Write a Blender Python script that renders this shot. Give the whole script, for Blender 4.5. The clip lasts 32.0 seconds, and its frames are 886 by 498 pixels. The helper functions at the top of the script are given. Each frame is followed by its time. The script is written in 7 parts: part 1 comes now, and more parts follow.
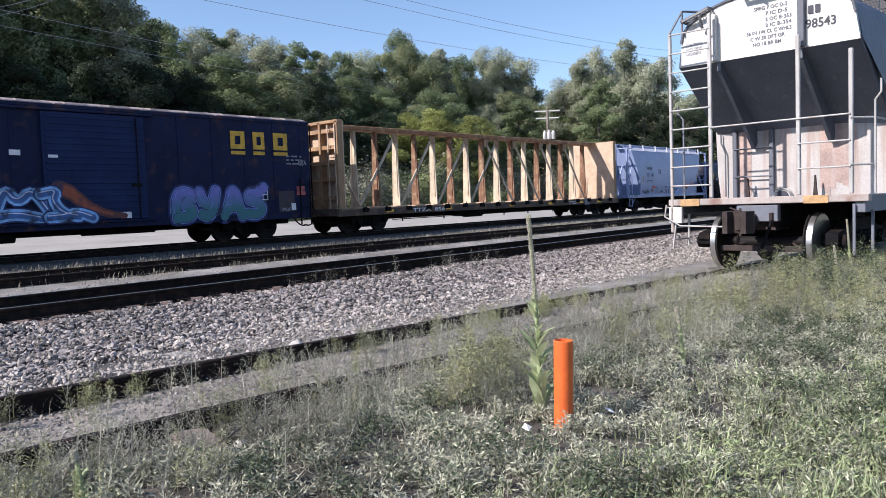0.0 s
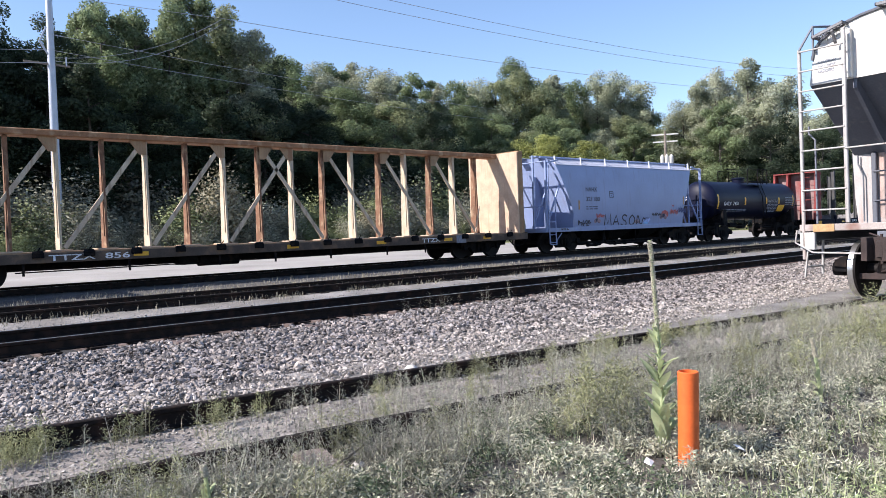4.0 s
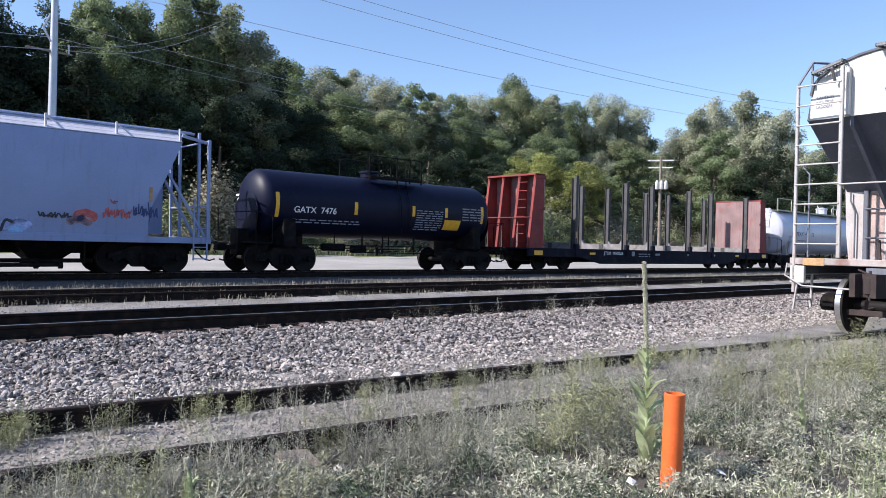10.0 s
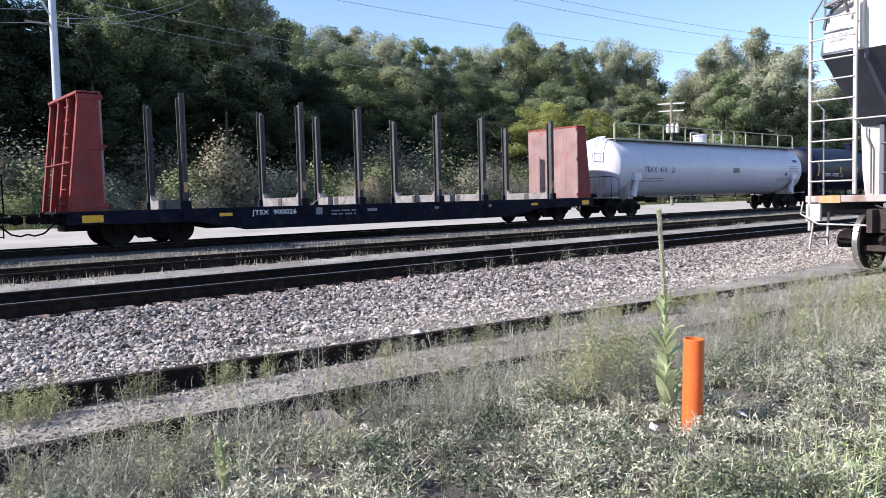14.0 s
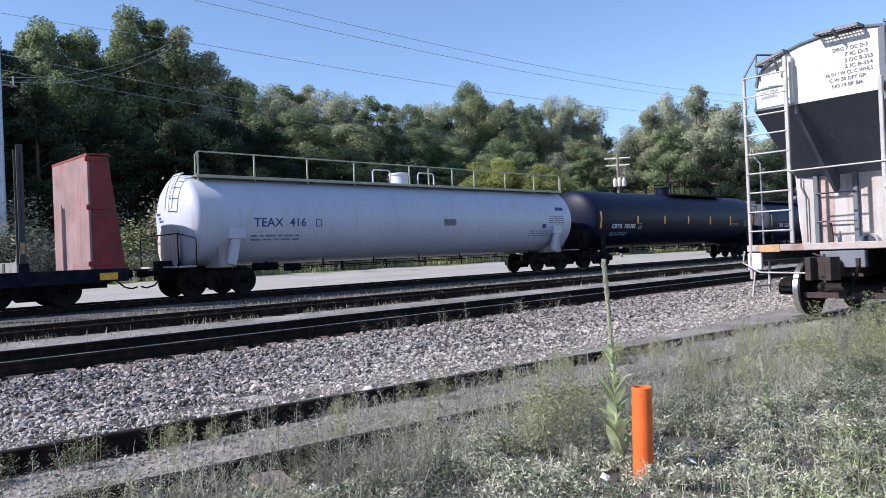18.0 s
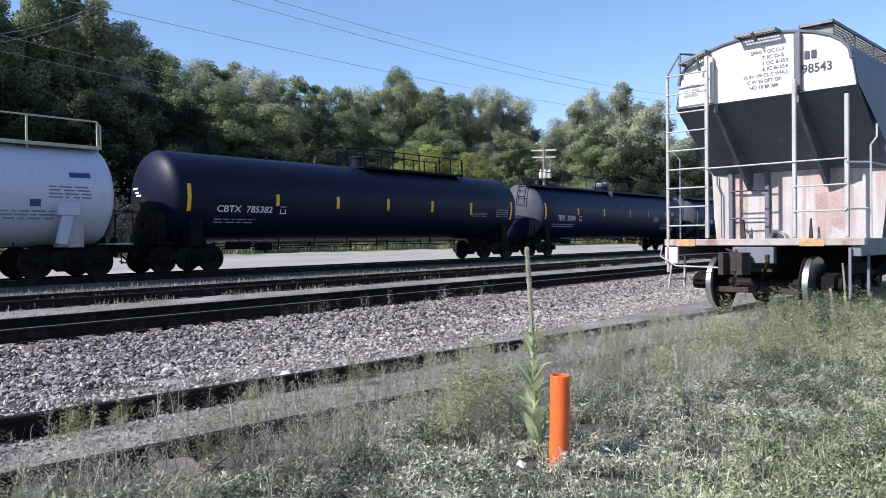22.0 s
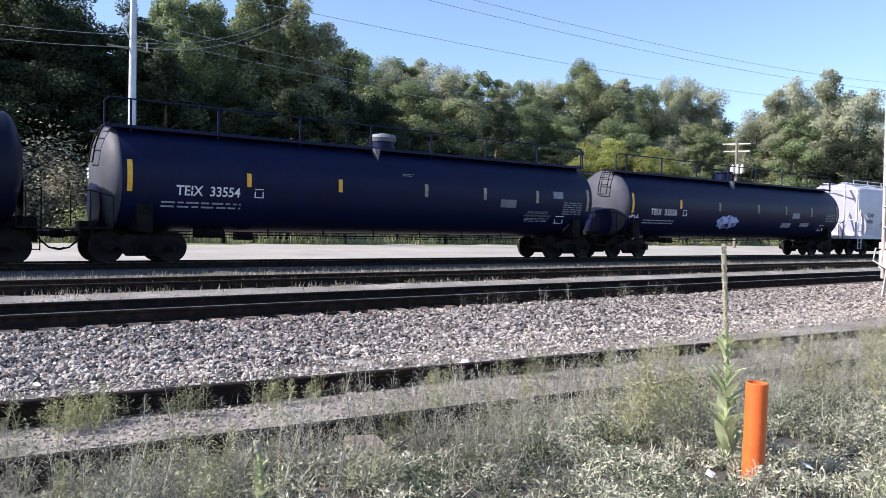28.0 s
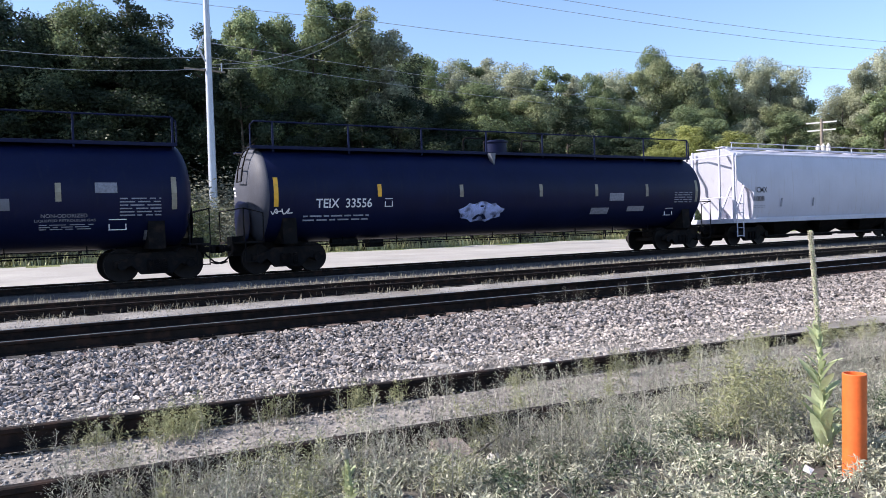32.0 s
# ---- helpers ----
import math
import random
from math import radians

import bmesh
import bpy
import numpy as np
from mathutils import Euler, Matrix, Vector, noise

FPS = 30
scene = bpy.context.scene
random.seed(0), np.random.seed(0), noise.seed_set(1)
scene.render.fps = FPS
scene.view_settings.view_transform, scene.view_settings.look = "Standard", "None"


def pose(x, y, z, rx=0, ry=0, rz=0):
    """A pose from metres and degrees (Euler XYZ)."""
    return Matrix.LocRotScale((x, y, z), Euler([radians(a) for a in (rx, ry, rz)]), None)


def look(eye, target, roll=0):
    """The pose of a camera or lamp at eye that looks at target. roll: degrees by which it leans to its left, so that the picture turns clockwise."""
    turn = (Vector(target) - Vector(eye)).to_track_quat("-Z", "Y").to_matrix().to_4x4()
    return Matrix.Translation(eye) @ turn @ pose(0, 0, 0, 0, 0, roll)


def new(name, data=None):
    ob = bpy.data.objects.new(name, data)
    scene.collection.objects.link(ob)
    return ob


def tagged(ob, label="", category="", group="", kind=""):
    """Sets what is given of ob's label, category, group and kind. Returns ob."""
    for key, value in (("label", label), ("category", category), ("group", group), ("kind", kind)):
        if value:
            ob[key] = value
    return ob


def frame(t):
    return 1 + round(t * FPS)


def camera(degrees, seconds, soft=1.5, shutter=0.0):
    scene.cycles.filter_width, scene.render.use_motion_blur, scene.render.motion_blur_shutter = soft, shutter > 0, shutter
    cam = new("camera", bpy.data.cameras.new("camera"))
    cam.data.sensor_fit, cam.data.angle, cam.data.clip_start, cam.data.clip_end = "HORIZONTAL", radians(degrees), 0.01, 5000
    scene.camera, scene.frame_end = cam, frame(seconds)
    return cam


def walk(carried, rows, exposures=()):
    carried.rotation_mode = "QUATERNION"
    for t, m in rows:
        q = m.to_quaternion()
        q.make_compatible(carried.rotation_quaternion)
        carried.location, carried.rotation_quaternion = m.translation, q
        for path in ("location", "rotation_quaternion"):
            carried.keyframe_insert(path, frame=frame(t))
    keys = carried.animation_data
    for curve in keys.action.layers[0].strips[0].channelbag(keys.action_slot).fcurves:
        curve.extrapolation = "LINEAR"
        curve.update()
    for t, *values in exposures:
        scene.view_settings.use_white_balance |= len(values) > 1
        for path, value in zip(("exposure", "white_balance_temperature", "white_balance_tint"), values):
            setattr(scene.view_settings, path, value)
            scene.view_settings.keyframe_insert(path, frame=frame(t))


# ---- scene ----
# camera: held in the hand at one spot, panning slowly
cam = camera(61.12, 32.0, soft=0.5)


def aim(x, y, z, yaw, pitch, roll):
    a, b = radians(yaw), radians(pitch)
    way = Vector((-math.sin(a) * math.cos(b), math.cos(a) * math.cos(b), math.sin(b)))
    return look((x, y, z), Vector((x, y, z)) + way * 10, -roll)


# seconds, place, yaw, pitch, roll
PATH = [
    (0.0, 0.022, -0.066, 1.118, -49.28, -3.54, 2.12),
    (0.5, 0.020, -0.063, 1.114, -48.62, -4.45, 2.13),
    (1.0, 0.033, -0.055, 1.124, -48.84, -5.98, 3.61),
    (1.5, 0.020, -0.071, 1.136, -47.79, -5.27, 5.47),
    (2.0, 0.009, -0.056, 1.128, -45.94, -3.54, 3.18),
    (2.5, 0.016, -0.060, 1.126, -44.64, -2.35, 1.89),
    (4.5, 0.028, -0.005, 1.102, -37.78, -1.27, 1.50),
    (5.0, 0.017, 0.013, 1.096, -33.83, -2.34, -0.02),
    (5.5, 0.017, 0.016, 1.096, -31.73, -2.10, 0.17),
    (6.0, 0.010, 0.008, 1.096, -30.41, -1.68, -0.46),
    (6.5, 0.008, -0.002, 1.092, -31.00, -1.01, -1.12),
    (7.0, 0.023, -0.008, 1.091, -33.84, -1.28, -0.81),
    (7.5, 0.024, -0.015, 1.091, -36.82, -1.21, -0.83),
    (8.0, 0.013, -0.013, 1.091, -38.16, -1.74, -0.88),
    (8.5, 0.008, -0.014, 1.085, -39.73, -2.01, -0.69),
    (9.0, -0.000, -0.023, 1.086, -40.38, -1.57, -1.05),
    (9.5, -0.010, -0.019, 1.086, -39.73, -1.89, -2.09),
    (10.0, -0.014, -0.020, 1.089, -41.51, -0.30, -1.33),
    (10.5, 0.007, -0.041, 1.087, -48.19, 3.08, -1.83),
    (11.0, -0.009, -0.031, 1.092, -48.84, 3.15, -0.58),
    (11.5, -0.039, -0.046, 1.087, -48.19, 2.59, 0.77),
    (12.0, -0.038, -0.049, 1.081, -44.17, -0.53, 0.63),
    (12.5, -0.032, -0.038, 1.089, -40.87, -3.07, 2.46),
    (13.0, -0.041, -0.033, 1.093, -39.39, -2.45, 1.31),
    (13.5, -0.047, -0.020, 1.093, -37.95, -2.90, 0.69),
    (14.0, -0.024, -0.016, 1.101, -40.53, -3.69, 1.51),
    (14.5, -0.004, -0.028, 1.102, -45.43, -3.33, 1.47),
    (15.0, -0.018, -0.027, 1.104, -43.54, -2.75, 2.22),
    (15.5, -0.013, -0.035, 1.105, -42.94, -1.12, 2.40),
    (17.5, -0.014, -0.050, 1.094, -42.42, -0.25, 1.46),
    (18.0, -0.012, -0.054, 1.092, -44.17, 0.37, 2.38),
    (18.5, -0.036, -0.055, 1.085, -44.40, 1.07, 2.06),
    (19.0, -0.028, -0.053, 1.088, -42.08, 0.37, 1.74),
    (19.5, -0.035, -0.037, 1.083, -43.04, -0.04, 1.11),
    (20.0, -0.034, -0.030, 1.078, -45.68, -0.62, 1.03),
    (20.5, -0.023, -0.028, 1.075, -47.38, -1.07, 0.83),
    (21.0, 0.038, -0.022, 1.078, -49.58, -2.12, 0.52),
    (21.5, 0.046, -0.025, 1.073, -51.36, -0.59, 1.13),
    (22.0, 0.062, -0.006, 1.075, -49.80, -0.79, 0.66),
    (22.5, 0.073, 0.009, 1.077, -46.02, -0.28, -0.07),
    (23.0, 0.081, 0.011, 1.078, -46.72, 0.90, -0.17),
    (23.5, 0.052, 0.003, 1.076, -43.73, -0.63, 0.62),
    (24.0, 0.046, -0.004, 1.081, -41.48, 0.01, 1.28),
    (24.5, 0.039, 0.002, 1.076, -37.79, -0.45, 1.43),
    (25.0, 0.057, -0.002, 1.082, -39.55, -0.85, 0.19),
    (25.5, 0.045, 0.003, 1.077, -41.13, -2.24, 0.33),
    (27.5, 0.046, 0.048, 1.060, -38.81, -1.02, -1.61),
    (28.0, 0.045, 0.050, 1.059, -36.35, -1.27, -0.91),
    (28.5, 0.037, 0.058, 1.049, -36.09, -1.45, -1.79),
    (29.0, 0.048, 0.068, 1.065, -33.83, -1.74, -1.21),
    (29.5, 0.042, 0.054, 1.056, -32.73, -0.43, 0.44),
    (30.0, 0.056, 0.047, 1.065, -37.23, -0.62, 2.06),
    (30.5, 0.055, 0.046, 1.079, -38.35, -1.03, 1.83),
    (31.0, 0.047, 0.044, 1.080, -36.29, -1.28, 2.93),
    (31.5, 0.039, 0.039, 1.078, -31.23, -0.62, 4.03),
    (32.0, 0.044, 0.036, 1.075, -30.60, -1.17, 2.12),
]
# how bright and how cool the camera shows the place on the way: seconds, stops, kelvin
LOOK = [(0.0, 0.58, 6450), (2.0, 0.80, 6500), (5.0, 0.87, 6550), (7.0, 0.96, 6550), (9.0, 0.86, 6550), (10.0, 0.72, 6350), (11.0, 0.55, 5900), (12.0, 0.52, 6250), (13.0, 0.88, 6550), (14.0, 0.95, 6500), (15.5, 0.8, 6400), (19.0, 0.6, 6150), (23.0, 0.65, 6250), (25.0, 0.87, 6600), (28.0, 0.97, 6600), (32.0, 0.99, 6550)]
walk(cam, [(t, aim(*row)) for t, *row in PATH], exposures=[(t, e, k - 80, 16.0) for t, e, k in LOOK])

# the train's way along its track, in metres
TRAVEL = [(0.0, -0.00), (2.0, -9.27), (4.0, -18.54), (6.0, -27.81), (8.0, -37.14), (10.0, -46.55), (12.0, -55.99), (14.0, -65.45), (16.0, -75.06), (18.0, -84.80), (20.0, -94.54), (22.0, -104.25), (24.0, -113.98), (26.0, -123.78), (28.0, -133.58), (30.0, -143.28), (32.0, -152.94)]

# ---- daylight: morning sun from beyond the tracks, clear sky ----
SUN_AZ, SUN_EL = radians(-66), radians(38)
world = bpy.data.worlds.new("sky")
scene.world = world
world.use_nodes = True
wn = world.node_tree
sky = wn.nodes.new("ShaderNodeTexSky")
sky.sky_type, sky.sun_disc = "NISHITA", False
sky.sun_elevation, sky.sun_rotation = SUN_EL, SUN_AZ
sky.air_density, sky.dust_density, sky.ozone_density = 1.0, 0.4, 3.5
wn.links.new(sky.outputs[0], wn.nodes["Background"].inputs[0])
wn.nodes["Background"].inputs[1].default_value = 0.122
sun = new("sun", bpy.data.lights.new("sun", "SUN"))
sun.data.energy, sun.data.angle, sun.data.color = 5.0, radians(0.53), (1.0, 0.95, 0.87)
to_sun = Vector((math.sin(SUN_AZ) * math.cos(SUN_EL), math.cos(SUN_AZ) * math.cos(SUN_EL), math.sin(SUN_EL)))
sun.matrix_world = look(to_sun * 80, (0, 0, 0))


# ---- materials ----
def surface(name, colour, rough=0.7, metal=0.0, vary=0.25, scale=3.0, fine=40.0, bump=0.15, depth=0.01,
            stain=None, streak=None, tint=0.0, island=0.0, specular=0.5, leaf=0.0, second=None):
    """Paint, metal, earth or leaf: two scales of tone, worn patches (colour, amount, scale), streaks and relief."""
    m = bpy.data.materials.new(name)
    m.use_nodes = True
    nt = m.node_tree
    N, Lk = nt.nodes, nt.links
    out = N["Principled BSDF"]
    out.inputs["Roughness"].default_value, out.inputs["Metallic"].default_value = rough, metal
    out.inputs["Specular IOR Level"].default_value = specular
    co = N.new("ShaderNodeTexCoord").outputs["Object"]

    def tone(size, detail, source=None):
        t = N.new("ShaderNodeTexNoise")
        t.inputs["Scale"].default_value, t.inputs["Detail"].default_value = size, detail
        Lk.new(source or co, t.inputs["Vector"])
        return t.outputs["Fac"]

    def span(value, a, b, c, d):
        r = N.new("ShaderNodeMapRange")
        for i, v in zip((1, 2, 3, 4), (a, b, c, d)):
            r.inputs[i].default_value = v
        Lk.new(value, r.inputs[0])
        return r.outputs[0]

    def blend(fac, a, b, kind="MIX"):
        x = N.new("ShaderNodeMix")
        x.data_type, x.blend_type = "RGBA", kind
        for i, v in ((0, fac), (6, a), (7, b)):
            if isinstance(v, (int, float)):
                x.inputs[i].default_value = v
            elif isinstance(v, tuple):
                x.inputs[i].default_value = (*v, 1)
            else:
                Lk.new(v, x.inputs[i])
        return x.outputs[2]

    def grey(value):
        g = N.new("ShaderNodeCombineColor")
        for i in range(3):
            Lk.new(value, g.inputs[i])
        return g.outputs[0]

    broad, grain = tone(scale, 4), tone(fine, 3)
    hue = colour
    if second:
        mul, fr = N.new("ShaderNodeMath"), N.new("ShaderNodeMath")
        mul.operation, fr.operation = "MULTIPLY", "FRACT"
        mul.inputs[1].default_value = 17.3
        Lk.new(N.new("ShaderNodeNewGeometry").outputs["Random Per Island"], mul.inputs[0])
        Lk.new(mul.outputs[0], fr.inputs[0])
        hue = blend(fr.outputs[0], colour, second)
    c = blend(1.0, hue, grey(span(broad, 0.3, 0.7, 1 - vary, 1 + vary)), "MULTIPLY")
    c = blend(1.0, c, grey(span(grain, 0.3, 0.7, 1 - vary * 0.6, 1 + vary * 0.6)), "MULTIPLY")
    if stain:
        c = blend(span(tone(stain[2], 6), 0.62 - stain[1] * 0.3, 0.75 - stain[1] * 0.2, 0, 1), c, stain[0])
    if streak:
        mp = N.new("ShaderNodeMapping")
        mp.inputs["Scale"].default_value = (5, 5, 0.35)
        Lk.new(co, mp.inputs["Vector"])
        c = blend(span(tone(1.6, 5, mp.outputs[0]), 0.65 - streak[1] * 0.3, 0.85 - streak[1] * 0.2, 0, 0.8), c, streak[0])
    if tint:
        c = blend(1.0, c, grey(span(N.new("ShaderNodeObjectInfo").outputs["Random"], 0, 1, 1 - tint, 1 + tint)), "MULTIPLY")
    if island:
        c = blend(1.0, c, grey(span(N.new("ShaderNodeNewGeometry").outputs["Random Per Island"], 0, 1, 1 - island, 1 + island)), "MULTIPLY")
    Lk.new(c, out.inputs["Base Color"])
    if bump:
        b = N.new("ShaderNodeBump")
        b.inputs["Strength"].default_value, b.inputs["Distance"].default_value = bump, depth
        Lk.new(grain, b.inputs["Height"])
        Lk.new(b.outputs[0], out.inputs["Normal"])
    if leaf:
        tr = N.new("ShaderNodeBsdfTranslucent")
        Lk.new(c, tr.inputs[0])
        mx = N.new("ShaderNodeMixShader")
        mx.inputs[0].default_value = leaf
        Lk.new(out.outputs[0], mx.inputs[1])
        Lk.new(tr.outputs[0], mx.inputs[2])
        Lk.new(mx.outputs[0], N["Material Output"].inputs["Surface"])
    return m


def two_tone(name, low, high, z0, z1):
    """Spray paint that fades from one colour to another up the side."""
    m = bpy.data.materials.new(name)
    m.use_nodes = True
    N, Lk = m.node_tree.nodes, m.node_tree.links
    co, sep, rng, mix, mist = N.new("ShaderNodeTexCoord"), N.new("ShaderNodeSeparateXYZ"), N.new("ShaderNodeMapRange"), N.new("ShaderNodeMix"), N.new("ShaderNodeTexNoise")
    add = N.new("ShaderNodeMath")
    add.operation = "MULTIPLY_ADD"
    add.inputs[1].default_value = 0.5
    mist.inputs["Scale"].default_value = 3.0
    mix.data_type = "RGBA"
    Lk.new(co.outputs["Object"], sep.inputs[0])
    Lk.new(co.outputs["Object"], mist.inputs["Vector"])
    Lk.new(mist.outputs["Fac"], add.inputs[0])
    Lk.new(sep.outputs["Z"], add.inputs[2])
    Lk.new(add.outputs[0], rng.inputs[0])
    rng.inputs[1].default_value, rng.inputs[2].default_value = z0 + 0.25, z1 + 0.25
    Lk.new(rng.outputs[0], mix.inputs[0])
    mix.inputs[6].default_value, mix.inputs[7].default_value = (*low, 1), (*high, 1)
    Lk.new(mix.outputs[2], N["Principled BSDF"].inputs["Base Color"])
    N["Principled BSDF"].inputs["Roughness"].default_value = 0.6
    return m


SOIL = surface("dark weedy soil", (0.055, 0.049, 0.043), 0.95, vary=0.35, scale=1.2, fine=35, bump=0.5, depth=0.03, stain=((0.11, 0.10, 0.085), 0.4, 2.0))
CINDER = surface("weedy cinder ground", (0.235, 0.210, 0.190), 0.95, vary=0.4, scale=1.5, fine=30, bump=0.8, depth=0.03, stain=((0.15, 0.14, 0.125), 0.4, 1.2))
# dark colour holds the train's cast shade and the shade between stones
BED = surface("ballast bed with painted shade", (0.07, 0.065, 0.063), 0.95, vary=0.4, scale=1.5, fine=30, bump=0.9, depth=0.04)
# oil on the main track; under the train the black is painted shade
OILY_SHADED = surface("oil-stained and shade-dark ballast", (0.024, 0.022, 0.021), 0.9, vary=0.4, scale=1.5, fine=30, bump=0.9, depth=0.04)
GRIT = surface("grey gravel", (0.235, 0.220, 0.205), 0.95, vary=0.35, scale=1.0, fine=30, bump=0.9, depth=0.04, stain=((0.17, 0.155, 0.135), 0.5, 0.8))
YARD = surface("pale gravel road", (0.31, 0.295, 0.275), 0.95, vary=0.2, scale=0.25, fine=14, bump=0.3, depth=0.03, stain=((0.30, 0.285, 0.26), 0.4, 0.3))
MEADOW = surface("rough meadow", (0.13, 0.15, 0.05), 0.95, vary=0.4, scale=0.6, fine=12, bump=0.6, depth=0.1)
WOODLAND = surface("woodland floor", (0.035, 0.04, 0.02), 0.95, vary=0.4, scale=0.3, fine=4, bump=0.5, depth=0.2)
STONE = surface("ballast stone", (0.185, 0.171, 0.170), 0.9, vary=0.25, scale=9, fine=60, bump=0.5, island=0.8, second=(0.245, 0.212, 0.19))
DUSTY_STONE = surface("dusty ballast stone", (0.285, 0.26, 0.245), 0.9, vary=0.25, scale=9, fine=60, bump=0.5, island=0.6, second=(0.34, 0.30, 0.265))
SMALL_STONE = surface("small gravel stones", (0.28, 0.26, 0.238), 0.9, vary=0.2, scale=9, fine=60, bump=0.3, island=0.45)
PALE_ROCK = surface("pale rock", (0.55, 0.52, 0.48), 0.9, vary=0.15, scale=9, fine=40, bump=0.5)
RUST_RAIL = surface("rusty rail steel", (0.013, 0.010, 0.009), 0.85, 0.1, specular=0.2, vary=0.35, scale=8, fine=90, bump=0.3, stain=((0.035, 0.02, 0.015), 0.4, 6))
SHINE = surface("polished rail head", (0.55, 0.55, 0.56), 0.28, 0.9, vary=0.12, scale=4, fine=60, bump=0.05)
TIE = surface("weathered wooden tie", (0.080, 0.058, 0.053), 0.9, vary=0.35, scale=5, fine=50, bump=0.6, depth=0.01, tint=0.4, stain=((0.085, 0.060, 0.056), 0.4, 4))
DARK_STEEL = surface("sooty underframe steel", (0.007, 0.007, 0.008), 0.8, 0.0, specular=0.1, vary=0.4, scale=5, fine=50, bump=0.2, stain=((0.024, 0.017, 0.014), 0.35, 4))
WHEEL = surface("brown wheel steel", (0.011, 0.009, 0.009), 0.7, 0.0, specular=0.2, vary=0.3, scale=6, fine=60, bump=0.15)
TREAD = surface("bright wheel tread", (0.5, 0.49, 0.48), 0.3, 0.9, vary=0.15, scale=5, fine=60, bump=0.05)
BOX_BLUE = surface("weathered dark blue paint", (0.009, 0.0145, 0.048), 0.65, specular=0.15, vary=0.18, scale=1.5, fine=30, bump=0.08, streak=((0.016, 0.018, 0.036), 0.5), stain=((0.06, 0.035, 0.04), 0.16, 2))
DOOR_BLUE = surface("faded blue door paint", (0.013, 0.025, 0.078), 0.65, specular=0.15, vary=0.18, scale=1.5, fine=30, bump=0.08, streak=((0.02, 0.028, 0.07), 0.4))
ROOF_ZINC = surface("faded galvanised roof", (0.33, 0.265, 0.25), 0.6, 0.3, vary=0.25, scale=3, fine=40, bump=0.1)
YELLOW = surface("faded yellow lettering paint", (0.62, 0.37, 0.045), 0.7, vary=0.2, scale=8, fine=60, bump=0.05)
REFLECT = surface("yellow reflective strip", (0.80, 0.42, 0.03), 0.45, vary=0.12, scale=8, fine=60, bump=0.0)
FADED_ORANGE = surface("faded orange patch", (0.40, 0.245, 0.115), 0.7, vary=0.25, scale=8, fine=40, bump=0.05)
WHITE = surface("white lettering paint", (0.72, 0.72, 0.74), 0.65, vary=0.12, scale=12, fine=60, bump=0.0)
FAINT = surface("faded small print", (0.22, 0.23, 0.27), 0.7, vary=0.25, scale=14, fine=60, bump=0.0)
INK = surface("black lettering paint", (0.03, 0.03, 0.045), 0.6, vary=0.15, scale=12, fine=60, bump=0.0)
NAVY = surface("navy lettering paint", (0.03, 0.05, 0.16), 0.6, vary=0.15, scale=12, fine=60, bump=0.0)
TAN = surface("weathered tan paint", (0.30, 0.19, 0.105), 0.7, vary=0.2, scale=2.5, fine=35, bump=0.12, streak=((0.22, 0.10, 0.05), 0.45), stain=((0.30, 0.15, 0.07), 0.3, 3))
TAN_PALE = surface("pale chalky tan paint", (0.48, 0.355, 0.255), 0.75, vary=0.15, scale=2.5, fine=35, bump=0.1, streak=((0.35, 0.22, 0.13), 0.3))
TAN_RUST = surface("rusted brown steel", (0.17, 0.085, 0.048), 0.8, vary=0.3, scale=3, fine=35, bump=0.2, stain=((0.30, 0.21, 0.13), 0.35, 4))
DECK_BROWN = surface("dirty brown side sill", (0.085, 0.06, 0.045), 0.8, vary=0.3, scale=3, fine=35, bump=0.2, stain=((0.16, 0.10, 0.06), 0.4, 3))
PALE_BLUE = surface("chalky pale grey blue paint", (0.235, 0.295, 0.475), 0.4, vary=0.07, scale=0.8, fine=25, bump=0.05, streak=((0.20, 0.22, 0.32), 0.3), specular=0.4)
PALE_WHITE = surface("dusty white and sunlit roof paint", (0.48, 0.485, 0.56), 0.5, vary=0.06, scale=0.8, fine=25, bump=0.05, streak=((0.38, 0.35, 0.35), 0.25))
TANK_WHITE = surface("glossy white tank paint", (0.49, 0.505, 0.59), 0.35, vary=0.05, scale=0.7, fine=25, bump=0.03, streak=((0.40, 0.37, 0.37), 0.25))
TANK_BLACK = surface("satin black tank paint", (0.005, 0.007, 0.023), 0.45, specular=0.15, vary=0.15, scale=1.2, fine=30, bump=0.03, streak=((0.011, 0.013, 0.026), 0.3))
TANK_NAVY = surface("satin navy black tank paint", (0.0045, 0.008, 0.037), 0.45, specular=0.15, vary=0.15, scale=1.2, fine=30, bump=0.03, streak=((0.011, 0.015, 0.036), 0.3))
# lighter copy of the navy paint, sunlight on the tank ends put into colour
SUNLIT_END = surface("sunlit copy of navy tank paint", (0.058, 0.062, 0.082), 0.6, specular=0.25, vary=0.2, scale=1.5, fine=30, bump=0.05, streak=((0.05, 0.052, 0.07), 0.4))
RED = surface("dull red oxide paint", (0.20, 0.027, 0.024), 0.75, vary=0.25, scale=2, fine=35, bump=0.1, streak=((0.12, 0.035, 0.035), 0.45), stain=((0.13, 0.045, 0.042), 0.2, 3))
RED_WORN = surface("scoured pinkish grey bulkhead plate", (0.235, 0.155, 0.15), 0.75, vary=0.2, scale=1.2, fine=30, bump=0.1, streak=((0.22, 0.07, 0.06), 0.4), stain=((0.24, 0.04, 0.034), 0.3, 0.7))
FLAT_BLACK = surface("navy black flatcar paint", (0.007, 0.008, 0.018), 0.75, specular=0.12, vary=0.3, scale=3, fine=35, bump=0.15, stain=((0.018, 0.018, 0.022), 0.25, 3))
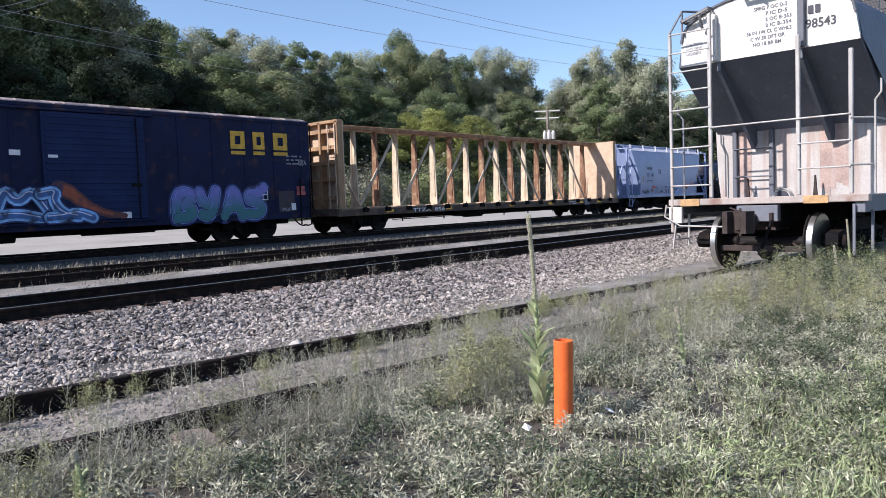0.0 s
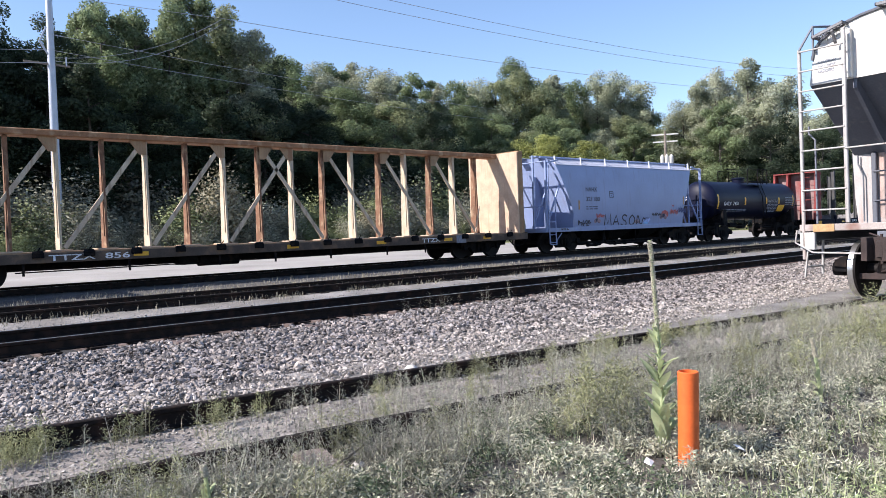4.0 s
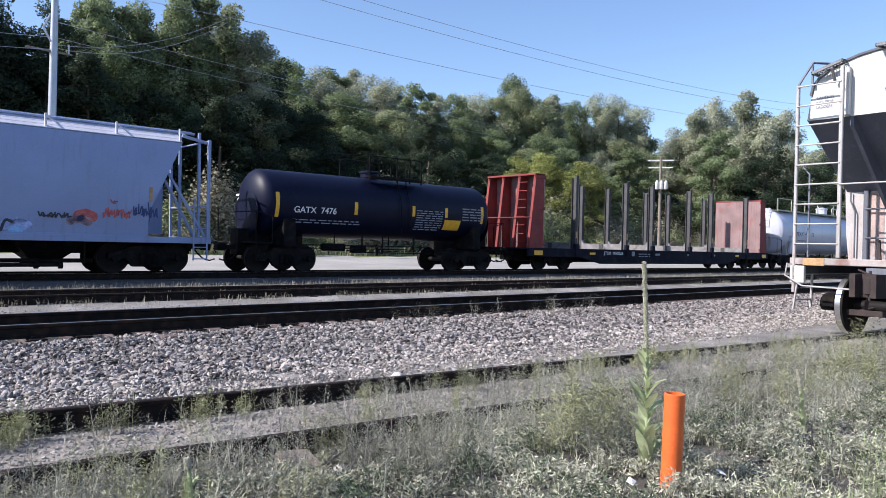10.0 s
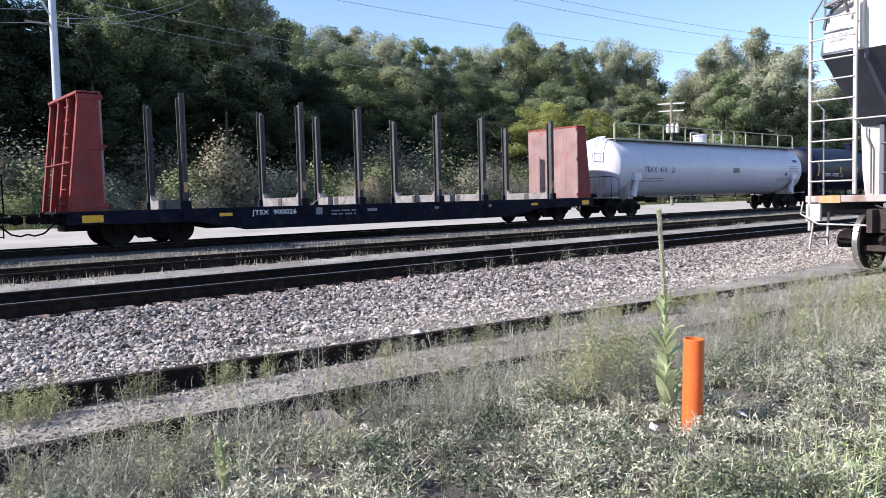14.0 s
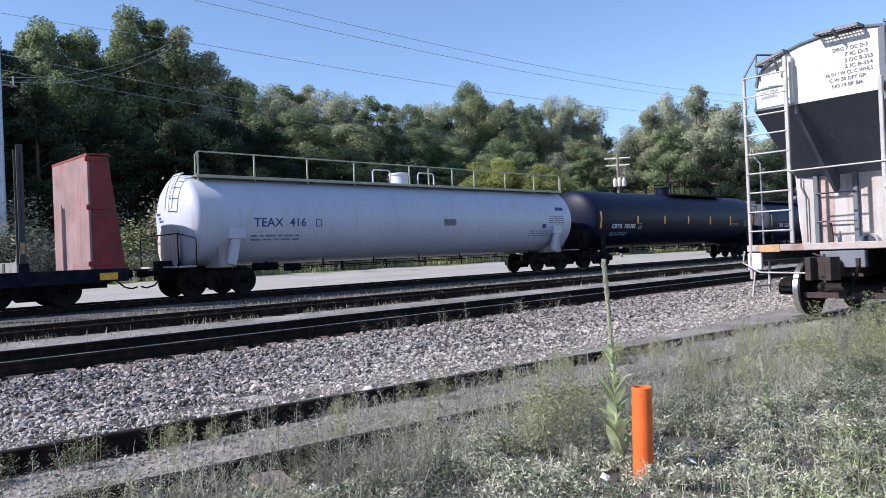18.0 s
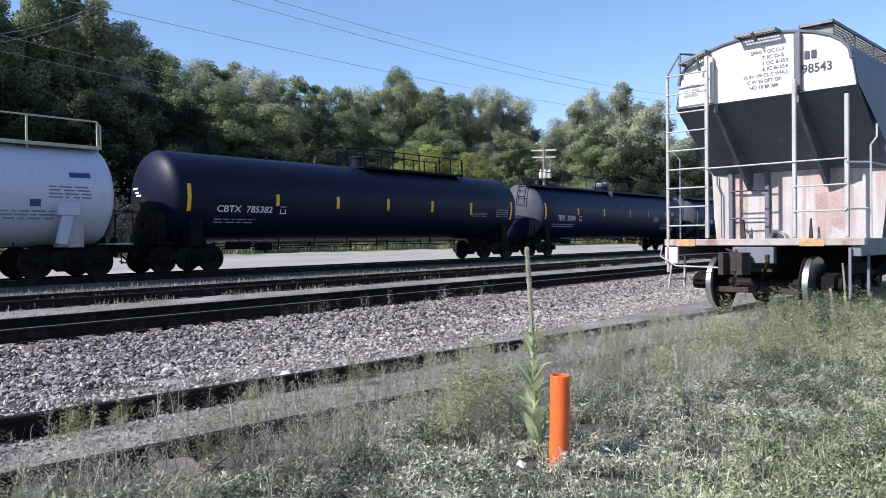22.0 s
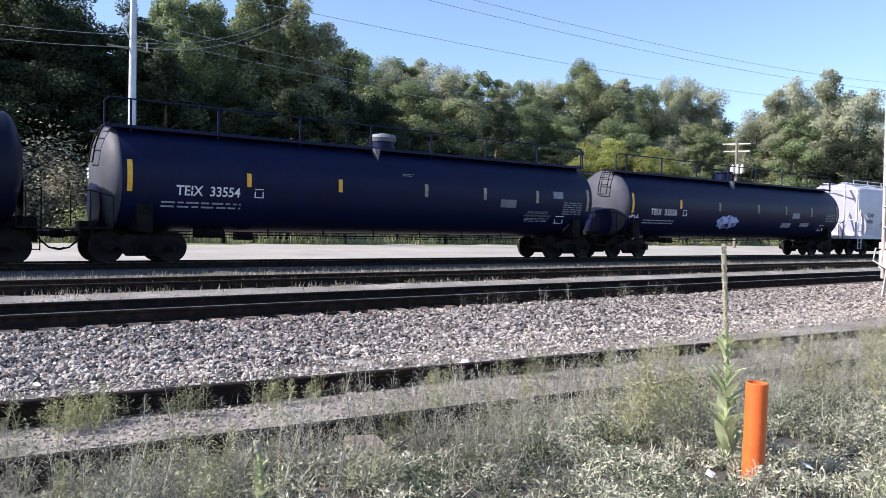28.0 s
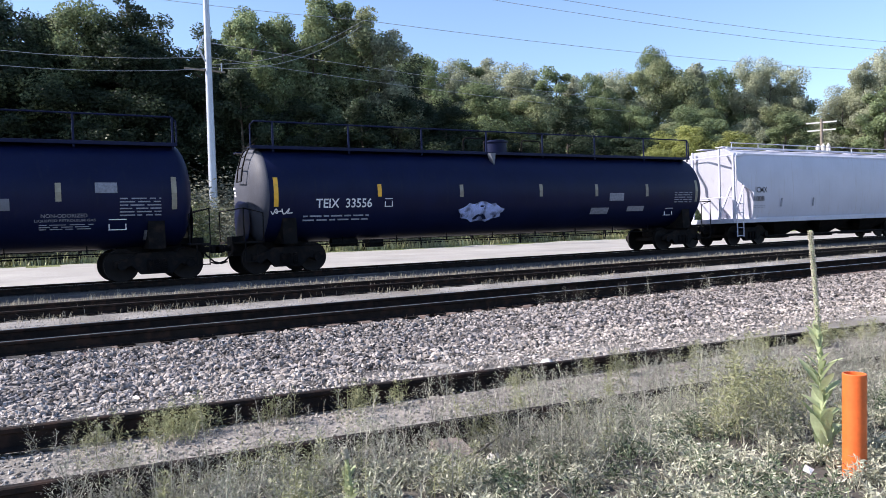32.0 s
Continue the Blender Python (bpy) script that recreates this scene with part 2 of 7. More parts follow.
STAKE_GREY = surface("worn dark grey stake steel", (0.058, 0.057, 0.058), 0.7, 0.1, vary=0.25, scale=4, fine=40, bump=0.15, streak=((0.045, 0.042, 0.042), 0.4))
BOLSTER_GREY = surface("scuffed pale grey steel", (0.20, 0.19, 0.19), 0.75, vary=0.25, scale=3, fine=40, bump=0.15, stain=((0.11, 0.09, 0.085), 0.35, 4))
RAIL_OLIVE = surface("olive grey railing paint", (0.34, 0.35, 0.26), 0.65, vary=0.15, scale=3, fine=40, bump=0.05)
RUSTY_STEEL = surface("rust brown cast steel", (0.034, 0.022, 0.020), 0.85, vary=0.4, scale=5, fine=50, bump=0.3, stain=((0.030, 0.022, 0.020), 0.5, 4))
SLATE = surface("slate grey paint with slope shade", (0.100, 0.108, 0.132), 0.65, vary=0.15, scale=1.5, fine=30, bump=0.1, streak=((0.20, 0.19, 0.19), 0.2))
HOP_WHITE = surface("dirty white hopper paint", (0.56, 0.55, 0.53), 0.6, vary=0.08, scale=1.5, fine=30, bump=0.08, streak=((0.46, 0.36, 0.30), 0.25))
HOP_SILL = surface("rust streaked grey sill paint", (0.33, 0.285, 0.265), 0.7, vary=0.2, scale=3, fine=40, bump=0.1, stain=((0.20, 0.11, 0.085), 0.4, 2.5))
HOP_DULL = surface("dull scuffed white paint", (0.37, 0.36, 0.35), 0.65, vary=0.15, scale=3, fine=40, bump=0.08, streak=((0.25, 0.17, 0.14), 0.35))
HOP_RUSTY = surface("rust stained white wall", (0.41, 0.385, 0.37), 0.7, vary=0.14, scale=1.5, fine=30, bump=0.1, streak=((0.29, 0.18, 0.145), 0.6))
HOP_RUN = surface("rust run on white paint", (0.35, 0.255, 0.225), 0.75, vary=0.25, scale=2.5, fine=30, bump=0.1, streak=((0.40, 0.37, 0.35), 0.5))
HOP_GREY = surface("weathered grey hopper paint", (0.135, 0.145, 0.175), 0.6, vary=0.15, scale=1.2, fine=30, bump=0.08, streak=((0.10, 0.095, 0.10), 0.4))
GRATE = surface("galvanised grating", (0.16, 0.16, 0.17), 0.55, 0.5, vary=0.15, scale=5, fine=60, bump=0.1)
ORANGE = surface("orange plastic pipe", (0.68, 0.125, 0.024), 0.5, vary=0.10, scale=6, fine=50, bump=0.04, streak=((0.62, 0.14, 0.02), 0.3))
POLE_STEEL = surface("galvanised steel pole", (0.42, 0.46, 0.53), 0.5, 0.4, vary=0.1, scale=1, fine=20, bump=0.05)
POLE_WOOD = surface("grey weathered pole wood", (0.20, 0.17, 0.14), 0.9, vary=0.25, scale=3, fine=30, bump=0.3)
WIRE = surface("aluminium wire", (0.42, 0.43, 0.45), 0.55, 0.3, vary=0.1, bump=0)
BARK = surface("grey bark", (0.10, 0.085, 0.07), 0.9, vary=0.3, scale=3, fine=20, bump=0.5, depth=0.03)
# the first, darkest foliage has the shade of side-lit trees in its colour
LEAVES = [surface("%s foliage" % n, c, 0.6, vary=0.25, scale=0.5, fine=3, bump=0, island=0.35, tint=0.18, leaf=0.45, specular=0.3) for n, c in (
    ("shade-dark green", (0.044, 0.066, 0.038)), ("mid green", (0.185, 0.235, 0.122)), ("grey green", (0.345, 0.37, 0.26)),
    ("yellow green", (0.285, 0.31, 0.105)), ("olive", (0.255, 0.285, 0.16)), ("pale silvery green", (0.38, 0.40, 0.305)))]
GRASS = surface("grey green grass", (0.275, 0.292, 0.208), 0.6, vary=0.3, scale=0.9, fine=8, bump=0, island=0.6, leaf=0.08, specular=0.3, second=(0.37, 0.355, 0.28))
LUSH = surface("fresh green grass", (0.205, 0.260, 0.125), 0.6, vary=0.3, scale=0.9, fine=8, bump=0, island=0.6, leaf=0.12, specular=0.35, second=(0.25, 0.27, 0.15))
WEED = surface("grey weed", (0.275, 0.250, 0.228), 0.6, vary=0.3, scale=0.9, fine=8, bump=0, island=0.65, leaf=0.12, specular=0.35, second=(0.26, 0.275, 0.195))
MEADOW_GRASS = surface("pale meadow grass", (0.42, 0.415, 0.225), 0.6, vary=0.3, scale=0.9, fine=8, bump=0, island=0.35, leaf=0.2)
DARK_WEED = surface("dark green weed", (0.075, 0.098, 0.055), 0.6, vary=0.3, scale=0.9, fine=8, bump=0, island=0.4, leaf=0.12, specular=0.35)
GOLD_WEED = surface("yellow green weed", (0.245, 0.25, 0.132), 0.55, vary=0.3, scale=0.9, fine=8, bump=0, island=0.35, leaf=0.12, specular=0.35)
STRAW = surface("dry straw", (0.30, 0.275, 0.21), 0.8, vary=0.2, scale=2, fine=8, bump=0, island=0.35, leaf=0.2)
MULLEIN = surface("felted pale green leaf", (0.42, 0.47, 0.27), 0.8, vary=0.15, scale=9, fine=60, bump=0.2, island=0.15, leaf=0.35)
SEEDHEAD = surface("mullein seed spike", (0.34, 0.315, 0.245), 0.9, vary=0.3, scale=30, fine=120, bump=0.8, depth=0.01)
OLD_WOOD = surface("split grey brown wood", (0.20, 0.16, 0.14), 0.9, vary=0.35, scale=6, fine=50, bump=0.6, depth=0.01, streak=((0.10, 0.08, 0.07), 0.4))
PAPER = surface("white paper scrap", (0.8, 0.8, 0.79), 0.8, vary=0.05, bump=0.05)
BUSH = [surface("%s bush leaves" % n, c, 0.6, vary=0.3, scale=0.6, fine=6, bump=0, island=0.2, tint=0.2, leaf=0.25, specular=0.2) for n, c in (("grey green", (0.29, 0.295, 0.22)), ("soft green", (0.23, 0.265, 0.13)), ("brownish", (0.235, 0.22, 0.155)))]
POST_TAN = surface("pale chalky post paint", (0.47, 0.39, 0.29), 0.75, vary=0.2, scale=2.5, fine=35, bump=0.1, streak=((0.20, 0.12, 0.07), 0.45))
CHORD = surface("rusty brown chord paint", (0.25, 0.125, 0.06), 0.75, vary=0.25, scale=2.5, fine=35, bump=0.15, stain=((0.40, 0.27, 0.16), 0.3, 3))
SPRAY = {n: surface("%s spray paint" % n, c, 0.6, vary=0.3, scale=4, fine=40, bump=0, stain=((0.014, 0.02, 0.06), 0.35, 3.5)) for n, c in (
    ("teal", (0.05, 0.17, 0.20)), ("violet", (0.16, 0.17, 0.48)), ("sky", (0.22, 0.45, 0.75)), ("orange", (0.32, 0.075, 0.035)),
    ("white", (0.62, 0.64, 0.78)), ("black", (0.015, 0.015, 0.03)), ("red", (0.45, 0.10, 0.09)), ("pale", (0.34, 0.42, 0.72)), ("rust", (0.30, 0.21, 0.24)), ("navy_halo", (0.012, 0.02, 0.11)), ("rim", (0.15, 0.23, 0.56)), ("ember", (0.11, 0.035, 0.03)), ("deep", (0.05, 0.13, 0.34)), ("rust_blue", (0.035, 0.022, 0.032)))}
SPRAY["fade"] = two_tone("violet over teal spray paint", (0.04, 0.17, 0.20), (0.17, 0.18, 0.50), 1.2, 1.7)


# ---- building helpers ----
class Shape:
    """Corners and faces of one part."""

    def __init__(self):
        self.v, self.f = [], []

    def add(self, vs, fs):
        n = len(self.v)
        self.v += [tuple(p) for p in vs]
        self.f += [tuple(i + n for i in q) for q in fs]
        return self

    def box(self, x0, x1, y0, y1, z0, z1, c=0.01):
        return self.beam_box(Matrix.Translation(((x0 + x1) / 2, (y0 + y1) / 2, (z0 + z1) / 2)), abs(x1 - x0) / 2, abs(y1 - y0) / 2, abs(z1 - z0) / 2, c)

    def beam_box(self, m, a, b, h, c=0.01):
        """A block with chamfered edges, half sizes a, b, h."""
        c = min(c, a * 0.35, b * 0.35, h * 0.35)
        vs, ix = [], {}
        for sx in (-1, 1):
            for sy in (-1, 1):
                for sz in (-1, 1):
                    for k, p in enumerate(((sx * a, sy * (b - c), sz * (h - c)), (sx * (a - c), sy * b, sz * (h - c)), (sx * (a - c), sy * (b - c), sz * h))):
                        ix[sx, sy, sz, k] = len(vs)
                        vs.append(m @ Vector(p))
        fs = []
        ring = ((-1, -1), (1, -1), (1, 1), (-1, 1))
        for s in (-1, 1):
            for k in range(3):
                def key(p, q):
                    return (s, p, q, 0) if k == 0 else (p, s, q, 1) if k == 1 else (p, q, s, 2)
                quad = [ix[key(*r)] for r in ring]
                fs.append(quad if (s == 1) == (k != 1) else quad[::-1])
        for p in (-1, 1):
            for q in (-1, 1):
                fs.append((ix[p, q, -1, 0], ix[p, q, 1, 0], ix[p, q, 1, 1], ix[p, q, -1, 1]) if p * q < 0 else (ix[p, q, -1, 1], ix[p, q, 1, 1], ix[p, q, 1, 0], ix[p, q, -1, 0]))
                fs.append((ix[p, -1, q, 0], ix[p, -1, q, 2], ix[p, 1, q, 2], ix[p, 1, q, 0]) if p * q < 0 else (ix[p, 1, q, 0], ix[p, 1, q, 2], ix[p, -1, q, 2], ix[p, -1, q, 0]))
                fs.append((ix[-1, p, q, 1], ix[1, p, q, 1], ix[1, p, q, 2], ix[-1, p, q, 2]) if p * q < 0 else (ix[-1, p, q, 2], ix[1, p, q, 2], ix[1, p, q, 1], ix[-1, p, q, 1]))
                for r in (-1, 1):
                    t = (ix[p, q, r, 0], ix[p, q, r, 1], ix[p, q, r, 2])
                    fs.append(t if p * q * r > 0 else t[::-1])
        return self.add(vs, fs)

    def beam(self, p, q, w, h, c=0.006):
        """A bar from p to q, w wide across and h high."""
        p, q = Vector(p), Vector(q)
        d = (q - p).normalized()
        up = Vector((0, 0, 1)) if abs(d.z) < 0.95 else Vector((0, 1, 0))
        side = d.cross(up).normalized()
        m = Matrix((d, side, side.cross(d))).transposed().to_4x4()
        m.translation = (p + q) / 2
        return self.beam_box(m, (q - p).length / 2, w / 2, h / 2, c)

    def rod(self, p, q, r, n=8, r2=None):
        p, q = Vector(p), Vector(q)
        d = (q - p).normalized()
        a = d.orthogonal().normalized()
        b = d.cross(a)
        ring = [a * math.cos(2 * math.pi * i / n) + b * math.sin(2 * math.pi * i / n) for i in range(n)]
        r2 = r if r2 is None else r2
        vs = [p + e * r for e in ring] + [q + e * r2 for e in ring]
        fs = [(i, (i + 1) % n, n + (i + 1) % n, n + i) for i in range(n)] + [tuple(range(n))[::-1], tuple(range(n, 2 * n))]
        return self.add(vs, fs)

    def tube(self, pts, r, n=6):
        """A bent round bar through the points; r is one radius or one for each point."""
        pts = [Vector(p) for p in pts]
        rs = r if isinstance(r, (list, tuple)) else [r] * len(pts)
        vs, a = [], None
        for i, p in enumerate(pts):
            d = (pts[min(i + 1, len(pts) - 1)] - pts[max(i - 1, 0)]).normalized()
            a = d.orthogonal().normalized() if a is None else (a - d * a.dot(d)).normalized()
            b = d.cross(a)
            vs += [p + (a * math.cos(2 * math.pi * k / n) + b * math.sin(2 * math.pi * k / n)) * rs[i] for k in range(n)]
        m = len(pts) - 1
        fs = [(i * n + k, i * n + (k + 1) % n, (i + 1) * n + (k + 1) % n, (i + 1) * n + k) for i in range(m) for k in range(n)]
        return self.add(vs, fs + [tuple(range(n))[::-1], tuple(range(m * n, m * n + n))])

    def prism(self, poly, a, b, axis="x"):
        """A flat outline pushed from a to b: (y, z) along x, (x, z) along y, (x, y) along z."""
        put = {"x": lambda p, t: (t, p[0], p[1]), "y": lambda p, t: (p[0], t, p[1]), "z": lambda p, t: (p[0], p[1], t)}[axis]
        n = len(poly)
        vs = [put(p, a) for p in poly] + [put(p, b) for p in poly]
        return self.add(vs, [(i, (i + 1) % n, n + (i + 1) % n, n + i) for i in range(n)] + [tuple(range(n))[::-1], tuple(range(n, 2 * n))])

    def lathe(self, profile, n=32, axis="x", at=(0, 0, 0)):
        """Rings of (place along the axis, radius)."""
        vs, fs = [], []
        for s, r in profile:
            for i in range(n):
                a = 2 * math.pi * i / n
                u, w = r * math.cos(a), r * math.sin(a)
                p = (s, u, w) if axis == "x" else (w, s, u) if axis == "y" else (u, w, s)
                vs.append(Vector(p) + Vector(at))
        for k in range(len(profile) - 1):
            fs += [(k * n + i, k * n + (i + 1) % n, (k + 1) * n + (i + 1) % n, (k + 1) * n + i) for i in range(n)]
        fs += [tuple(range(n))[::-1], tuple(range((len(profile) - 1) * n, len(profile) * n))]
        return self.add(vs, fs)

    def mesh(self, name, material, smooth=None):
        me = bpy.data.meshes.new(name)
        me.from_pydata(self.v, [], self.f)
        me.materials.append(material)
        if smooth:
            me.shade_smooth()
            me.set_sharp_from_angle(angle=radians(smooth))
        return me


def part(name, shape, material, parent, label="", smooth=None, at=None):
    ob = new(name, shape.mesh(name, material, smooth) if isinstance(shape, Shape) else shape)
    ob.parent = parent
    if at is not None:
        ob.matrix_basis = at if isinstance(at, Matrix) else Matrix.Translation(at)
    return tagged(ob, label) if label else ob


def thing(name, label, category, group="", m=None, kind=""):
    ob = tagged(new(name), label, category, group, kind)
    ob.empty_display_size = 0.3
    if m is not None:
        ob.matrix_basis = m
    return ob


def soup(name, verts, faces, material, sides=3):
    """One mesh from arrays of corners and of faces with equally many sides."""
    me = bpy.data.meshes.new(name)
    verts, faces = np.asarray(verts, np.float32), np.asarray(faces, np.int32)
    me.vertices.add(len(verts))
    me.vertices.foreach_set("co", verts.ravel())
    me.loops.add(faces.size)
    me.loops.foreach_set("vertex_index", faces.ravel())
    me.polygons.add(len(faces))
    me.polygons.foreach_set("loop_start", np.arange(0, faces.size, sides, dtype=np.int32))
    me.update(calc_edges=True)
    me.materials.append(material)
    return me


def words(text, x0, x1, z0, z1, parent, material, surface_y, name="lettering", label="", flip=None):
    """Painted lettering that fills a box on a side; surface_y(z) is the skin it lies on. flip: maps (u, z) to a place elsewhere."""
    cu = bpy.data.curves.new(name, "FONT")
    cu.body, cu.resolution_u, cu.offset = text, 3, 0.014
    tmp = bpy.data.objects.new(name, cu)
    me = bpy.data.meshes.new_from_object(tmp)
    bpy.data.objects.remove(tmp)
    co = np.array([v.co[:] for v in me.vertices])
    lo, hi = co.min(0), co.max(0)
    for v in me.vertices:
        u = x0 + (v.co.x - lo[0]) / (hi[0] - lo[0]) * (x1 - x0)
        w = z0 + (v.co.y - lo[1]) / (hi[1] - lo[1]) * (z1 - z0)
        v.co = flip(u, w) if flip else (u, surface_y(w), w)
    me.materials.clear()
    me.materials.append(material)
    ob = new(name, me)
    ob.parent = parent
    return tagged(ob, label or "painted lettering %s" % text.lower())


def patch(x0, x1, z0, z1, parent, material, surface_y, name="mark", label="", slant=0.0):
    """A thin painted or stuck-on plate that follows the skin."""
    s = Shape()
    n = 4 if z1 - z0 > 0.2 else 1
    for i in range(n):
        a, b = z0 + (z1 - z0) * i / n, z0 + (z1 - z0) * (i + 1) / n
        k, l = slant * i / n, slant * (i + 1) / n
        s.add([(x0 + k, surface_y(a), a), (x1 + k, surface_y(a), a), (x1 + l, surface_y(b), b), (x0 + l, surface_y(b), b),
               (x0 + k, surface_y(a) + 0.02, a), (x1 + k, surface_y(a) + 0.02, a), (x1 + l, surface_y(b) + 0.02, b), (x0 + l, surface_y(b) + 0.02, b)],
              [(0, 1, 2, 3), (0, 3, 7, 4), (1, 5, 6, 2), (3, 2, 6, 7), (0, 4, 5, 1)])
    return part(name, s, material, parent, label)


def print_lines(x0, x1, z0, z1, rows, parent, material, surface_y, seed=1, name="small_print"):
    """Unreadable small print as rows of bars."""
    rng, s = random.Random(seed), Shape()
    step = (z1 - z0) / rows
    for r in range(rows):
        z, x = z0 + r * step, x0
        while x < x1 - 0.05:
            w = min(rng.uniform(0.12, 0.4), x1 - x)
            y = surface_y(z + step * 0.3) - 0.002
            s.add([(x, y, z), (x + w, y, z), (x + w, y, z + step * 0.4), (x, y, z + step * 0.4)], [(0, 1, 2, 3)])
            x += w + rng.uniform(0.05, 0.1)
    return part(name, s, material, parent, "rows of unreadable small print")

# ---- ground: one sheet from the camera's verge over the tracks to the wooded slope ----
PROFILE = [(-1500, -0.9), (-20, -0.55), (0, -0.42), (2.4, -0.31), (3.6, -0.33), (4.3, -0.35), (6.1, -0.36), (6.6, -0.365), (7.6, -0.355), (9.0, -0.30), (9.6, -0.262),
           (12.4, -0.255), (13.4, -0.32), (14.4, -0.29), (15.2, -0.20), (17.6, -0.20), (19.5, -0.20), (21.3, -0.13), (25.4, -0.13),
           (27.0, -0.25), (36.0, -0.10), (46.0, 0.16), (50.0, 0.3), (56.0, 0.8), (75.0, 5.5), (100.0, 11.0), (160.0, 16.0), (1500, 30.0)]


def lie(x, y):
    """The ground's height."""
    ys, zs = zip(*PROFILE)
    return float(np.interp(y, ys, zs)) + bumps(x, y)


def bumps(x, y):
    rough = 0.05 if y < 3.6 else 0.012 if y < 26 else 0.05 if y < 47 else 0.3
    return rough * (noise.noise((x * 0.7, y * 0.7, 0.3)) + 0.5 * noise.noise((x * 2.1, y * 2.1, 4.0)))


def track0(x):
    """The middle of the near track, which runs slightly askew."""
    return 5.36 - 0.085 * x


def lay_ground():
    xs = np.unique(np.concatenate([np.linspace(-1500, -60, 12), np.arange(-60, -4, 4), np.arange(-4, 22, 0.4), np.arange(22, 70, 1.5), np.arange(70, 200, 8), np.linspace(200, 1500, 12)]))
    ys = np.unique(np.concatenate([np.linspace(-1500, -20, 10), np.arange(-20, -2, 1.5), np.arange(-2, 27.6, 0.3), np.arange(28, 60, 1.0), np.arange(60, 160, 5), np.linspace(160, 1500, 10)]))
    verts = [(x, y, lie(x, y)) for x in xs for y in ys]
    ny, faces, kinds = len(ys), [], []
    for i in range(len(xs) - 1):
        for j in range(ny - 1):
            faces.append((i * ny + j, (i + 1) * ny + j, (i + 1) * ny + j + 1, i * ny + j + 1))
            x, y = (xs[i] + xs[i + 1]) / 2, (ys[j] + ys[j + 1]) / 2
            e = y + 0.8 * noise.noise((x * 0.35, y * 0.35, 9.0))
            near = track0(x) if -5 < x < 40 else 5
            # kind 5: oil at the main track, painted shade under the train; 6: shade-darkened bed
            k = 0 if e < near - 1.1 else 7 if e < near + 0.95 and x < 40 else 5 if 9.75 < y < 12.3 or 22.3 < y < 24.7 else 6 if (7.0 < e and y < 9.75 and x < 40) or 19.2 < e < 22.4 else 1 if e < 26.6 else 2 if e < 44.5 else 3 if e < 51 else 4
            kinds.append(k)
    me = soup("ground", verts, faces, SOIL, 4)
    for m in (GRIT, YARD, MEADOW, WOODLAND, OILY_SHADED, BED, CINDER):
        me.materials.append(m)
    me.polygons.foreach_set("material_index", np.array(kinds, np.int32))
    me.shade_smooth()
    tagged(new("ground", me), "dry weedy soil, grey ballast and a pale gravel yard", "ground", kind="structure")


lay_ground()


# ---- stones ----
def scatter_stones(name, label, spots, sizes, material, seed, lift=0.35, heap=0.0, fill=0.0):
    """Angular stones at the spots, joined."""
    rng = np.random.default_rng(seed)
    # a flat-topped shard: a small ring of corners over a wide one, the foot in the bed
    ang = np.arange(5) * 2 * np.pi / 5
    base = np.concatenate([np.stack([0.62 * np.cos(ang + 0.3), 0.62 * np.sin(ang + 0.3), np.full(5, 0.55)], 1), np.stack([np.cos(ang), np.sin(ang), np.full(5, -0.1)], 1), [(0, 0, -0.8)]]) * 0.72
    tri = [(0, 1, 2), (0, 2, 3), (0, 3, 4)]
    for i in range(5):
        j = (i + 1) % 5
        tri += [(i, 5 + i, 5 + j), (i, 5 + j, j), (5 + i, 10, 5 + j)]
    tri, n = np.array(tri), len(spots)
    v = base[None] * rng.uniform(0.5, 1.5, (n, 11, 3)) * rng.uniform(0.55, 1.45, (n, 1, 3)) * np.array([1, 1, 0.85])
    a, b = rng.uniform(0, 6.28, n), rng.normal(0, 0.62, n)
    ca, sa, cb, sb = np.cos(a), np.sin(a), np.cos(b), np.sin(b)
    x, y, z = v[..., 0], v[..., 1], v[..., 2]
    y, z = y * cb[:, None] - z * sb[:, None], y * sb[:, None] + z * cb[:, None]
    x, y = x * ca[:, None] - y * sa[:, None], x * sa[:, None] + y * ca[:, None]
    v = np.stack([x, y, z], -1) * sizes[:, None, None]
    pts = np.array([(px, py, lie(px, py)) for px, py in spots])
    pts[:, 2] += sizes * lift + fill * np.clip((pts[:, 1] - 9.4) / 0.3, 0, 1) + heap * np.array([noise.noise((px * 2.6, py * 2.6, 5.0)) for px, py in spots])
    v += pts[:, None]
    f = tri[None] + (np.arange(n) * 11)[:, None, None]
    me = soup(name, v.reshape(-1, 3), f.reshape(-1, 3), material)
    me.shade_flat()
    tagged(new(name, me), label, "gravel", kind="stuff")


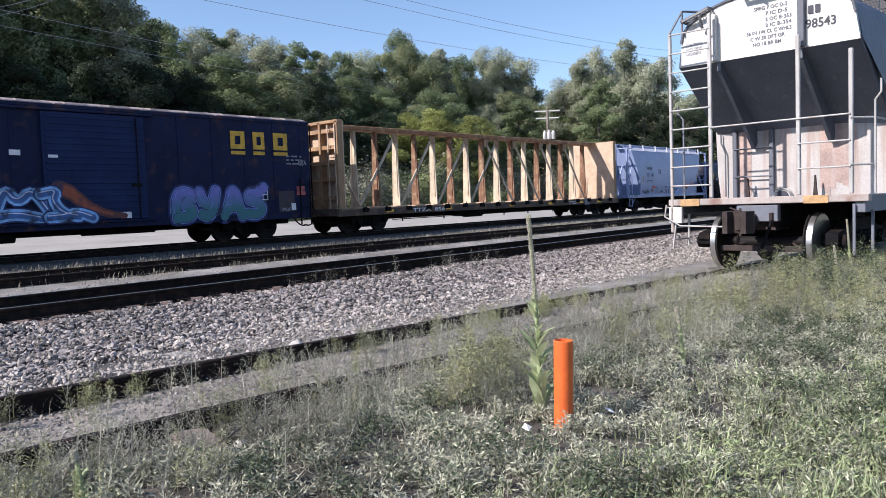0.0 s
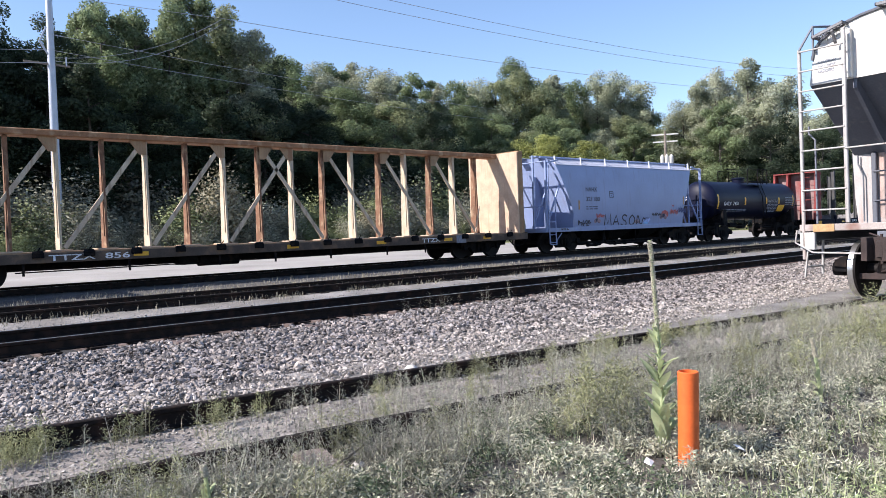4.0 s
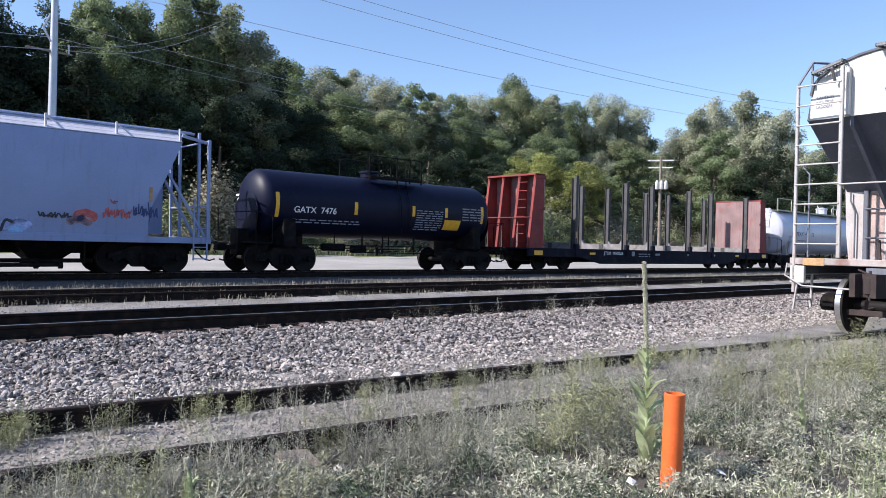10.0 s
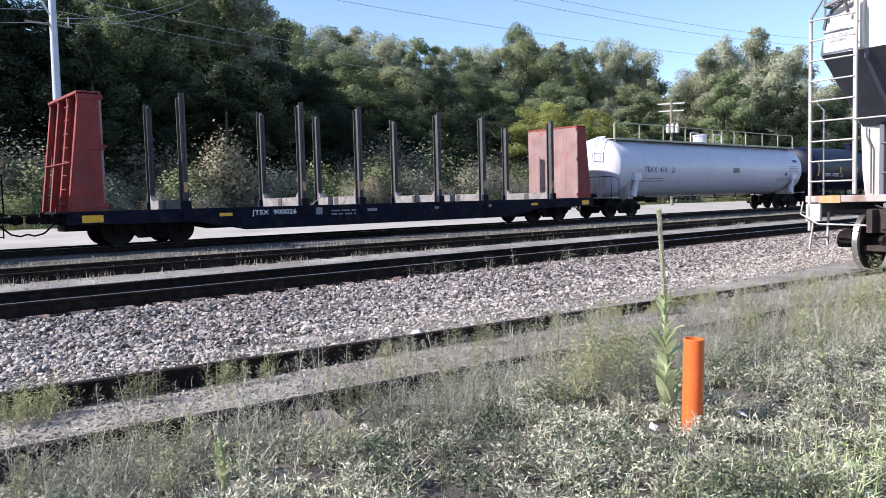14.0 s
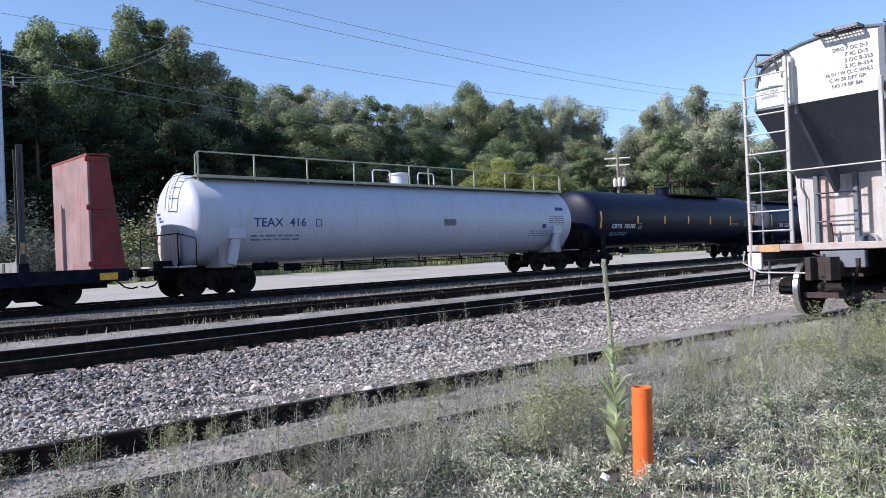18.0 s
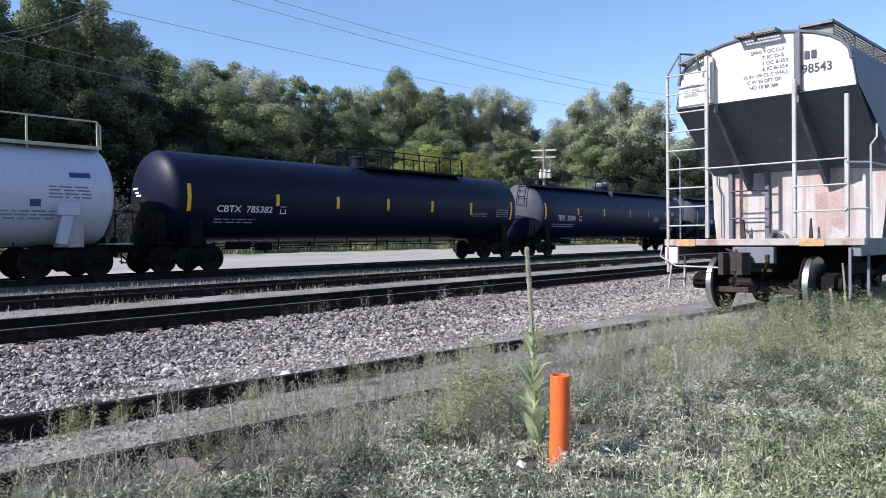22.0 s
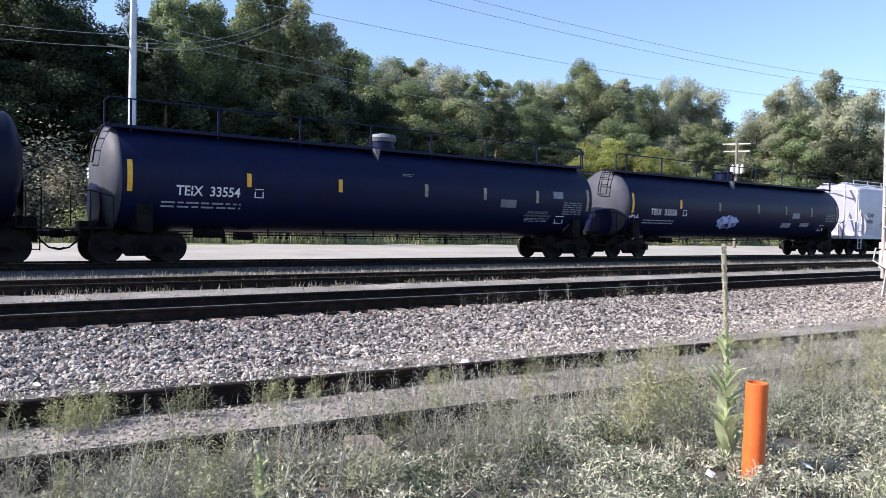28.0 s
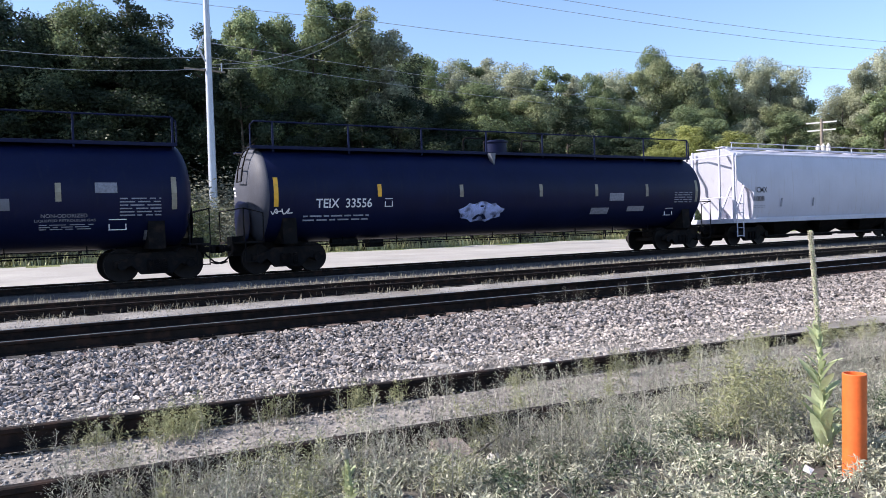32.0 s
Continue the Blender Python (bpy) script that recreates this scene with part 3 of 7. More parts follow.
def stone_bed():
    rng = np.random.default_rng(3)
    # coarse ballast shoulder of the main track
    spots, sizes = [], []
    for _ in range(132000):
        x = -1.5 + 36 * rng.random() ** 1.5
        y = rng.uniform(6.2, 10.12)
        if y < track0(x) + 0.84 or rng.random() > min(1, 0.35 + (y - 6.0) / 2.6):
            continue
        spots.append((x, y))
        sizes.append((0.016 + 0.037 * rng.random() ** 2.4) * (1.0 if y > 7.4 else 0.7))
    spots, sizes = np.array(spots), np.array(sizes)
    foot = spots[:, 1] + np.array([0.5 * noise.noise((x * 0.8, y * 0.8, 2.0)) for x, y in spots]) + rng.normal(0, 0.2, len(spots)) < 7.75
    scatter_stones("ballast_stones", "coarse dark grey crushed ballast stones", spots[~foot], sizes[~foot], STONE, 5, 0.55, 0.035, 0.03)
    scatter_stones("ballast_stones", "finer dusty pale ballast at the shoulder's foot", spots[foot], sizes[foot], DUSTY_STONE, 7, 0.5, 0.03)
    # smaller gravel between and behind the tracks
    spots = [(-1 + 30 * rng.random() ** 1.3, rng.uniform(12.0, 14.8)) for _ in range(9000)]
    spots += [(-1 + 30 * rng.random() ** 1.3, rng.uniform(17.6, 19.4)) for _ in range(3500)]
    for _ in range(9000):
        x = -1 + 14 * rng.random() ** 1.2
        spots.append((x, track0(x) + rng.uniform(-0.75, 1.15)))
    scatter_stones("gravel", "fine pale gravel lying between the tracks", spots, rng.uniform(0.008, 0.026, len(spots)), SMALL_STONE, 6, 0.25)


stone_bed()


# ---- tracks ----
RAIL = [(-0.07, 0), (0.07, 0), (0.07, 0.012), (0.014, 0.03), (0.010, 0.115), (0.036, 0.13), (0.036, 0.158), (0.026, 0.166), (-0.026, 0.166), (-0.036, 0.158), (-0.036, 0.13), (-0.010, 0.115), (-0.014, 0.03), (-0.07, 0.012)]


def lay_track(name, label, origin, turn, x0, x1, ties, top, worn=True, buried=0.0, seed=1, dip=0.0):
    """Two rails on wooden ties; top is the rail head's height."""
    t = thing(name, label, "railway track", m=pose(origin[0], origin[1], top, 0, dip, turn), kind="structure")
    rng = random.Random(seed)
    rail = Shape()
    rail.prism([(y, z - 0.168) for y, z in RAIL], x0, x1)
    rail_mesh = rail.mesh("rail", RUST_RAIL)
    head = Shape().box(x0, x1, -0.024, 0.024, -0.004, 0.0, 0.001).mesh("rail_head", SHINE)
    for s in (-0.7535, 0.7535):
        r = part("rail", rail_mesh, None, t, "rusty steel rail", at=(0, s, 0))
        if worn:
            part("worn_head", head, None, r, "polished running surface")
    if not ties:
        return t
    tie = Shape().box(-0.115, 0.115, -1.25, 1.25, -0.36, -0.205, 0.012).mesh("tie", TIE)
    plate = Shape().box(-0.10, 0.10, -0.17, 0.17, -0.187, -0.165, 0.004)
    for sx in (-0.06, 0.06):
        for sy in (-0.1, 0.1):
            plate.box(sx - 0.012, sx + 0.012, sy - 0.012, sy + 0.012, -0.17, -0.135, 0.003)
    plate_mesh = plate.mesh("tie_plate", RUST_RAIL)
    x = ties[0]
    while x < ties[1]:
        m = pose(x + rng.uniform(-0.02, 0.02), rng.uniform(-0.06, 0.06), -buried + rng.uniform(-0.012, 0.008), 0, 0, rng.uniform(-1.2, 1.2))
        o = part("tie", tie, None, t, at=m)
        if x < 16:
            part("tie_plate", plate_mesh, None, o, at=(0, -0.7535, 0))
        x += 0.5
    return t


lay_track("track_main", "main track with rusty rails on brown wooden ties", (0, 10.98), 0, -120, 260, (-1.6, 40), 0.0)
lay_track("track_near", "overgrown rusty siding in gravel and weeds", (0, 5.36), math.degrees(math.atan(-0.085)), -60, 80, (-1, 14), -0.165, False, 0.02, 2, 0.45)
lay_track("track_weedy", "weedy rusty siding half sunk in gravel", (0, 16.25), 0, -120, 260, (0, 40), -0.02, False, 0.01, 3)
lay_track("track_train", "track on which the freight train rolls", (0, 23.45), 0, -120, 260, (0, 40), 0.05, True, 0.0, 4)

# joint bar and a loose pale rock beside the near siding
rock = Shape().lathe([(-0.07, 0.02), (-0.05, 0.07), (0.0, 0.085), (0.05, 0.06), (0.07, 0.015)], 9)
rk = tagged(new("rock", rock.mesh("rock", PALE_ROCK, 50)), "pale angular rock lying beside the siding rail", "rock")
rk.matrix_basis = pose(4.75, 6.02, lie(4.75, 6.02) + 0.06, 20, 10, 40)

# ---- rolling stock ----
TRACK_Y, RAIL_Z, WHEEL_R = 23.45, 0.05, 0.457
ROLLING, WHEELSETS = [], []


def make_truck_meshes():
    w = Shape()
    for s in (-1, 1):
        prof = [(s * 0.80, 0.09), (s * 0.80, 0.16), (s * 0.785, 0.36), (s * 0.80, 0.40), (s * 0.815, WHEEL_R - 0.004), (s * 0.715, WHEEL_R), (s * 0.70, WHEEL_R + 0.025), (s * 0.68, WHEEL_R + 0.02), (s * 0.675, 0.38), (s * 0.70, 0.2), (s * 0.69, 0.09)]
        w.lathe(prof, 28, "y")
    w.lathe([(-1.0, 0.06), (-0.85, 0.085), (-0.7, 0.09), (0, 0.08), (0.7, 0.09), (0.85, 0.085), (1.0, 0.06)], 12, "y")
    wheelset = w.mesh("wheelset", WHEEL, 35)
    tread = Shape()
    for s in (1,):
        tread.lathe([(s * 0.812, WHEEL_R - 0.006), (s * 0.806, WHEEL_R + 0.002), (s * 0.725, WHEEL_R + 0.002), (s * 0.722, WHEEL_R - 0.006)], 28, "y")
    frame_side = Shape().prism([(-1.12, 0.42), (-1.12, 0.60), (-0.78, 0.66), (-0.45, 0.80), (0.45, 0.80), (0.78, 0.66), (1.12, 0.60), (1.12, 0.42), (0.80, 0.40), (0.66, 0.46), (0.42, 0.20), (-0.42, 0.20), (-0.66, 0.46), (-0.80, 0.40)], -0.09, 0.09, "y")
    for x in (-0.92, 0.92):
        frame_side.rod((x, -0.17, 0.46), (x, 0.0, 0.46), 0.12, 12)
    for x in (-0.2, 0, 0.2):
        for z in (0.30, 0.36, 0.42, 0.48, 0.54):
            frame_side.rod((x, -0.13, z), (x, -0.09, z + 0.02), 0.07, 8)
    bolster = Shape().box(-0.2, 0.2, -1.1, 1.1, 0.50, 0.74, 0.03).rod((0, 0, 0.7), (0, 0, 0.92), 0.22, 14)
    for x in (-0.45, 0.45):
        bolster.beam((x, -0.75, 0.38), (x, 0.75, 0.38), 0.08, 0.08)
    return wheelset, tread.mesh("tread", TREAD, 35), frame_side.mesh("side_frame", DARK_STEEL), bolster.mesh("truck", DARK_STEEL)


WHEELSET, TREAD_RING, SIDE_FRAME, BOLSTER = make_truck_meshes()


def truck(parent, x, z=RAIL_Z, y=0.0, roll=True, base=0.89):
    t = part("truck", BOLSTER, None, parent, "cast steel four-wheel truck", at=(x, y, z))
    for k in (-base, base):
        w = part("wheelset", WHEELSET, None, t, at=(k, 0, WHEEL_R))
        if roll:
            WHEELSETS.append((k, w))
    for s in (-1, 1):
        part("side_frame", SIDE_FRAME, None, t, at=pose(0, s * 1.02, 0, 0, 0, 0 if s < 0 else 180))
    return t


def coupler(parent, x, d, z=0.0):
    """Knuckle coupler, draft box and hanging air hose at an end; d is -1 or 1."""
    c = Shape()
    c.box(min(x - d * 0.5, x), max(x - d * 0.5, x), -0.2, 0.2, 0.70 + z, 1.02 + z, 0.02)
    c.box(min(x, x + d * 0.45), max(x, x + d * 0.45), -0.07, 0.07, 0.78 + z, 0.94 + z, 0.02)
    c.box(min(x + d * 0.38, x + d * 0.68), max(x + d * 0.38, x + d * 0.68), -0.16, 0.13, 0.74 + z, 0.98 + z, 0.05)
    part("coupler", c, DARK_STEEL, parent, "sooty knuckle coupler")
    h = Shape().tube([(x, -0.35, 0.82 + z), (x + d * 0.12, -0.36, 0.66 + z), (x + d * 0.32, -0.36, 0.48 + z), (x + d * 0.55, -0.34, 0.42 + z), (x + d * 0.72, -0.33, 0.47 + z)], 0.025, 6)
    part("air_hose", h, DARK_STEEL, parent, "hanging black air hose")


def car(name, label, category, x):
    c = thing(name, label, category, "freight train", pose(x, TRACK_Y, 0))
    ROLLING.append((c, x))
    return c


def ladder(parent, x, y, z0, z1, width, material, along="x", rungs=None, name="ladder"):
    s, n = Shape(), rungs or max(2, round((z1 - z0) / 0.38))
    p = (lambda u, z: (x + u, y, z)) if along == "x" else (lambda u, z: (x, y + u, z))
    for u in (0, width):
        s.beam(p(u, z0), p(u, z1), 0.035, 0.05)
    for i in range(n):
        z = z0 + (z1 - z0) * (i + 0.5) / n
        s.rod(p(0, z), p(width, z), 0.014, 6)
    return part(name, s, material, parent)


def flat_skin(y):
    return lambda z: y


def round_skin(r, zc, out=0.006):
    return lambda z: -math.sqrt(max(0.01, (r + out) ** 2 - (z - zc) ** 2))


# -- boxcar --
def boxcar(x):
    c = car("boxcar", "dark blue steel boxcar covered in graffiti", "boxcar", x)
    L, y = 15.5, 1.52
    body = Shape().prism([(-y, 0.95), (-y, 4.20), (-y + 0.10, 4.30), (0, 4.42), (y - 0.10, 4.30), (y, 4.20), (y, 0.95)], 0, L)
    part("body", body, BOX_BLUE, c, "dark blue riveted steel body")
    for i in range(13):
        xx = 0.35 + i * 1.23
        if 5.7 < xx < 9.3:
            continue
        part("side_post", Shape().box(xx - 0.03, xx + 0.03, -y - 0.02, -y + 0.01, 1.0, 4.18, 0.01), BOX_BLUE, c)
    part("side_sill", Shape().box(0.1, L - 0.1, -y - 0.03, -y + 0.12, 0.74, 0.97).box(0.1, L - 0.1, y - 0.12, y + 0.03, 0.74, 0.97), BOX_BLUE, c, "rusty dark blue side sill")
    part("top_chord", Shape().box(0, L, -y - 0.05, -y + 0.05, 4.17, 4.27).box(0, L, y - 0.05, y + 0.05, 4.17, 4.27), BOX_BLUE, c)
    for i in range(12):
        roof = Shape()
        a = 0.05 + i * (L - 0.1) / 12
        b = a + (L - 0.1) / 12 - 0.04
        roof.prism([(-y - 0.02, 4.26), (-y - 0.02, 4.30), (-1.2, 4.40), (0, 4.50), (1.2, 4.40), (y + 0.02, 4.30), (y + 0.02, 4.26), (0, 4.45)], a, b)
        roof.prism([(-y - 0.03, 4.28), (-y + 0.05, 4.36), (-0.4, 4.50), (0, 4.53), (y, 4.33), (y, 4.25)], a + 0.3, b - 0.3)
        part("roof_panel", roof, ROOF_ZINC, c)
    door = Shape().box(6.04, 9.02, -y - 0.09, -y - 0.01, 0.98, 4.06, 0.015)
    d = part("door", door, DOOR_BLUE, c, "faded blue sliding door with horizontal ribs")
    for i in range(16):
        z = 1.12 + i * 0.185
        part("rib", Shape().box(6.12, 8.94, -y - 0.115, -y - 0.085, z, z + 0.07, 0.014), DOOR_BLUE, d)
    part("door_bar", Shape().rod((8.75, -y - 0.13, 1.0), (8.75, -y - 0.13, 4.0), 0.02).box(8.55, 8.85, -y - 0.15, -y - 0.11, 1.95, 2.05), DARK_STEEL, d)
    part("door_track", Shape().box(2.9, 9.3, -y - 0.13, -y - 0.02, 4.08, 4.15).box(2.9, 9.3, -y - 0.12, -y, 0.90, 0.96), BOX_BLUE, c)
    for s, e in ((0, -1), (L, 1)):
        end = Shape()
        for i in range(9):
            end.prism([(-y + 0.1, 1.1 + i * 0.34), (-y + 0.1, 1.32 + i * 0.34), (y - 0.1, 1.32 + i * 0.34), (y - 0.1, 1.1 + i * 0.34)], s, s + e * 0.06)
        part("end_wall", end, BOX_BLUE, c, "corrugated dark blue end")
        ladder(c, s + e * 0.1, -y + 0.05, 1.0, 4.2, 0.45, DARK_STEEL, "y")
        ladder(c, s - e * 0.1 - (0.45 if e > 0 else 0), -y - 0.07, 0.5, 2.2, 0.45, DARK_STEEL)
        coupler(c, s, e)
    under = Shape().box(0.2, L - 0.2, -0.35, 0.35, 0.55, 0.95).rod((4.2, -0.9, 0.62), (5.4, -0.9, 0.62), 0.19, 14).rod((7.2, -1.0, 0.55), (9.5, -1.0, 0.55), 0.03)
    part("underframe", under, DARK_STEEL, c)
    sk = flat_skin(-y - 0.025)
    # large company mark as plain yellow blocks with a bar under each
    for a, b in ((12.11, 12.68), (13.01, 13.49), (13.87, 14.48)):
        w = b - a
        s = Shape()
        for u0, u1, v0, v1 in ((0.0, 0.32, 0.0, 1.0), (0.32, 1.0, 0.74, 1.0), (0.32, 1.0, 0.0, 0.26)):
            s.box(a + u0 * w, a + u1 * w, -y - 0.032, -y - 0.02, 3.20 + v0 * 0.6, 3.20 + v1 * 0.6, 0.002)
        s.box(a + 0.7 * w, b, -y - 0.03, -y - 0.02, 3.20, 3.8, 0.002)
        part("company_mark", s, YELLOW, c, "yellow block of a company mark")
        part("mark_bar", Shape().box(a, b, -y - 0.032, -y - 0.02, 3.01, 3.13, 0.002), YELLOW, c, "yellow bar")
    # sprayed piece: four fat letters, violet over teal, in a pale rim with a dark halo
    fat = (
        [[(0.05, 0.0), (0.10, 1.0), (0.75, 1.02), (0.85, 0.75), (0.45, 0.52), (0.85, 0.40), (0.85, 0.05), (0.10, 0.0)]],
        [[(0.0, 1.0), (0.15, 0.55), (0.55, 0.45), (0.80, 1.05)], [(0.80, 1.0), (0.70, 0.40), (0.45, 0.0), (0.10, 0.10)]],
        [[(0.0, 0.0), (0.30, 0.65), (0.42, 1.10), (0.65, 0.9), (0.75, 0.5), (0.95, 0.0)], [(0.25, 0.38), (0.75, 0.40)]],
        [[(0.95, 1.15), (0.55, 0.92), (0.10, 0.95), (0.10, 0.62), (0.75, 0.55), (0.85, 0.15), (0.45, 0.0), (0.0, 0.08)]])
    skin = flat_skin(-y - 0.024)
    layers = (("navy_halo", 0.27, 0.0), ("rim", 0.205, 0.0035), ("black", 0.170, 0.007), ("fade", 0.156, 0.0105), ("rim", 0.014, 0.014))
    for i, lines in enumerate(fat):
        a = 9.93 + i * 0.905
        for name, width, out in layers:
            for j, line in enumerate(lines):
                pts = bend([(a + u * 0.74, 0.93 + w * 0.80) for u, w in line], 3)
                if width < 0.02:
                    pts = [(u - 0.06, w + 0.08) for u, w in pts[: len(pts) // 2]]
                part("graffiti", stroke(pts, width, skin, out + 0.0003 * i + 0.0016 * j), SPRAY[name], c, "fat sprayed letter, violet over teal with a pale rim")
    # the sprayed piece across the door: an orange sweep and pale blue swirls
    door_skin = flat_skin(-y - 0.121)
    sweep = [(6.40, 1.92), (6.70, 1.78), (6.95, 1.58), (7.20, 1.38), (7.50, 1.24), (7.85, 1.14), (8.25, 1.08)]
    for k in range(6):
        for col, w, out in (("ember", 0.22 - 0.026 * k, 0.0), ("orange", 0.15 - 0.026 * k, 0.004)):
            if w > 0.03:
                part("graffiti", stroke(sweep[k:k + 2], w, door_skin, out + 0.0005 * k), SPRAY[col], c, "faded orange sprayed sweep")
    swirls = ([(6.9, 1.10), (6.5, 1.18), (6.2, 1.55), (6.35, 1.85), (5.9, 1.75)], [(7.3, 1.06), (6.9, 1.22), (6.5, 1.12), (6.1, 1.10)], [(6.1, 1.3), (5.7, 1.9), (5.3, 1.5), (5.0, 1.95), (4.7, 1.2)], [(5.9, 1.08), (5.2, 1.25), (4.4, 1.06), (3.6, 1.2)], [(4.6, 1.9), (4.1, 1.4), (3.7, 1.95), (3.2, 1.3)])
    for k, line in enumerate(swirls):
        pts = bend(line, 2)
        sk2 = door_skin if k < 2 else flat_skin(-y - 0.10)
        for name, width, out in (("navy_halo", 0.20, 0.006), ("sky", 0.16, 0.009), ("deep", 0.09, 0.012), ("white", 0.016, 0.015)):
            line2 = [(u - 0.04, w + 0.05) for u, w in pts] if name == "white" else pts
            part("graffiti", stroke(line2, width, sk2, out + 0.0004 * k), SPRAY[name], c, "pale blue sprayed swirl with a white edge")
    scribble(c, 14.95, 15.3, 2.6, 2.95, 3, FAINT, flat_skin(-y - 0.03), 71, 0.03)
    scribble(c, 14.1, 14.5, 0.98, 1.2, 3, FAINT, flat_skin(-y - 0.03), 72, 0.03)
    patch(14.0, 14.7, 1.0, 1.75, c, SPRAY["rust_blue"], flat_skin(-y - 0.024), "repaint", "rusty repainted patch")
    f = Shape()
    for a, b, p, q in ((13.12, 13.53, 1.44, 1.46), (13.12, 13.53, 1.75, 1.77), (13.12, 13.14, 1.44, 1.77), (13.51, 13.53, 1.44, 1.77), (13.31, 13.33, 1.44, 1.77), (13.12, 13.53, 1.62, 1.64)):
        f.box(a, b, -y - 0.035, -y - 0.02, p, q, 0.001)
    part("data_panel", f, WHITE, c, "white ruled lube panel")
    for a, b, p, q in ((5.21, 5.49, 2.82, 2.97), (6.17, 6.43, 2.77, 2.85), (8.15, 8.46, 1.0, 1.19), (14.55, 14.75, 1.05, 1.3)):
        patch(a, b, p, q, c, WHITE, flat_skin(-y - (0.12 if 6.05 < a < 9 else 0.03)), "placard", "small white placard")
    patch(14.83, 15.21, 1.59, 1.91, c, SPRAY["red"], flat_skin(-y - 0.03), "placard", "faded red placard")
    print_lines(14.4, 15.1, 2.7, 3.1, 3, c, FAINT, flat_skin(-y - 0.03), 7)
    truck(c, 2.45), truck(c, 13.05)


# -- centre beam flat car --
def centre_beam(x):
    c = car("centerbeam_car", "empty tan centre-beam lumber flat car with bulkheads", "flat car", x)
    L, y = 22.85, 1.5
    deck = Shape().box(0.25, L - 0.25, -y, y, 0.92, 1.02)
    part("deck", deck, TAN, c, "worn tan deck")
    for s in (-1, 1):
        part("side_sill", Shape().box(0, L, s * y - 0.06, s * y + 0.06, 0.72, 0.98), DECK_BROWN, c, "dirty brown side sill")
    part("centre_sill", Shape().box(0.2, L - 0.2, -0.4, 0.4, 0.50, 0.95), DARK_STEEL, c)
    chord = Shape().box(0.4, L - 0.4, -0.30, 0.30, 4.27, 4.46, 0.03)
    part("top_chord", chord, CHORD, c, "rust streaked tan top chord")
    xs = [2.32 + 1.262 * i for i in range(16)]
    for i, px in enumerate(xs):
        rusty = i % 2 == 1
        s = Shape().prism([(-0.24, 1.0), (-0.12, 4.28), (0.12, 4.28), (0.24, 1.0)], px - 0.03, px + 0.03).box(px - 0.06, px + 0.06, -0.13, -0.10, 1.4, 4.28)
        post = part("post", s, TAN_RUST if rusty else POST_TAN, c, "rusted orange brown post" if rusty else "pale chalky tan post")
        part("foot_plate", Shape().box(px - 0.28, px + 0.28, -0.32, 0.32, 1.02, 1.06), TAN_PALE, post)
    for i in (0, 2, 4, 6):
        d = part("diagonal", Shape().beam((xs[i] + 0.12, -0.15, 1.1), (xs[i + 2] - 0.12, -0.15, 4.2), 0.05, 0.13), POST_TAN, c)
        part("gusset", Shape().prism([(xs[i + 2] - 0.5, 4.27), (xs[i + 2], 4.27), (xs[i + 2], 3.85), (xs[i + 2] - 0.2, 3.85)], -0.20, -0.17, "y"), TAN, d)
    for i in (7, 9, 11, 13):
        d = part("diagonal", Shape().beam((xs[i] + 0.12, -0.15, 4.2), (xs[i + 2] - 0.12, -0.15, 1.1), 0.05, 0.13), POST_TAN, c)
        part("gusset", Shape().prism([(xs[i] + 0.5, 4.27), (xs[i], 4.27), (xs[i], 3.85), (xs[i] + 0.2, 3.85)], -0.20, -0.17, "y"), TAN, d)
    part("brace", Shape().beam((xs[0], -0.3, 1.1), (1.0, -0.8, 2.3), 0.05, 0.07), TAN_PALE, c)
    part("brace", Shape().beam((xs[15], -0.3, 2.2), (20.7, -0.6, 1.1), 0.05, 0.07), TAN_PALE, c)
    for s, e in ((0.0, 1), (L, -1)):
        a, b = sorted((s + e * 0.12, s + e * 0.40))
        inner = s + e * 0.40
        bh = part("bulkhead", Shape().box(min(inner, inner + e * 0.06), max(inner, inner + e * 0.06), -y, y, 1.0, 4.44), TAN_PALE, c, "tall bulkhead with chalky tan plating")
        for yy in (-y, -0.5, 0.42, y - 0.12):
            part("upright", Shape().box(a, b, yy, yy + 0.12, 1.0, 4.44), TAN, bh)
        for zz in (1.4, 2.1, 2.75, 3.35, 4.0):
            part("rib", Shape().box(a + 0.05, b - 0.05, -y + 0.1, y - 0.1, zz, zz + 0.16), TAN, bh)
        part("cap", Shape().box(a, b, -y - 0.02, y + 0.02, 4.36, 4.48), TAN, bh)
        ladder(c, s + e * 0.08, -y + 0.1, 1.0, 4.3, 0.4, TAN_PALE, "y")
        coupler(c, s, -e)
        part("end_sill", Shape().box(s - 0.06, s + 0.06, -y, y, 0.74, 1.02), DECK_BROWN, c)
    for i in range(17):
        wx = 1.4 + i * 1.27
        w = Shape().rod((wx - 0.12, -y - 0.1, 0.98), (wx + 0.12, -y - 0.1, 0.98), 0.07, 10).box(wx - 0.14, wx + 0.14, -y - 0.16, -y - 0.03, 0.86, 1.0, 0.01).rod((wx - 0.1, -y - 0.14, 0.9), (wx + 0.05, -y - 0.16, 1.14), 0.015)
        part("winch", w, DARK_STEEL, c, "greasy cable winch")
    for sx in (3.6, 6.3, 9.0, 10.9, 13.0, 15.4, 17.2):
        part("stirrup", Shape().box(sx - 0.03, sx + 0.03, -y - 0.02, -y + 0.02, 0.40, 0.74), DARK_STEEL, c)
    part("brake_rod", Shape().rod((3.5, -1.0, 0.48), (19.0, -1.0, 0.52), 0.018).rod((8.6, -0.8, 0.58), (9.9, -0.8, 0.58), 0.2, 14).box(7.9, 8.5, -1.0, -0.7, 0.45, 0.75), DARK_STEEL, c)
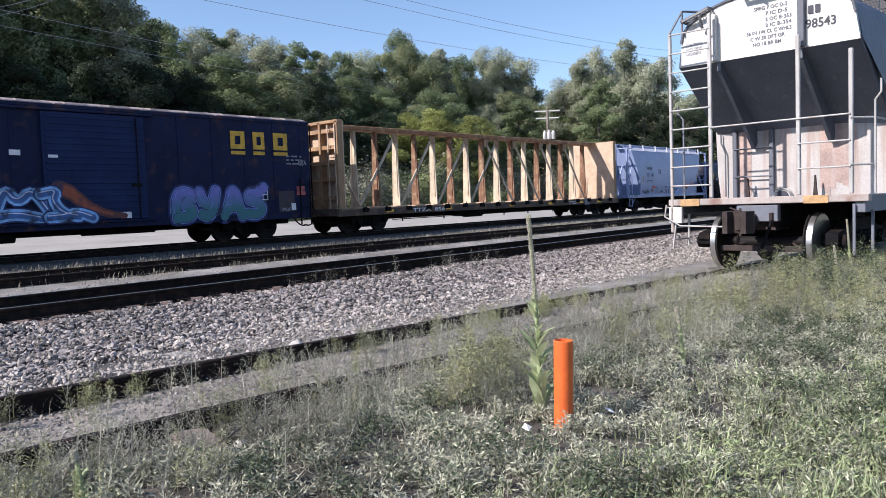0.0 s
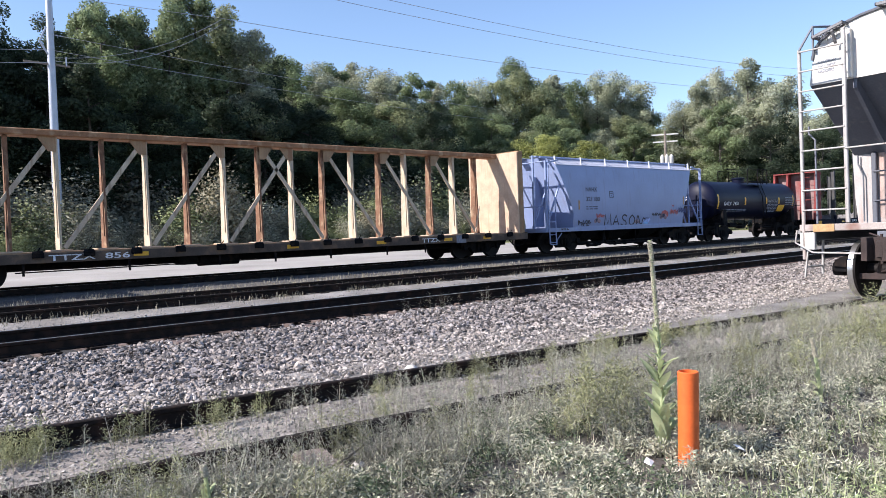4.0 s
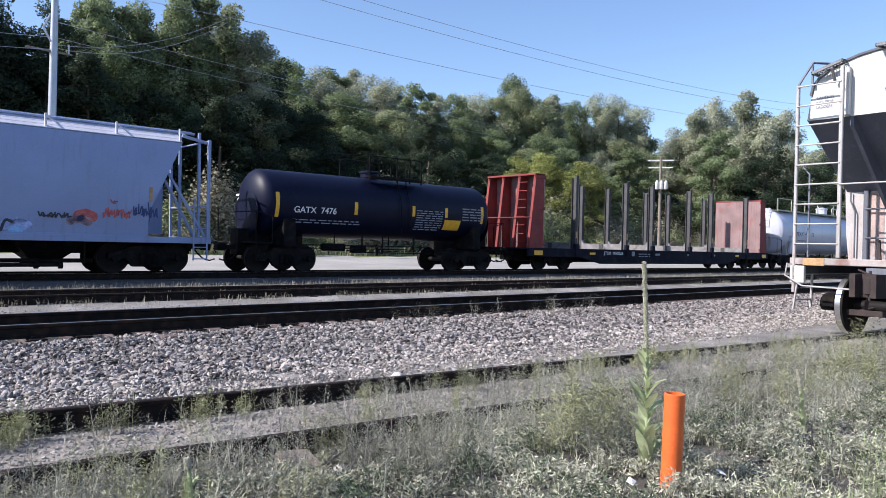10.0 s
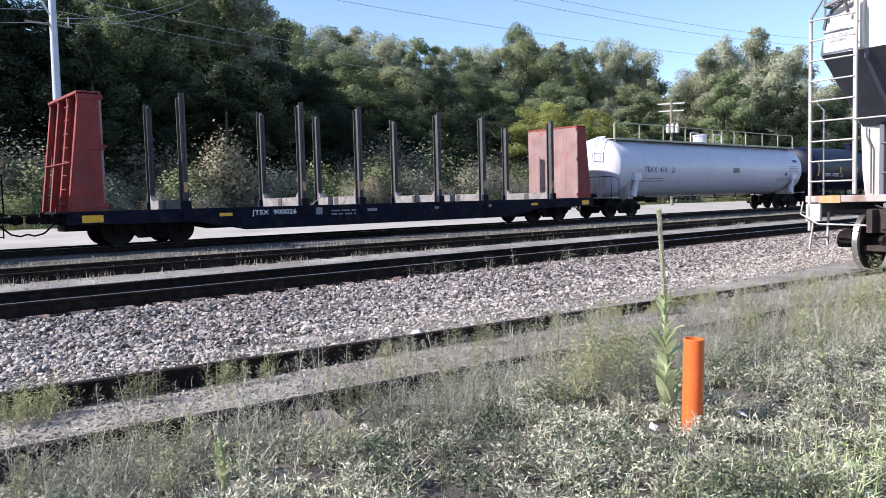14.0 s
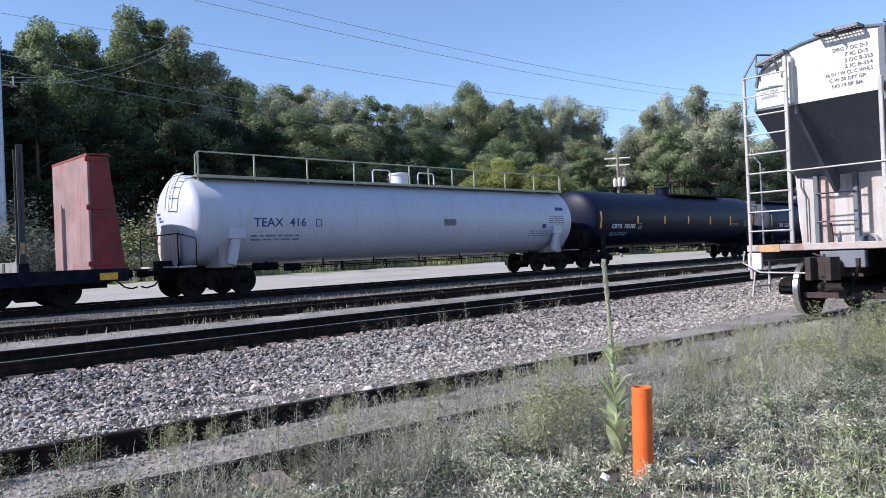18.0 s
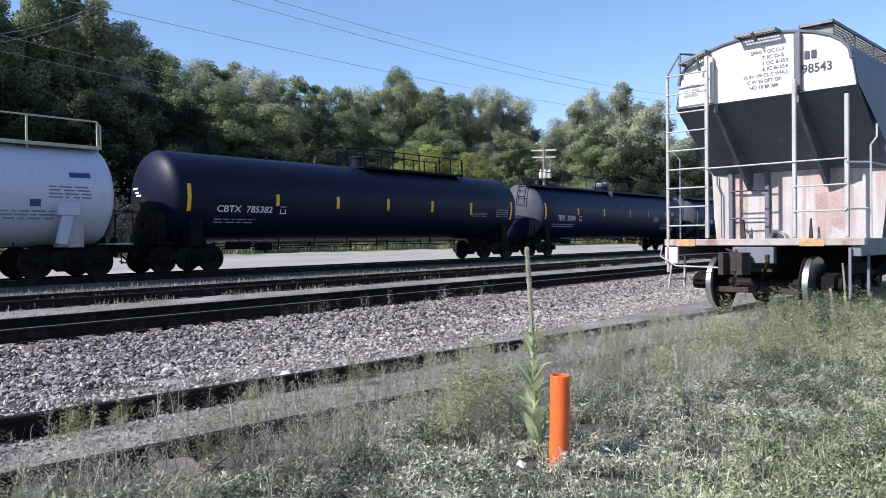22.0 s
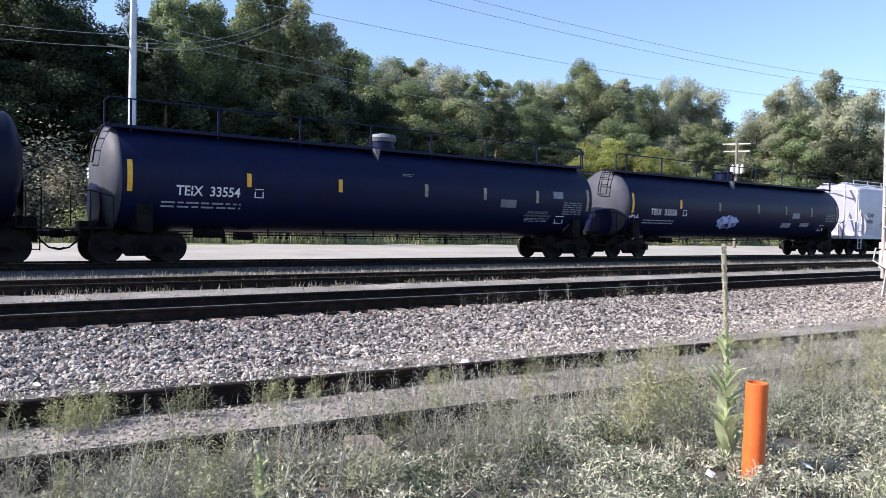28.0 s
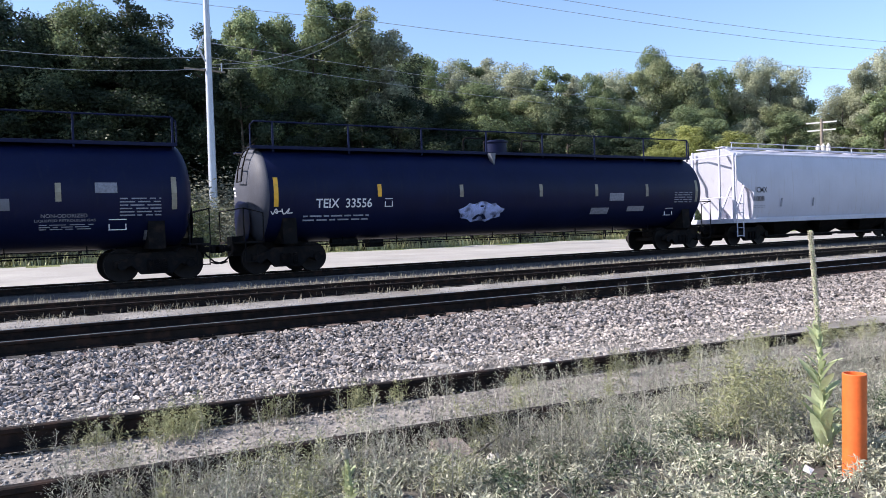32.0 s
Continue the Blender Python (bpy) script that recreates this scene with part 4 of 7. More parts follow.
    for sx in (11.3, 14.9, 18.1, 6.4, 2.6, 20.2):
        patch(sx, sx + 0.42, 0.80, 0.92, c, REFLECT, flat_skin(-y - 0.07), "reflector", "yellow reflective strip")
    words("TTZX  856", 4.2, 6.3, 0.77, 0.93, c, WHITE, flat_skin(-y - 0.066))
    words("TTZX", 17.0, 17.9, 0.78, 0.93, c, WHITE, flat_skin(-y - 0.066))
    patch(18.75, 19.25, 0.70, 1.0, c, FAINT, flat_skin(-y - 0.07), "data_panel", "ruled data panel")
    truck(c, 2.0), truck(c, 20.5)


# -- covered hoppers --
def covered_hopper(name, label, x, L, skin, top, sill, bays, marks, style):
    c = car(name, label, "hopper car", x)
    y = 1.53
    if style == "straight":
        bulge = lambda z: 1.53 - 0.13 * ((z - 2.35) / 1.6) ** 2
        side = [(-bulge(z), z) for z in np.linspace(sill, top - 0.46, 9)]
        prof = side + [(-0.82, top - 0.05), (0.82, top - 0.05)] + [(-u, z) for u, z in side[::-1]]
        over = 0.75
    else:
        prof = [(-1.36, sill), (-1.46, sill + 0.35), (-y, sill + 1.18), (-y, sill + 1.73), (-1.48, top - 0.45), (-1.36, top - 0.22), (-0.8, top), (0.8, top), (1.36, top - 0.22), (1.48, top - 0.45), (y, sill + 1.73), (y, sill + 1.18), (1.46, sill + 0.35), (1.36, sill)]
        over = 0.25
    # the body's ends slope in towards the sill
    v, n = [], len(prof)
    rise = top - 0.5 - sill
    for e in (0, 1):
        for yy, z in prof:
            if style == "straight":
                inset = 0.85 + max(0.0, min(1.0, (top - 0.46 - z) / (rise * 0.75))) * 1.0
            else:
                inset = over + max(0.0, min(1.0, (sill + 1.73 - z) / 0.55)) * 1.1
            v.append((inset if e == 0 else L - inset, yy, z))
    body = Shape().add(v, [(i, (i + 1) % n, n + (i + 1) % n, n + i) for i in range(n)] + [tuple(range(n))[::-1], tuple(range(n, 2 * n))])
    part("body", body, skin, c, "smooth sheet steel body", 30)
    part("side_sill", Shape().box(0.1, L - 0.1, -y + 0.02, -y + 0.16, sill - 0.16, sill + 0.02).box(0.1, L - 0.1, y - 0.16, y - 0.02, sill - 0.16, sill + 0.02), skin, c)
    part("side_band", Shape().box(over + 1.2, L - over - 1.2, -y + 0.05, -y + 0.12, sill - 0.05, sill + 0.06), skin, c)
    deck = top - 0.06 if style == "straight" else top + 0.08
    walk_ = part("roof_walk", Shape().box(0.3, L - 0.3, -0.75, -0.35, deck + 0.02, deck + 0.06).box(0.3, L - 0.3, 0.35, 0.75, deck + 0.02, deck + 0.06).box(0.3, L - 0.3, -1.0, -0.9, deck - 0.06, deck), skin, c, "roof running board with low rail")
    if style == "straight":
        # roof sheets, stepped like laps, sunlight put into their white, and the walkway's posts
        for i in range(4):
            za, zb = top - 0.44 + i * 0.10, top - 0.35 + i * 0.10
            ya, yb = 1.40 - i * 0.15, 1.26 - i * 0.15
            part("roof_sheet", Shape().prism([(-ya, za), (-ya, za + 0.02), (-yb, zb + 0.02), (-yb, zb)], 0.85, L - 0.85), PALE_WHITE, c, "roof sheet painted white for sunlight")
        for i in range(7):
            px = 0.9 + i * (L - 1.8) / 6
            part("roof_bracket", Shape().beam((px, -1.34, top - 0.42), (px, -1.30, top - 0.04), 0.05, 0.07).beam((px, -1.30, top - 0.10), (px + 0.35, -1.1, top - 0.24), 0.03, 0.04), PALE_WHITE, walk_)
    if style != "straight":
        for i in range(9):
            px = 0.6 + i * (L - 1.2) / 8
            part("rail_post", Shape().rod((px, -1.0, top - 0.1), (px, -1.0, top + 0.28), 0.02, 6), skin, walk_)
        part("hand_rail", Shape().rod((0.5, -1.0, top + 0.28), (L - 0.5, -1.0, top + 0.28), 0.02, 6), skin, walk_)
    for i in range(5):
        px = 1.6 + i * (L - 3.2) / 4
        part("hatch", Shape().lathe([(deck - 0.04, 0.36), (deck + 0.06, 0.38), (deck + 0.09, 0.2)], 18, "z", (px, 0, 0)), skin, c, "round roof hatch", 40)
    for s, e in ((0.0, 1), (L, -1)):
        part("slope_sheet", Shape().prism([(-0.05, sill + 0.1), (-0.05, top - 0.9), (0.05, top - 0.9), (0.05, sill + 0.1)], min(s + e * 0.9, s + e * 1.5), max(s + e * 0.9, s + e * 1.5)), skin, c)
        cage = part("end_cage", Shape().box(s - 0.05, s + 0.05, -y, y, sill - 0.16, sill + 0.04), skin, c, "end platform sill")
        for yy in (-y + 0.05, -0.75, 0.75, y - 0.05):
            part("stanchion", Shape().beam((s + e * 0.02, yy, sill), (s + e * 0.05, yy, top - (0.35 if abs(yy) > 1 else 0.0)), 0.08, 0.08), skin, cage)
        for zz in (sill + 1.0, top - 0.32):
            part("cross_rail", Shape().rod((s + e * 0.03, -y + 0.05, zz), (s + e * 0.03, y - 0.05, zz), 0.025), skin, cage)
        part("corner_post", Shape().box(min(s, s + e * 0.09), max(s, s + e * 0.09), -y - 0.01, -y + 0.08, sill, top - 0.3).beam((s + e * 0.05, -y + 0.05, top - 0.4), (s + e * 0.9, -y + 0.05, top - 0.25), 0.08, 0.08), skin, cage)
        part("platform", Shape().box(min(s, s + e * 1.6), max(s, s + e * 1.6), -y + 0.1, y - 0.1, sill - 0.02, sill + 0.02), skin, cage)
        part("brace", Shape().beam((s + e * 0.1, -y + 0.12, sill + 0.05), (s + e * 1.3, -y + 0.3, top - 1.2), 0.07, 0.07).beam((s + e * 0.1, -0.6, sill + 0.05), (s + e * 1.2, -0.6, top - 1.3), 0.07, 0.07), skin, cage)
        part("side_ladder", Shape().beam((s + e * 0.1, -y - 0.05, 0.45), (s + e * 0.1, -y - 0.05, top - 0.35), 0.04, 0.04).beam((s + e * 0.52, -y - 0.05, 0.45), (s + e * 0.52, -y - 0.05, sill + 1.2), 0.04, 0.04).rod((s + e * 0.1, -y - 0.05, 0.5), (s + e * 0.52, -y - 0.05, 0.5), 0.016).rod((s + e * 0.1, -y - 0.05, 0.85), (s + e * 0.52, -y - 0.05, 0.85), 0.016).rod((s + e * 0.1, -y - 0.05, sill + 0.3), (s + e * 0.52, -y - 0.05, sill + 0.3), 0.016).rod((s + e * 0.1, -y - 0.05, sill + 0.7), (s + e * 0.52, -y - 0.05, sill + 0.7), 0.016), skin, c)
        coupler(c, s, -e)
    part("centre_sill", Shape().box(0.1, L - 0.1, -0.3, 0.3, 0.62, sill), DARK_STEEL, c)
    for a, b in bays:
        m = (a + b) / 2
        h = Shape().add([(a, -1.3, sill - 0.05), (b, -1.3, sill - 0.05), (b, 1.3, sill - 0.05), (a, 1.3, sill - 0.05), (m - 0.3, -0.4, 0.36), (m + 0.3, -0.4, 0.36), (m + 0.3, 0.4, 0.36), (m - 0.3, 0.4, 0.36)],
                        [(0, 1, 5, 4), (1, 2, 6, 5), (2, 3, 7, 6), (3, 0, 4, 7), (4, 5, 6, 7), (3, 2, 1, 0)])
        o = part("outlet_hopper", h, DARK_STEEL, c, "sooty discharge hopper")
        part("outlet_gate", Shape().box(m - 0.4, m + 0.4, -0.7, 0.7, 0.28, 0.38), DARK_STEEL, o)
    part("discharge_pipe", Shape().rod((bays[0][0], -0.9, 0.40), (bays[-1][1], -0.9, 0.42), 0.06, 8), DARK_STEEL, c)
    sk = (lambda z: -bulge(z) - 0.008) if style == "straight" else flat_skin(-y - 0.008)
    for text, a, b, p, q in marks:
        words(text, a, b, p, q, c, INK, sk)
    return c, sk


def stroke(pts, width, skin, out):
    """One sprayed line of even width with round ends, lying on the skin."""
    sides, n = [], len(pts)
    for i in range(n):
        (x0, z0), (x1, z1) = pts[max(i - 1, 0)], pts[min(i + 1, n - 1)]
        d = math.hypot(x1 - x0, z1 - z0) or 1e-6
        sides.append(((x1 - x0) / d, (z1 - z0) / d))
    vs, fs = [], []
    for i, ((x, z), (ux, uz)) in enumerate(zip(pts, sides)):
        for e in (1, -1):
            u, w = x - e * uz * width, z + e * ux * width
            vs.append((u, skin(w) - out - i * 0.00012, w))
    fs += [(2 * i, 2 * i + 1, 2 * i + 3, 2 * i + 2) for i in range(n - 1)]
    for i, way in ((0, -1), (n - 1, 1)):
        (x, z), (ux, uz) = pts[i], sides[i]
        ring = [2 * i]
        for k in range(1, 6):
            t = math.pi * (0.5 - k / 6)
            u, w = x + width * (way * ux * math.cos(t) - uz * math.sin(t)), z + width * (way * uz * math.cos(t) + ux * math.sin(t))
            ring.append(len(vs))
            vs.append((u, skin(w) - out - i * 0.00012, w))
        fs.append(tuple(ring + [2 * i + 1]))
    return Shape().add(vs, fs)


def bend(pts, n=3):
    """The same line with its corners rounded."""
    for _ in range(n):
        out = [pts[0]]
        for (a, b), (c, d) in zip(pts, pts[1:]):
            out += [(a * 0.75 + c * 0.25, b * 0.75 + d * 0.25), (a * 0.25 + c * 0.75, b * 0.25 + d * 0.75)]
        pts = out + [pts[-1]]
    return pts


def scribble(parent, x0, x1, z0, z1, n, material, skin, seed, w=0.05):
    """A quick sprayed scribble: looping strokes side by side."""
    rng = random.Random(seed)
    step = (x1 - x0) / n
    h = z1 - z0
    for i in range(n):
        a = x0 + i * step
        pts = [(a + rng.uniform(0, 0.25) * step, z0 + rng.uniform(0.5, 1.0) * h), (a + rng.uniform(0.1, 0.4) * step, z0 + rng.uniform(0, 0.25) * h), (a + rng.uniform(0.4, 0.8) * step, z1 - rng.uniform(0, 0.2) * h),
               (a + rng.uniform(0.6, 1.0) * step, z0 + rng.uniform(0, 0.4) * h), (a + rng.uniform(0.2, 0.9) * step, z0 + rng.uniform(0.3, 0.6) * h), (a + step * 1.05, z0 + rng.uniform(0.2, 0.8) * h)]
        part("graffiti", stroke(bend(pts, 2), w * 0.42, skin, 0.004 + 0.003 * (i % 2)), material, parent, "sprayed scribble")


def tag_strokes(parent, x0, x1, z0, z1, skin):
    """The sprayed word, letter by letter in single strokes."""
    letters = ([(0, 0), (0.1, 0.95), (0.45, 0.2), (0.75, 1.0), (0.95, 0.0)], [(0, 0), (0.45, 0.92), (0.9, 0.02), (0.7, 0.38), (0.2, 0.36)],
               [(0.85, 0.85), (0.5, 1.0), (0.15, 0.8), (0.3, 0.55), (0.75, 0.4), (0.8, 0.12), (0.4, 0.0), (0.05, 0.15)],
               [(0.5, 0.95), (0.12, 0.7), (0.08, 0.25), (0.45, 0.02), (0.85, 0.25), (0.88, 0.7), (0.5, 0.95)],
               [(0.05, 0.05), (0.12, 0.9), (0.3, 0.9), (0.55, 0.15), (0.85, 0.05), (1.0, 0.75), (1.3, 0.6)])
    step = (x1 - x0) / 5
    for k, pts in enumerate(letters):
        line = [(x0 + (k + u * 0.88) * step, z0 + w * (z1 - z0) * (1 - 0.03 * k)) for u, w in pts]
        part("graffiti", stroke(bend(line, 2) if k > 1 else line, 0.036, skin, 0.004 + 0.002 * (k % 2)), INK, parent, "dark sprayed letter")


def pale_hopper(x):
    c, sk = covered_hopper("hopper_car", "pale grey-blue covered hopper with dark scribbled graffiti", x, 12.8, PALE_BLUE, 4.42, 1.12, ((2.9, 4.4), (4.9, 7.1), (7.4, 9.6)),
                           (("NAHX", 2.77, 3.61, 2.78, 2.99), ("321180", 2.75, 3.79, 2.33, 2.54)), "straight")
    print_lines(2.75, 3.7, 1.95, 2.15, 2, c, INK, sk, 3)
    tag_strokes(c, 4.15, 7.35, 1.12, 1.72, sk)
    scribble(c, 2.15, 3.1, 1.16, 1.52, 4, INK, sk, 12, 0.055)
    scribble(c, 2.4, 2.95, 1.12, 1.26, 2, INK, sk, 19, 0.045)
    scribble(c, 3.5, 4.1, 1.46, 1.80, 4, SPRAY["red"], sk, 13, 0.04)
    scribble(c, 8.05, 8.85, 1.52, 1.76, 4, INK, sk, 14, 0.05)
    scribble(c, 9.65, 10.45, 1.55, 1.98, 5, SPRAY["red"], sk, 15, 0.045)
    scribble(c, 9.85, 10.05, 2.02, 2.16, 1, SPRAY["red"], sk, 17, 0.04)
    scribble(c, 10.5, 11.2, 1.58, 2.12, 5, NAVY, sk, 16, 0.045)
    scribble(c, 0.95, 1.45, 1.02, 1.14, 4, INK, flat_skin(-1.515), 18, 0.03)
    for col, a, b, z, w in (("pale", 7.3, 7.8, 1.36, 0.13), ("sky", 7.45, 7.65, 1.22, 0.09), ("red", 9.05, 9.4, 1.66, 0.15), ("rust", 8.85, 9.3, 1.52, 0.12), ("rust", 3.45, 3.75, 1.40, 0.10), ("rust", 6.6, 6.9, 1.30, 0.08)):
        part("graffiti", stroke([(a, z), ((a + b) / 2, z + 0.06), (b, z - 0.01)], w, sk, 0.002), SPRAY[col], c, "faint sprayed patch")
    for u0, u1, v0, v1 in ((4.55, 4.85, 2.5, 2.525), (4.55, 4.85, 2.775, 2.8), (4.55, 4.575, 2.5, 2.8), (4.825, 4.85, 2.5, 2.8), (4.62, 4.78, 2.69, 2.72), (4.66, 4.74, 2.57, 2.6)):
        patch(u0, u1, v0, v1, c, INK, lambda z: sk(z) - 0.002, "stencil", "line of a small stencil box")
    for a, z in ((2.2, 1.95), (10.95, 2.15)):
        patch(a, a + 0.09, z, z + 0.42, c, FADED_ORANGE, lambda z: sk(z) - 0.002, "reflector", "faded tan reflective strip")
    # discharge piping under the bays
    part("discharge_pipe", Shape().tube([(3.2, -1.2, 0.27), (4.1, -1.2, 0.29), (4.32, -1.2, 0.42), (4.40, -1.2, 0.80)], 0.055, 8), DARK_STEEL, c, "bent discharge pipe")
    part("discharge_pipe", Shape().tube([(4.44, -1.2, 0.95), (4.46, -1.2, 0.55), (4.62, -1.2, 0.33), (4.9, -1.2, 0.29), (8.7, -1.2, 0.31)], 0.055, 8), DARK_STEEL, c, "bent discharge pipe")
    for fx in (3.2, 3.75, 5.3, 6.1, 7.0, 8.1, 8.7):
        part("pipe_flange", Shape().rod((fx - 0.05, -1.2, 0.30), (fx + 0.05, -1.2, 0.30), 0.10, 12), DARK_STEEL, c)
    for fx in (5.0, 6.95, 9.3):
        part("pipe_hanger", Shape().beam((fx, -1.25, 1.0), (fx, -1.25, 0.32), 0.04, 0.03), DARK_STEEL, c)
    part("corner_step", Shape().tube([(0.12, -1.56, 0.95), (0.14, -1.58, 0.42), (0.55, -1.58, 0.40), (0.60, -1.56, 0.62), (0.95, -1.54, 0.90)], 0.02, 6), PALE_BLUE, c, "bent corner step")
    truck(c, 1.6), truck(c, 11.1)


def white_hopper(x):
    c, sk = covered_hopper("hopper_car", "dusty white round-sided covered hopper with orange-brown underside", x, 16.0, PALE_WHITE, 4.40, 1.22, ((3.0, 6.2), (6.6, 9.6), (10.0, 13.2)),
                           (("ICMX", 1.47, 2.29, 2.40, 2.66), ("1008", 1.37, 2.07, 2.02, 2.25)), "round")
    print_lines(1.3, 2.1, 1.72, 1.86, 2, c, FAINT, sk, 8)
    for a in (3.2, 5.6):
        part("stencil", Shape().prism([(a, 1.75), (a + 0.12, 1.75), (a + 0.2, 2.15), (a + 0.1, 2.15)], -1.54, -1.53, "y"), FAINT, c)
    part("outlet_hole", Shape().lathe([(1.30, 0.02), (1.30, 0.22), (1.42, 0.24)], 20, "x", (0, -0.55, 1.62)), INK, c, "dark round end opening", 40)
    part("running_board_edge", Shape().box(0.4, 15.6, -1.42, -1.32, 4.08, 4.16), PALE_WHITE, c)
    truck(c, 1.7), truck(c, 14.3)


# -- tank cars --
def tank_car(name, label, x, L0, L1, r, zc, skin, spec):
    c = car(name, label, "tank car", x)
    head = 0.5
    prof = [(L0 - head, 0.02)] + [(L0 - head * math.cos(a), r * math.sin(a)) for a in (0.25, 0.5, 0.75, 1.0, 1.25, 1.45)] + [(L0, r)]
    n = 10
    prof += [(L0 + (L1 - L0) * i / n, r) for i in range(1, n)]
    prof += [(L1, r)] + [(L1 + head * math.cos(a), r * math.sin(a)) for a in (1.45, 1.25, 1.0, 0.75, 0.5, 0.25)] + [(L1 + head, 0.02)]
    part("tank", Shape().lathe(prof, 56, "x", (0, 0, zc)), skin, c, spec["skin"], 40)
    # cap over the sun-facing head, painted paler to stand for sunlight
    if spec.get("sunlit_end"):
        cap = [(L0 - head * math.cos(a) - 0.006, r * math.sin(a)) for a in (0.04, 0.25, 0.5, 0.75, 1.0, 1.25, 1.45)] + [(L0 - 0.02, r + 0.005), (L0 + 0.02, r - 0.01)]
        part("tank_end", Shape().lathe(cap, 56, "x", (0, 0, zc)), SUNLIT_END, c, "grey tank end with sunlight in its colour", 40)
    if spec.get("seams"):
        for sx in np.linspace(L0 + 1.9, L1 - 1.9, 6):
            s = Shape().lathe([(sx - 0.015, r), (sx - 0.01, r + 0.006), (sx + 0.01, r + 0.006), (sx + 0.015, r)], 56, "x", (0, 0, zc))
            part("weld_seam", s, skin, c, smooth=40)
    for s, e, tx in ((L0 - head, -1, spec["trucks"][0]), (L1 + head, 1, spec["trucks"][1])):
        a, b = sorted((s - e * 2.1, s + e * 0.35))
        part("stub_sill", Shape().box(a, b, -0.3, 0.3, 0.62, zc - r + 0.25), DARK_STEEL, c)
        part("saddle", Shape().prism([(-1.35, 0.95), (1.35, 0.95), (1.3, zc - 0.55), (1.0, zc - r + 0.35), (0, zc - r - 0.02), (-1.0, zc - r + 0.35), (-1.3, zc - 0.55)], tx - 0.22, tx + 0.22), spec.get("saddle", DARK_STEEL), c, "tank saddle bolster")
        part("head_shield", Shape().lathe([(s - e * 0.02, 0.1), (s - e * 0.0, 0.6), (s + e * -0.06, 0.85)], 28, "x", (0, 0, zc - r + 0.75)), spec.get("saddle", DARK_STEEL) if spec.get("shield") else skin, c, smooth=40)
        pl = part("end_platform", Shape().box(min(s - e * 0.3, s + e * 0.3), max(s - e * 0.3, s + e * 0.3), -1.4, 1.4, 1.0, 1.06), spec.get("saddle", DARK_STEEL), c)
        part("grab_rail", Shape().tube([(s + e * 0.28, -1.4, 1.03), (s + e * 0.28, -1.4, 2.05), (s + e * 0.28, 1.4, 2.05), (s + e * 0.28, 1.4, 1.03)], 0.02).tube([(s - e * 0.3, -1.42, 1.05), (s - e * 0.3, -1.42, 1.9), (s + e * 0.28, -1.42, 2.05)], 0.018), DARK_STEEL, pl)
        part("step", Shape().beam((s - e * 0.1, -1.4, 1.0), (s - e * 0.1, -1.4, 0.42), 0.03, 0.03).beam((s + e * 0.25, -1.4, 1.0), (s + e * 0.25, -1.4, 0.42), 0.03, 0.03).rod((s - e * 0.1, -1.4, 0.45), (s + e * 0.25, -1.4, 0.45), 0.015), DARK_STEEL, pl)
        coupler(c, s + e * 0.3, e)
        truck(c, tx)
    m = (L0 + L1) / 2
    part("brake_gear", Shape().rod((L0 + 2.3, -0.5, 0.92), (L0 + 3.2, -0.5, 0.92), 0.14, 12).rod((L0 + 1.0, -0.8, 0.88), (L1 - 1.0, -0.8, 0.86), 0.02).box(L0 + 3.6, L0 + 4.1, -0.7, -0.3, 0.72, 0.98), DARK_STEEL, c)
    for i in range(spec.get("hangers", 7)):
        hx = L0 + 2.6 + i * (L1 - L0 - 5.0) / max(1, spec.get("hangers", 7) - 1)
        part("pipe_hanger", Shape().beam((hx, -0.8, zc - r + 0.12), (hx, -0.8, 0.84), 0.03, 0.05), DARK_STEEL, c)
    sk = round_skin(r, zc)
    for mx, z0, z1 in spec["strips"]:
        patch(mx, mx + 0.14, z0, z1, c, REFLECT if mx < spec.get("fade", 99) else STRAW, sk, "reflector", "yellow reflective strip")
    for text, a, b, p, q in spec["marks"]:
        words(text, a, b, p, q, c, spec["ink"], sk)
    for k, (a, b, p, q, rows) in enumerate(spec["prints"]):
        print_lines(a, b, p, q, rows, c, spec["faint"], sk, 20 + k)
    for a, b, p, q, mat, lab in spec.get("plates", ()):
        patch(a, b, p, q, c, mat, sk, "placard", lab)
    # ruled box round a stencil
    for a, b, p, q in spec.get("frames", ()):
        s = Shape()
        for u0, u1, v0, v1 in ((a, b, p, p + 0.025), (a, b, q - 0.025, q), (a, a + 0.025, p, q), (b - 0.025, b, p, q)):
            s.box(u0, u1, sk((v0 + v1) / 2) - 0.004, sk((v0 + v1) / 2) + 0.02, v0, v1, 0.001)
        part("stencil_frame", s, spec["ink"], c, "small ruled stencil box")
    # top fittings
    dx, dr, dz, dmat = spec["dome"]
    top = zc + r
    part("dome", Shape().lathe([(top - 0.08, dr), (dz - 0.12, dr), (dz - 0.10, dr + 0.05), (dz - 0.04, dr + 0.05), (dz - 0.02, dr - 0.02), (dz, dr * 0.5)], 24, "z", (dx, 0, 0)), dmat, c, "bolted manway dome", 35)
    if spec.get("walk"):
        a, b, wy, wm = spec["walk"]
        deck = part("walkway", Shape().box(a, b, -wy - 0.25, -wy + 0.2, spec["deck_z"], spec["deck_z"] + 0.03), wm, c, "top walkway with tubular rail")
        part("walkway_edge", Shape().box(a, b, -wy - 0.29, -wy - 0.25, spec["deck_z"] - 0.04, spec["deck_z"] + 0.06), wm, deck)
        part("far_walkway", Shape().box(a, b, wy - 0.1, wy + 0.3, spec["deck_z"], spec["deck_z"] + 0.03), wm, deck)
        rz = spec["rail_z"]
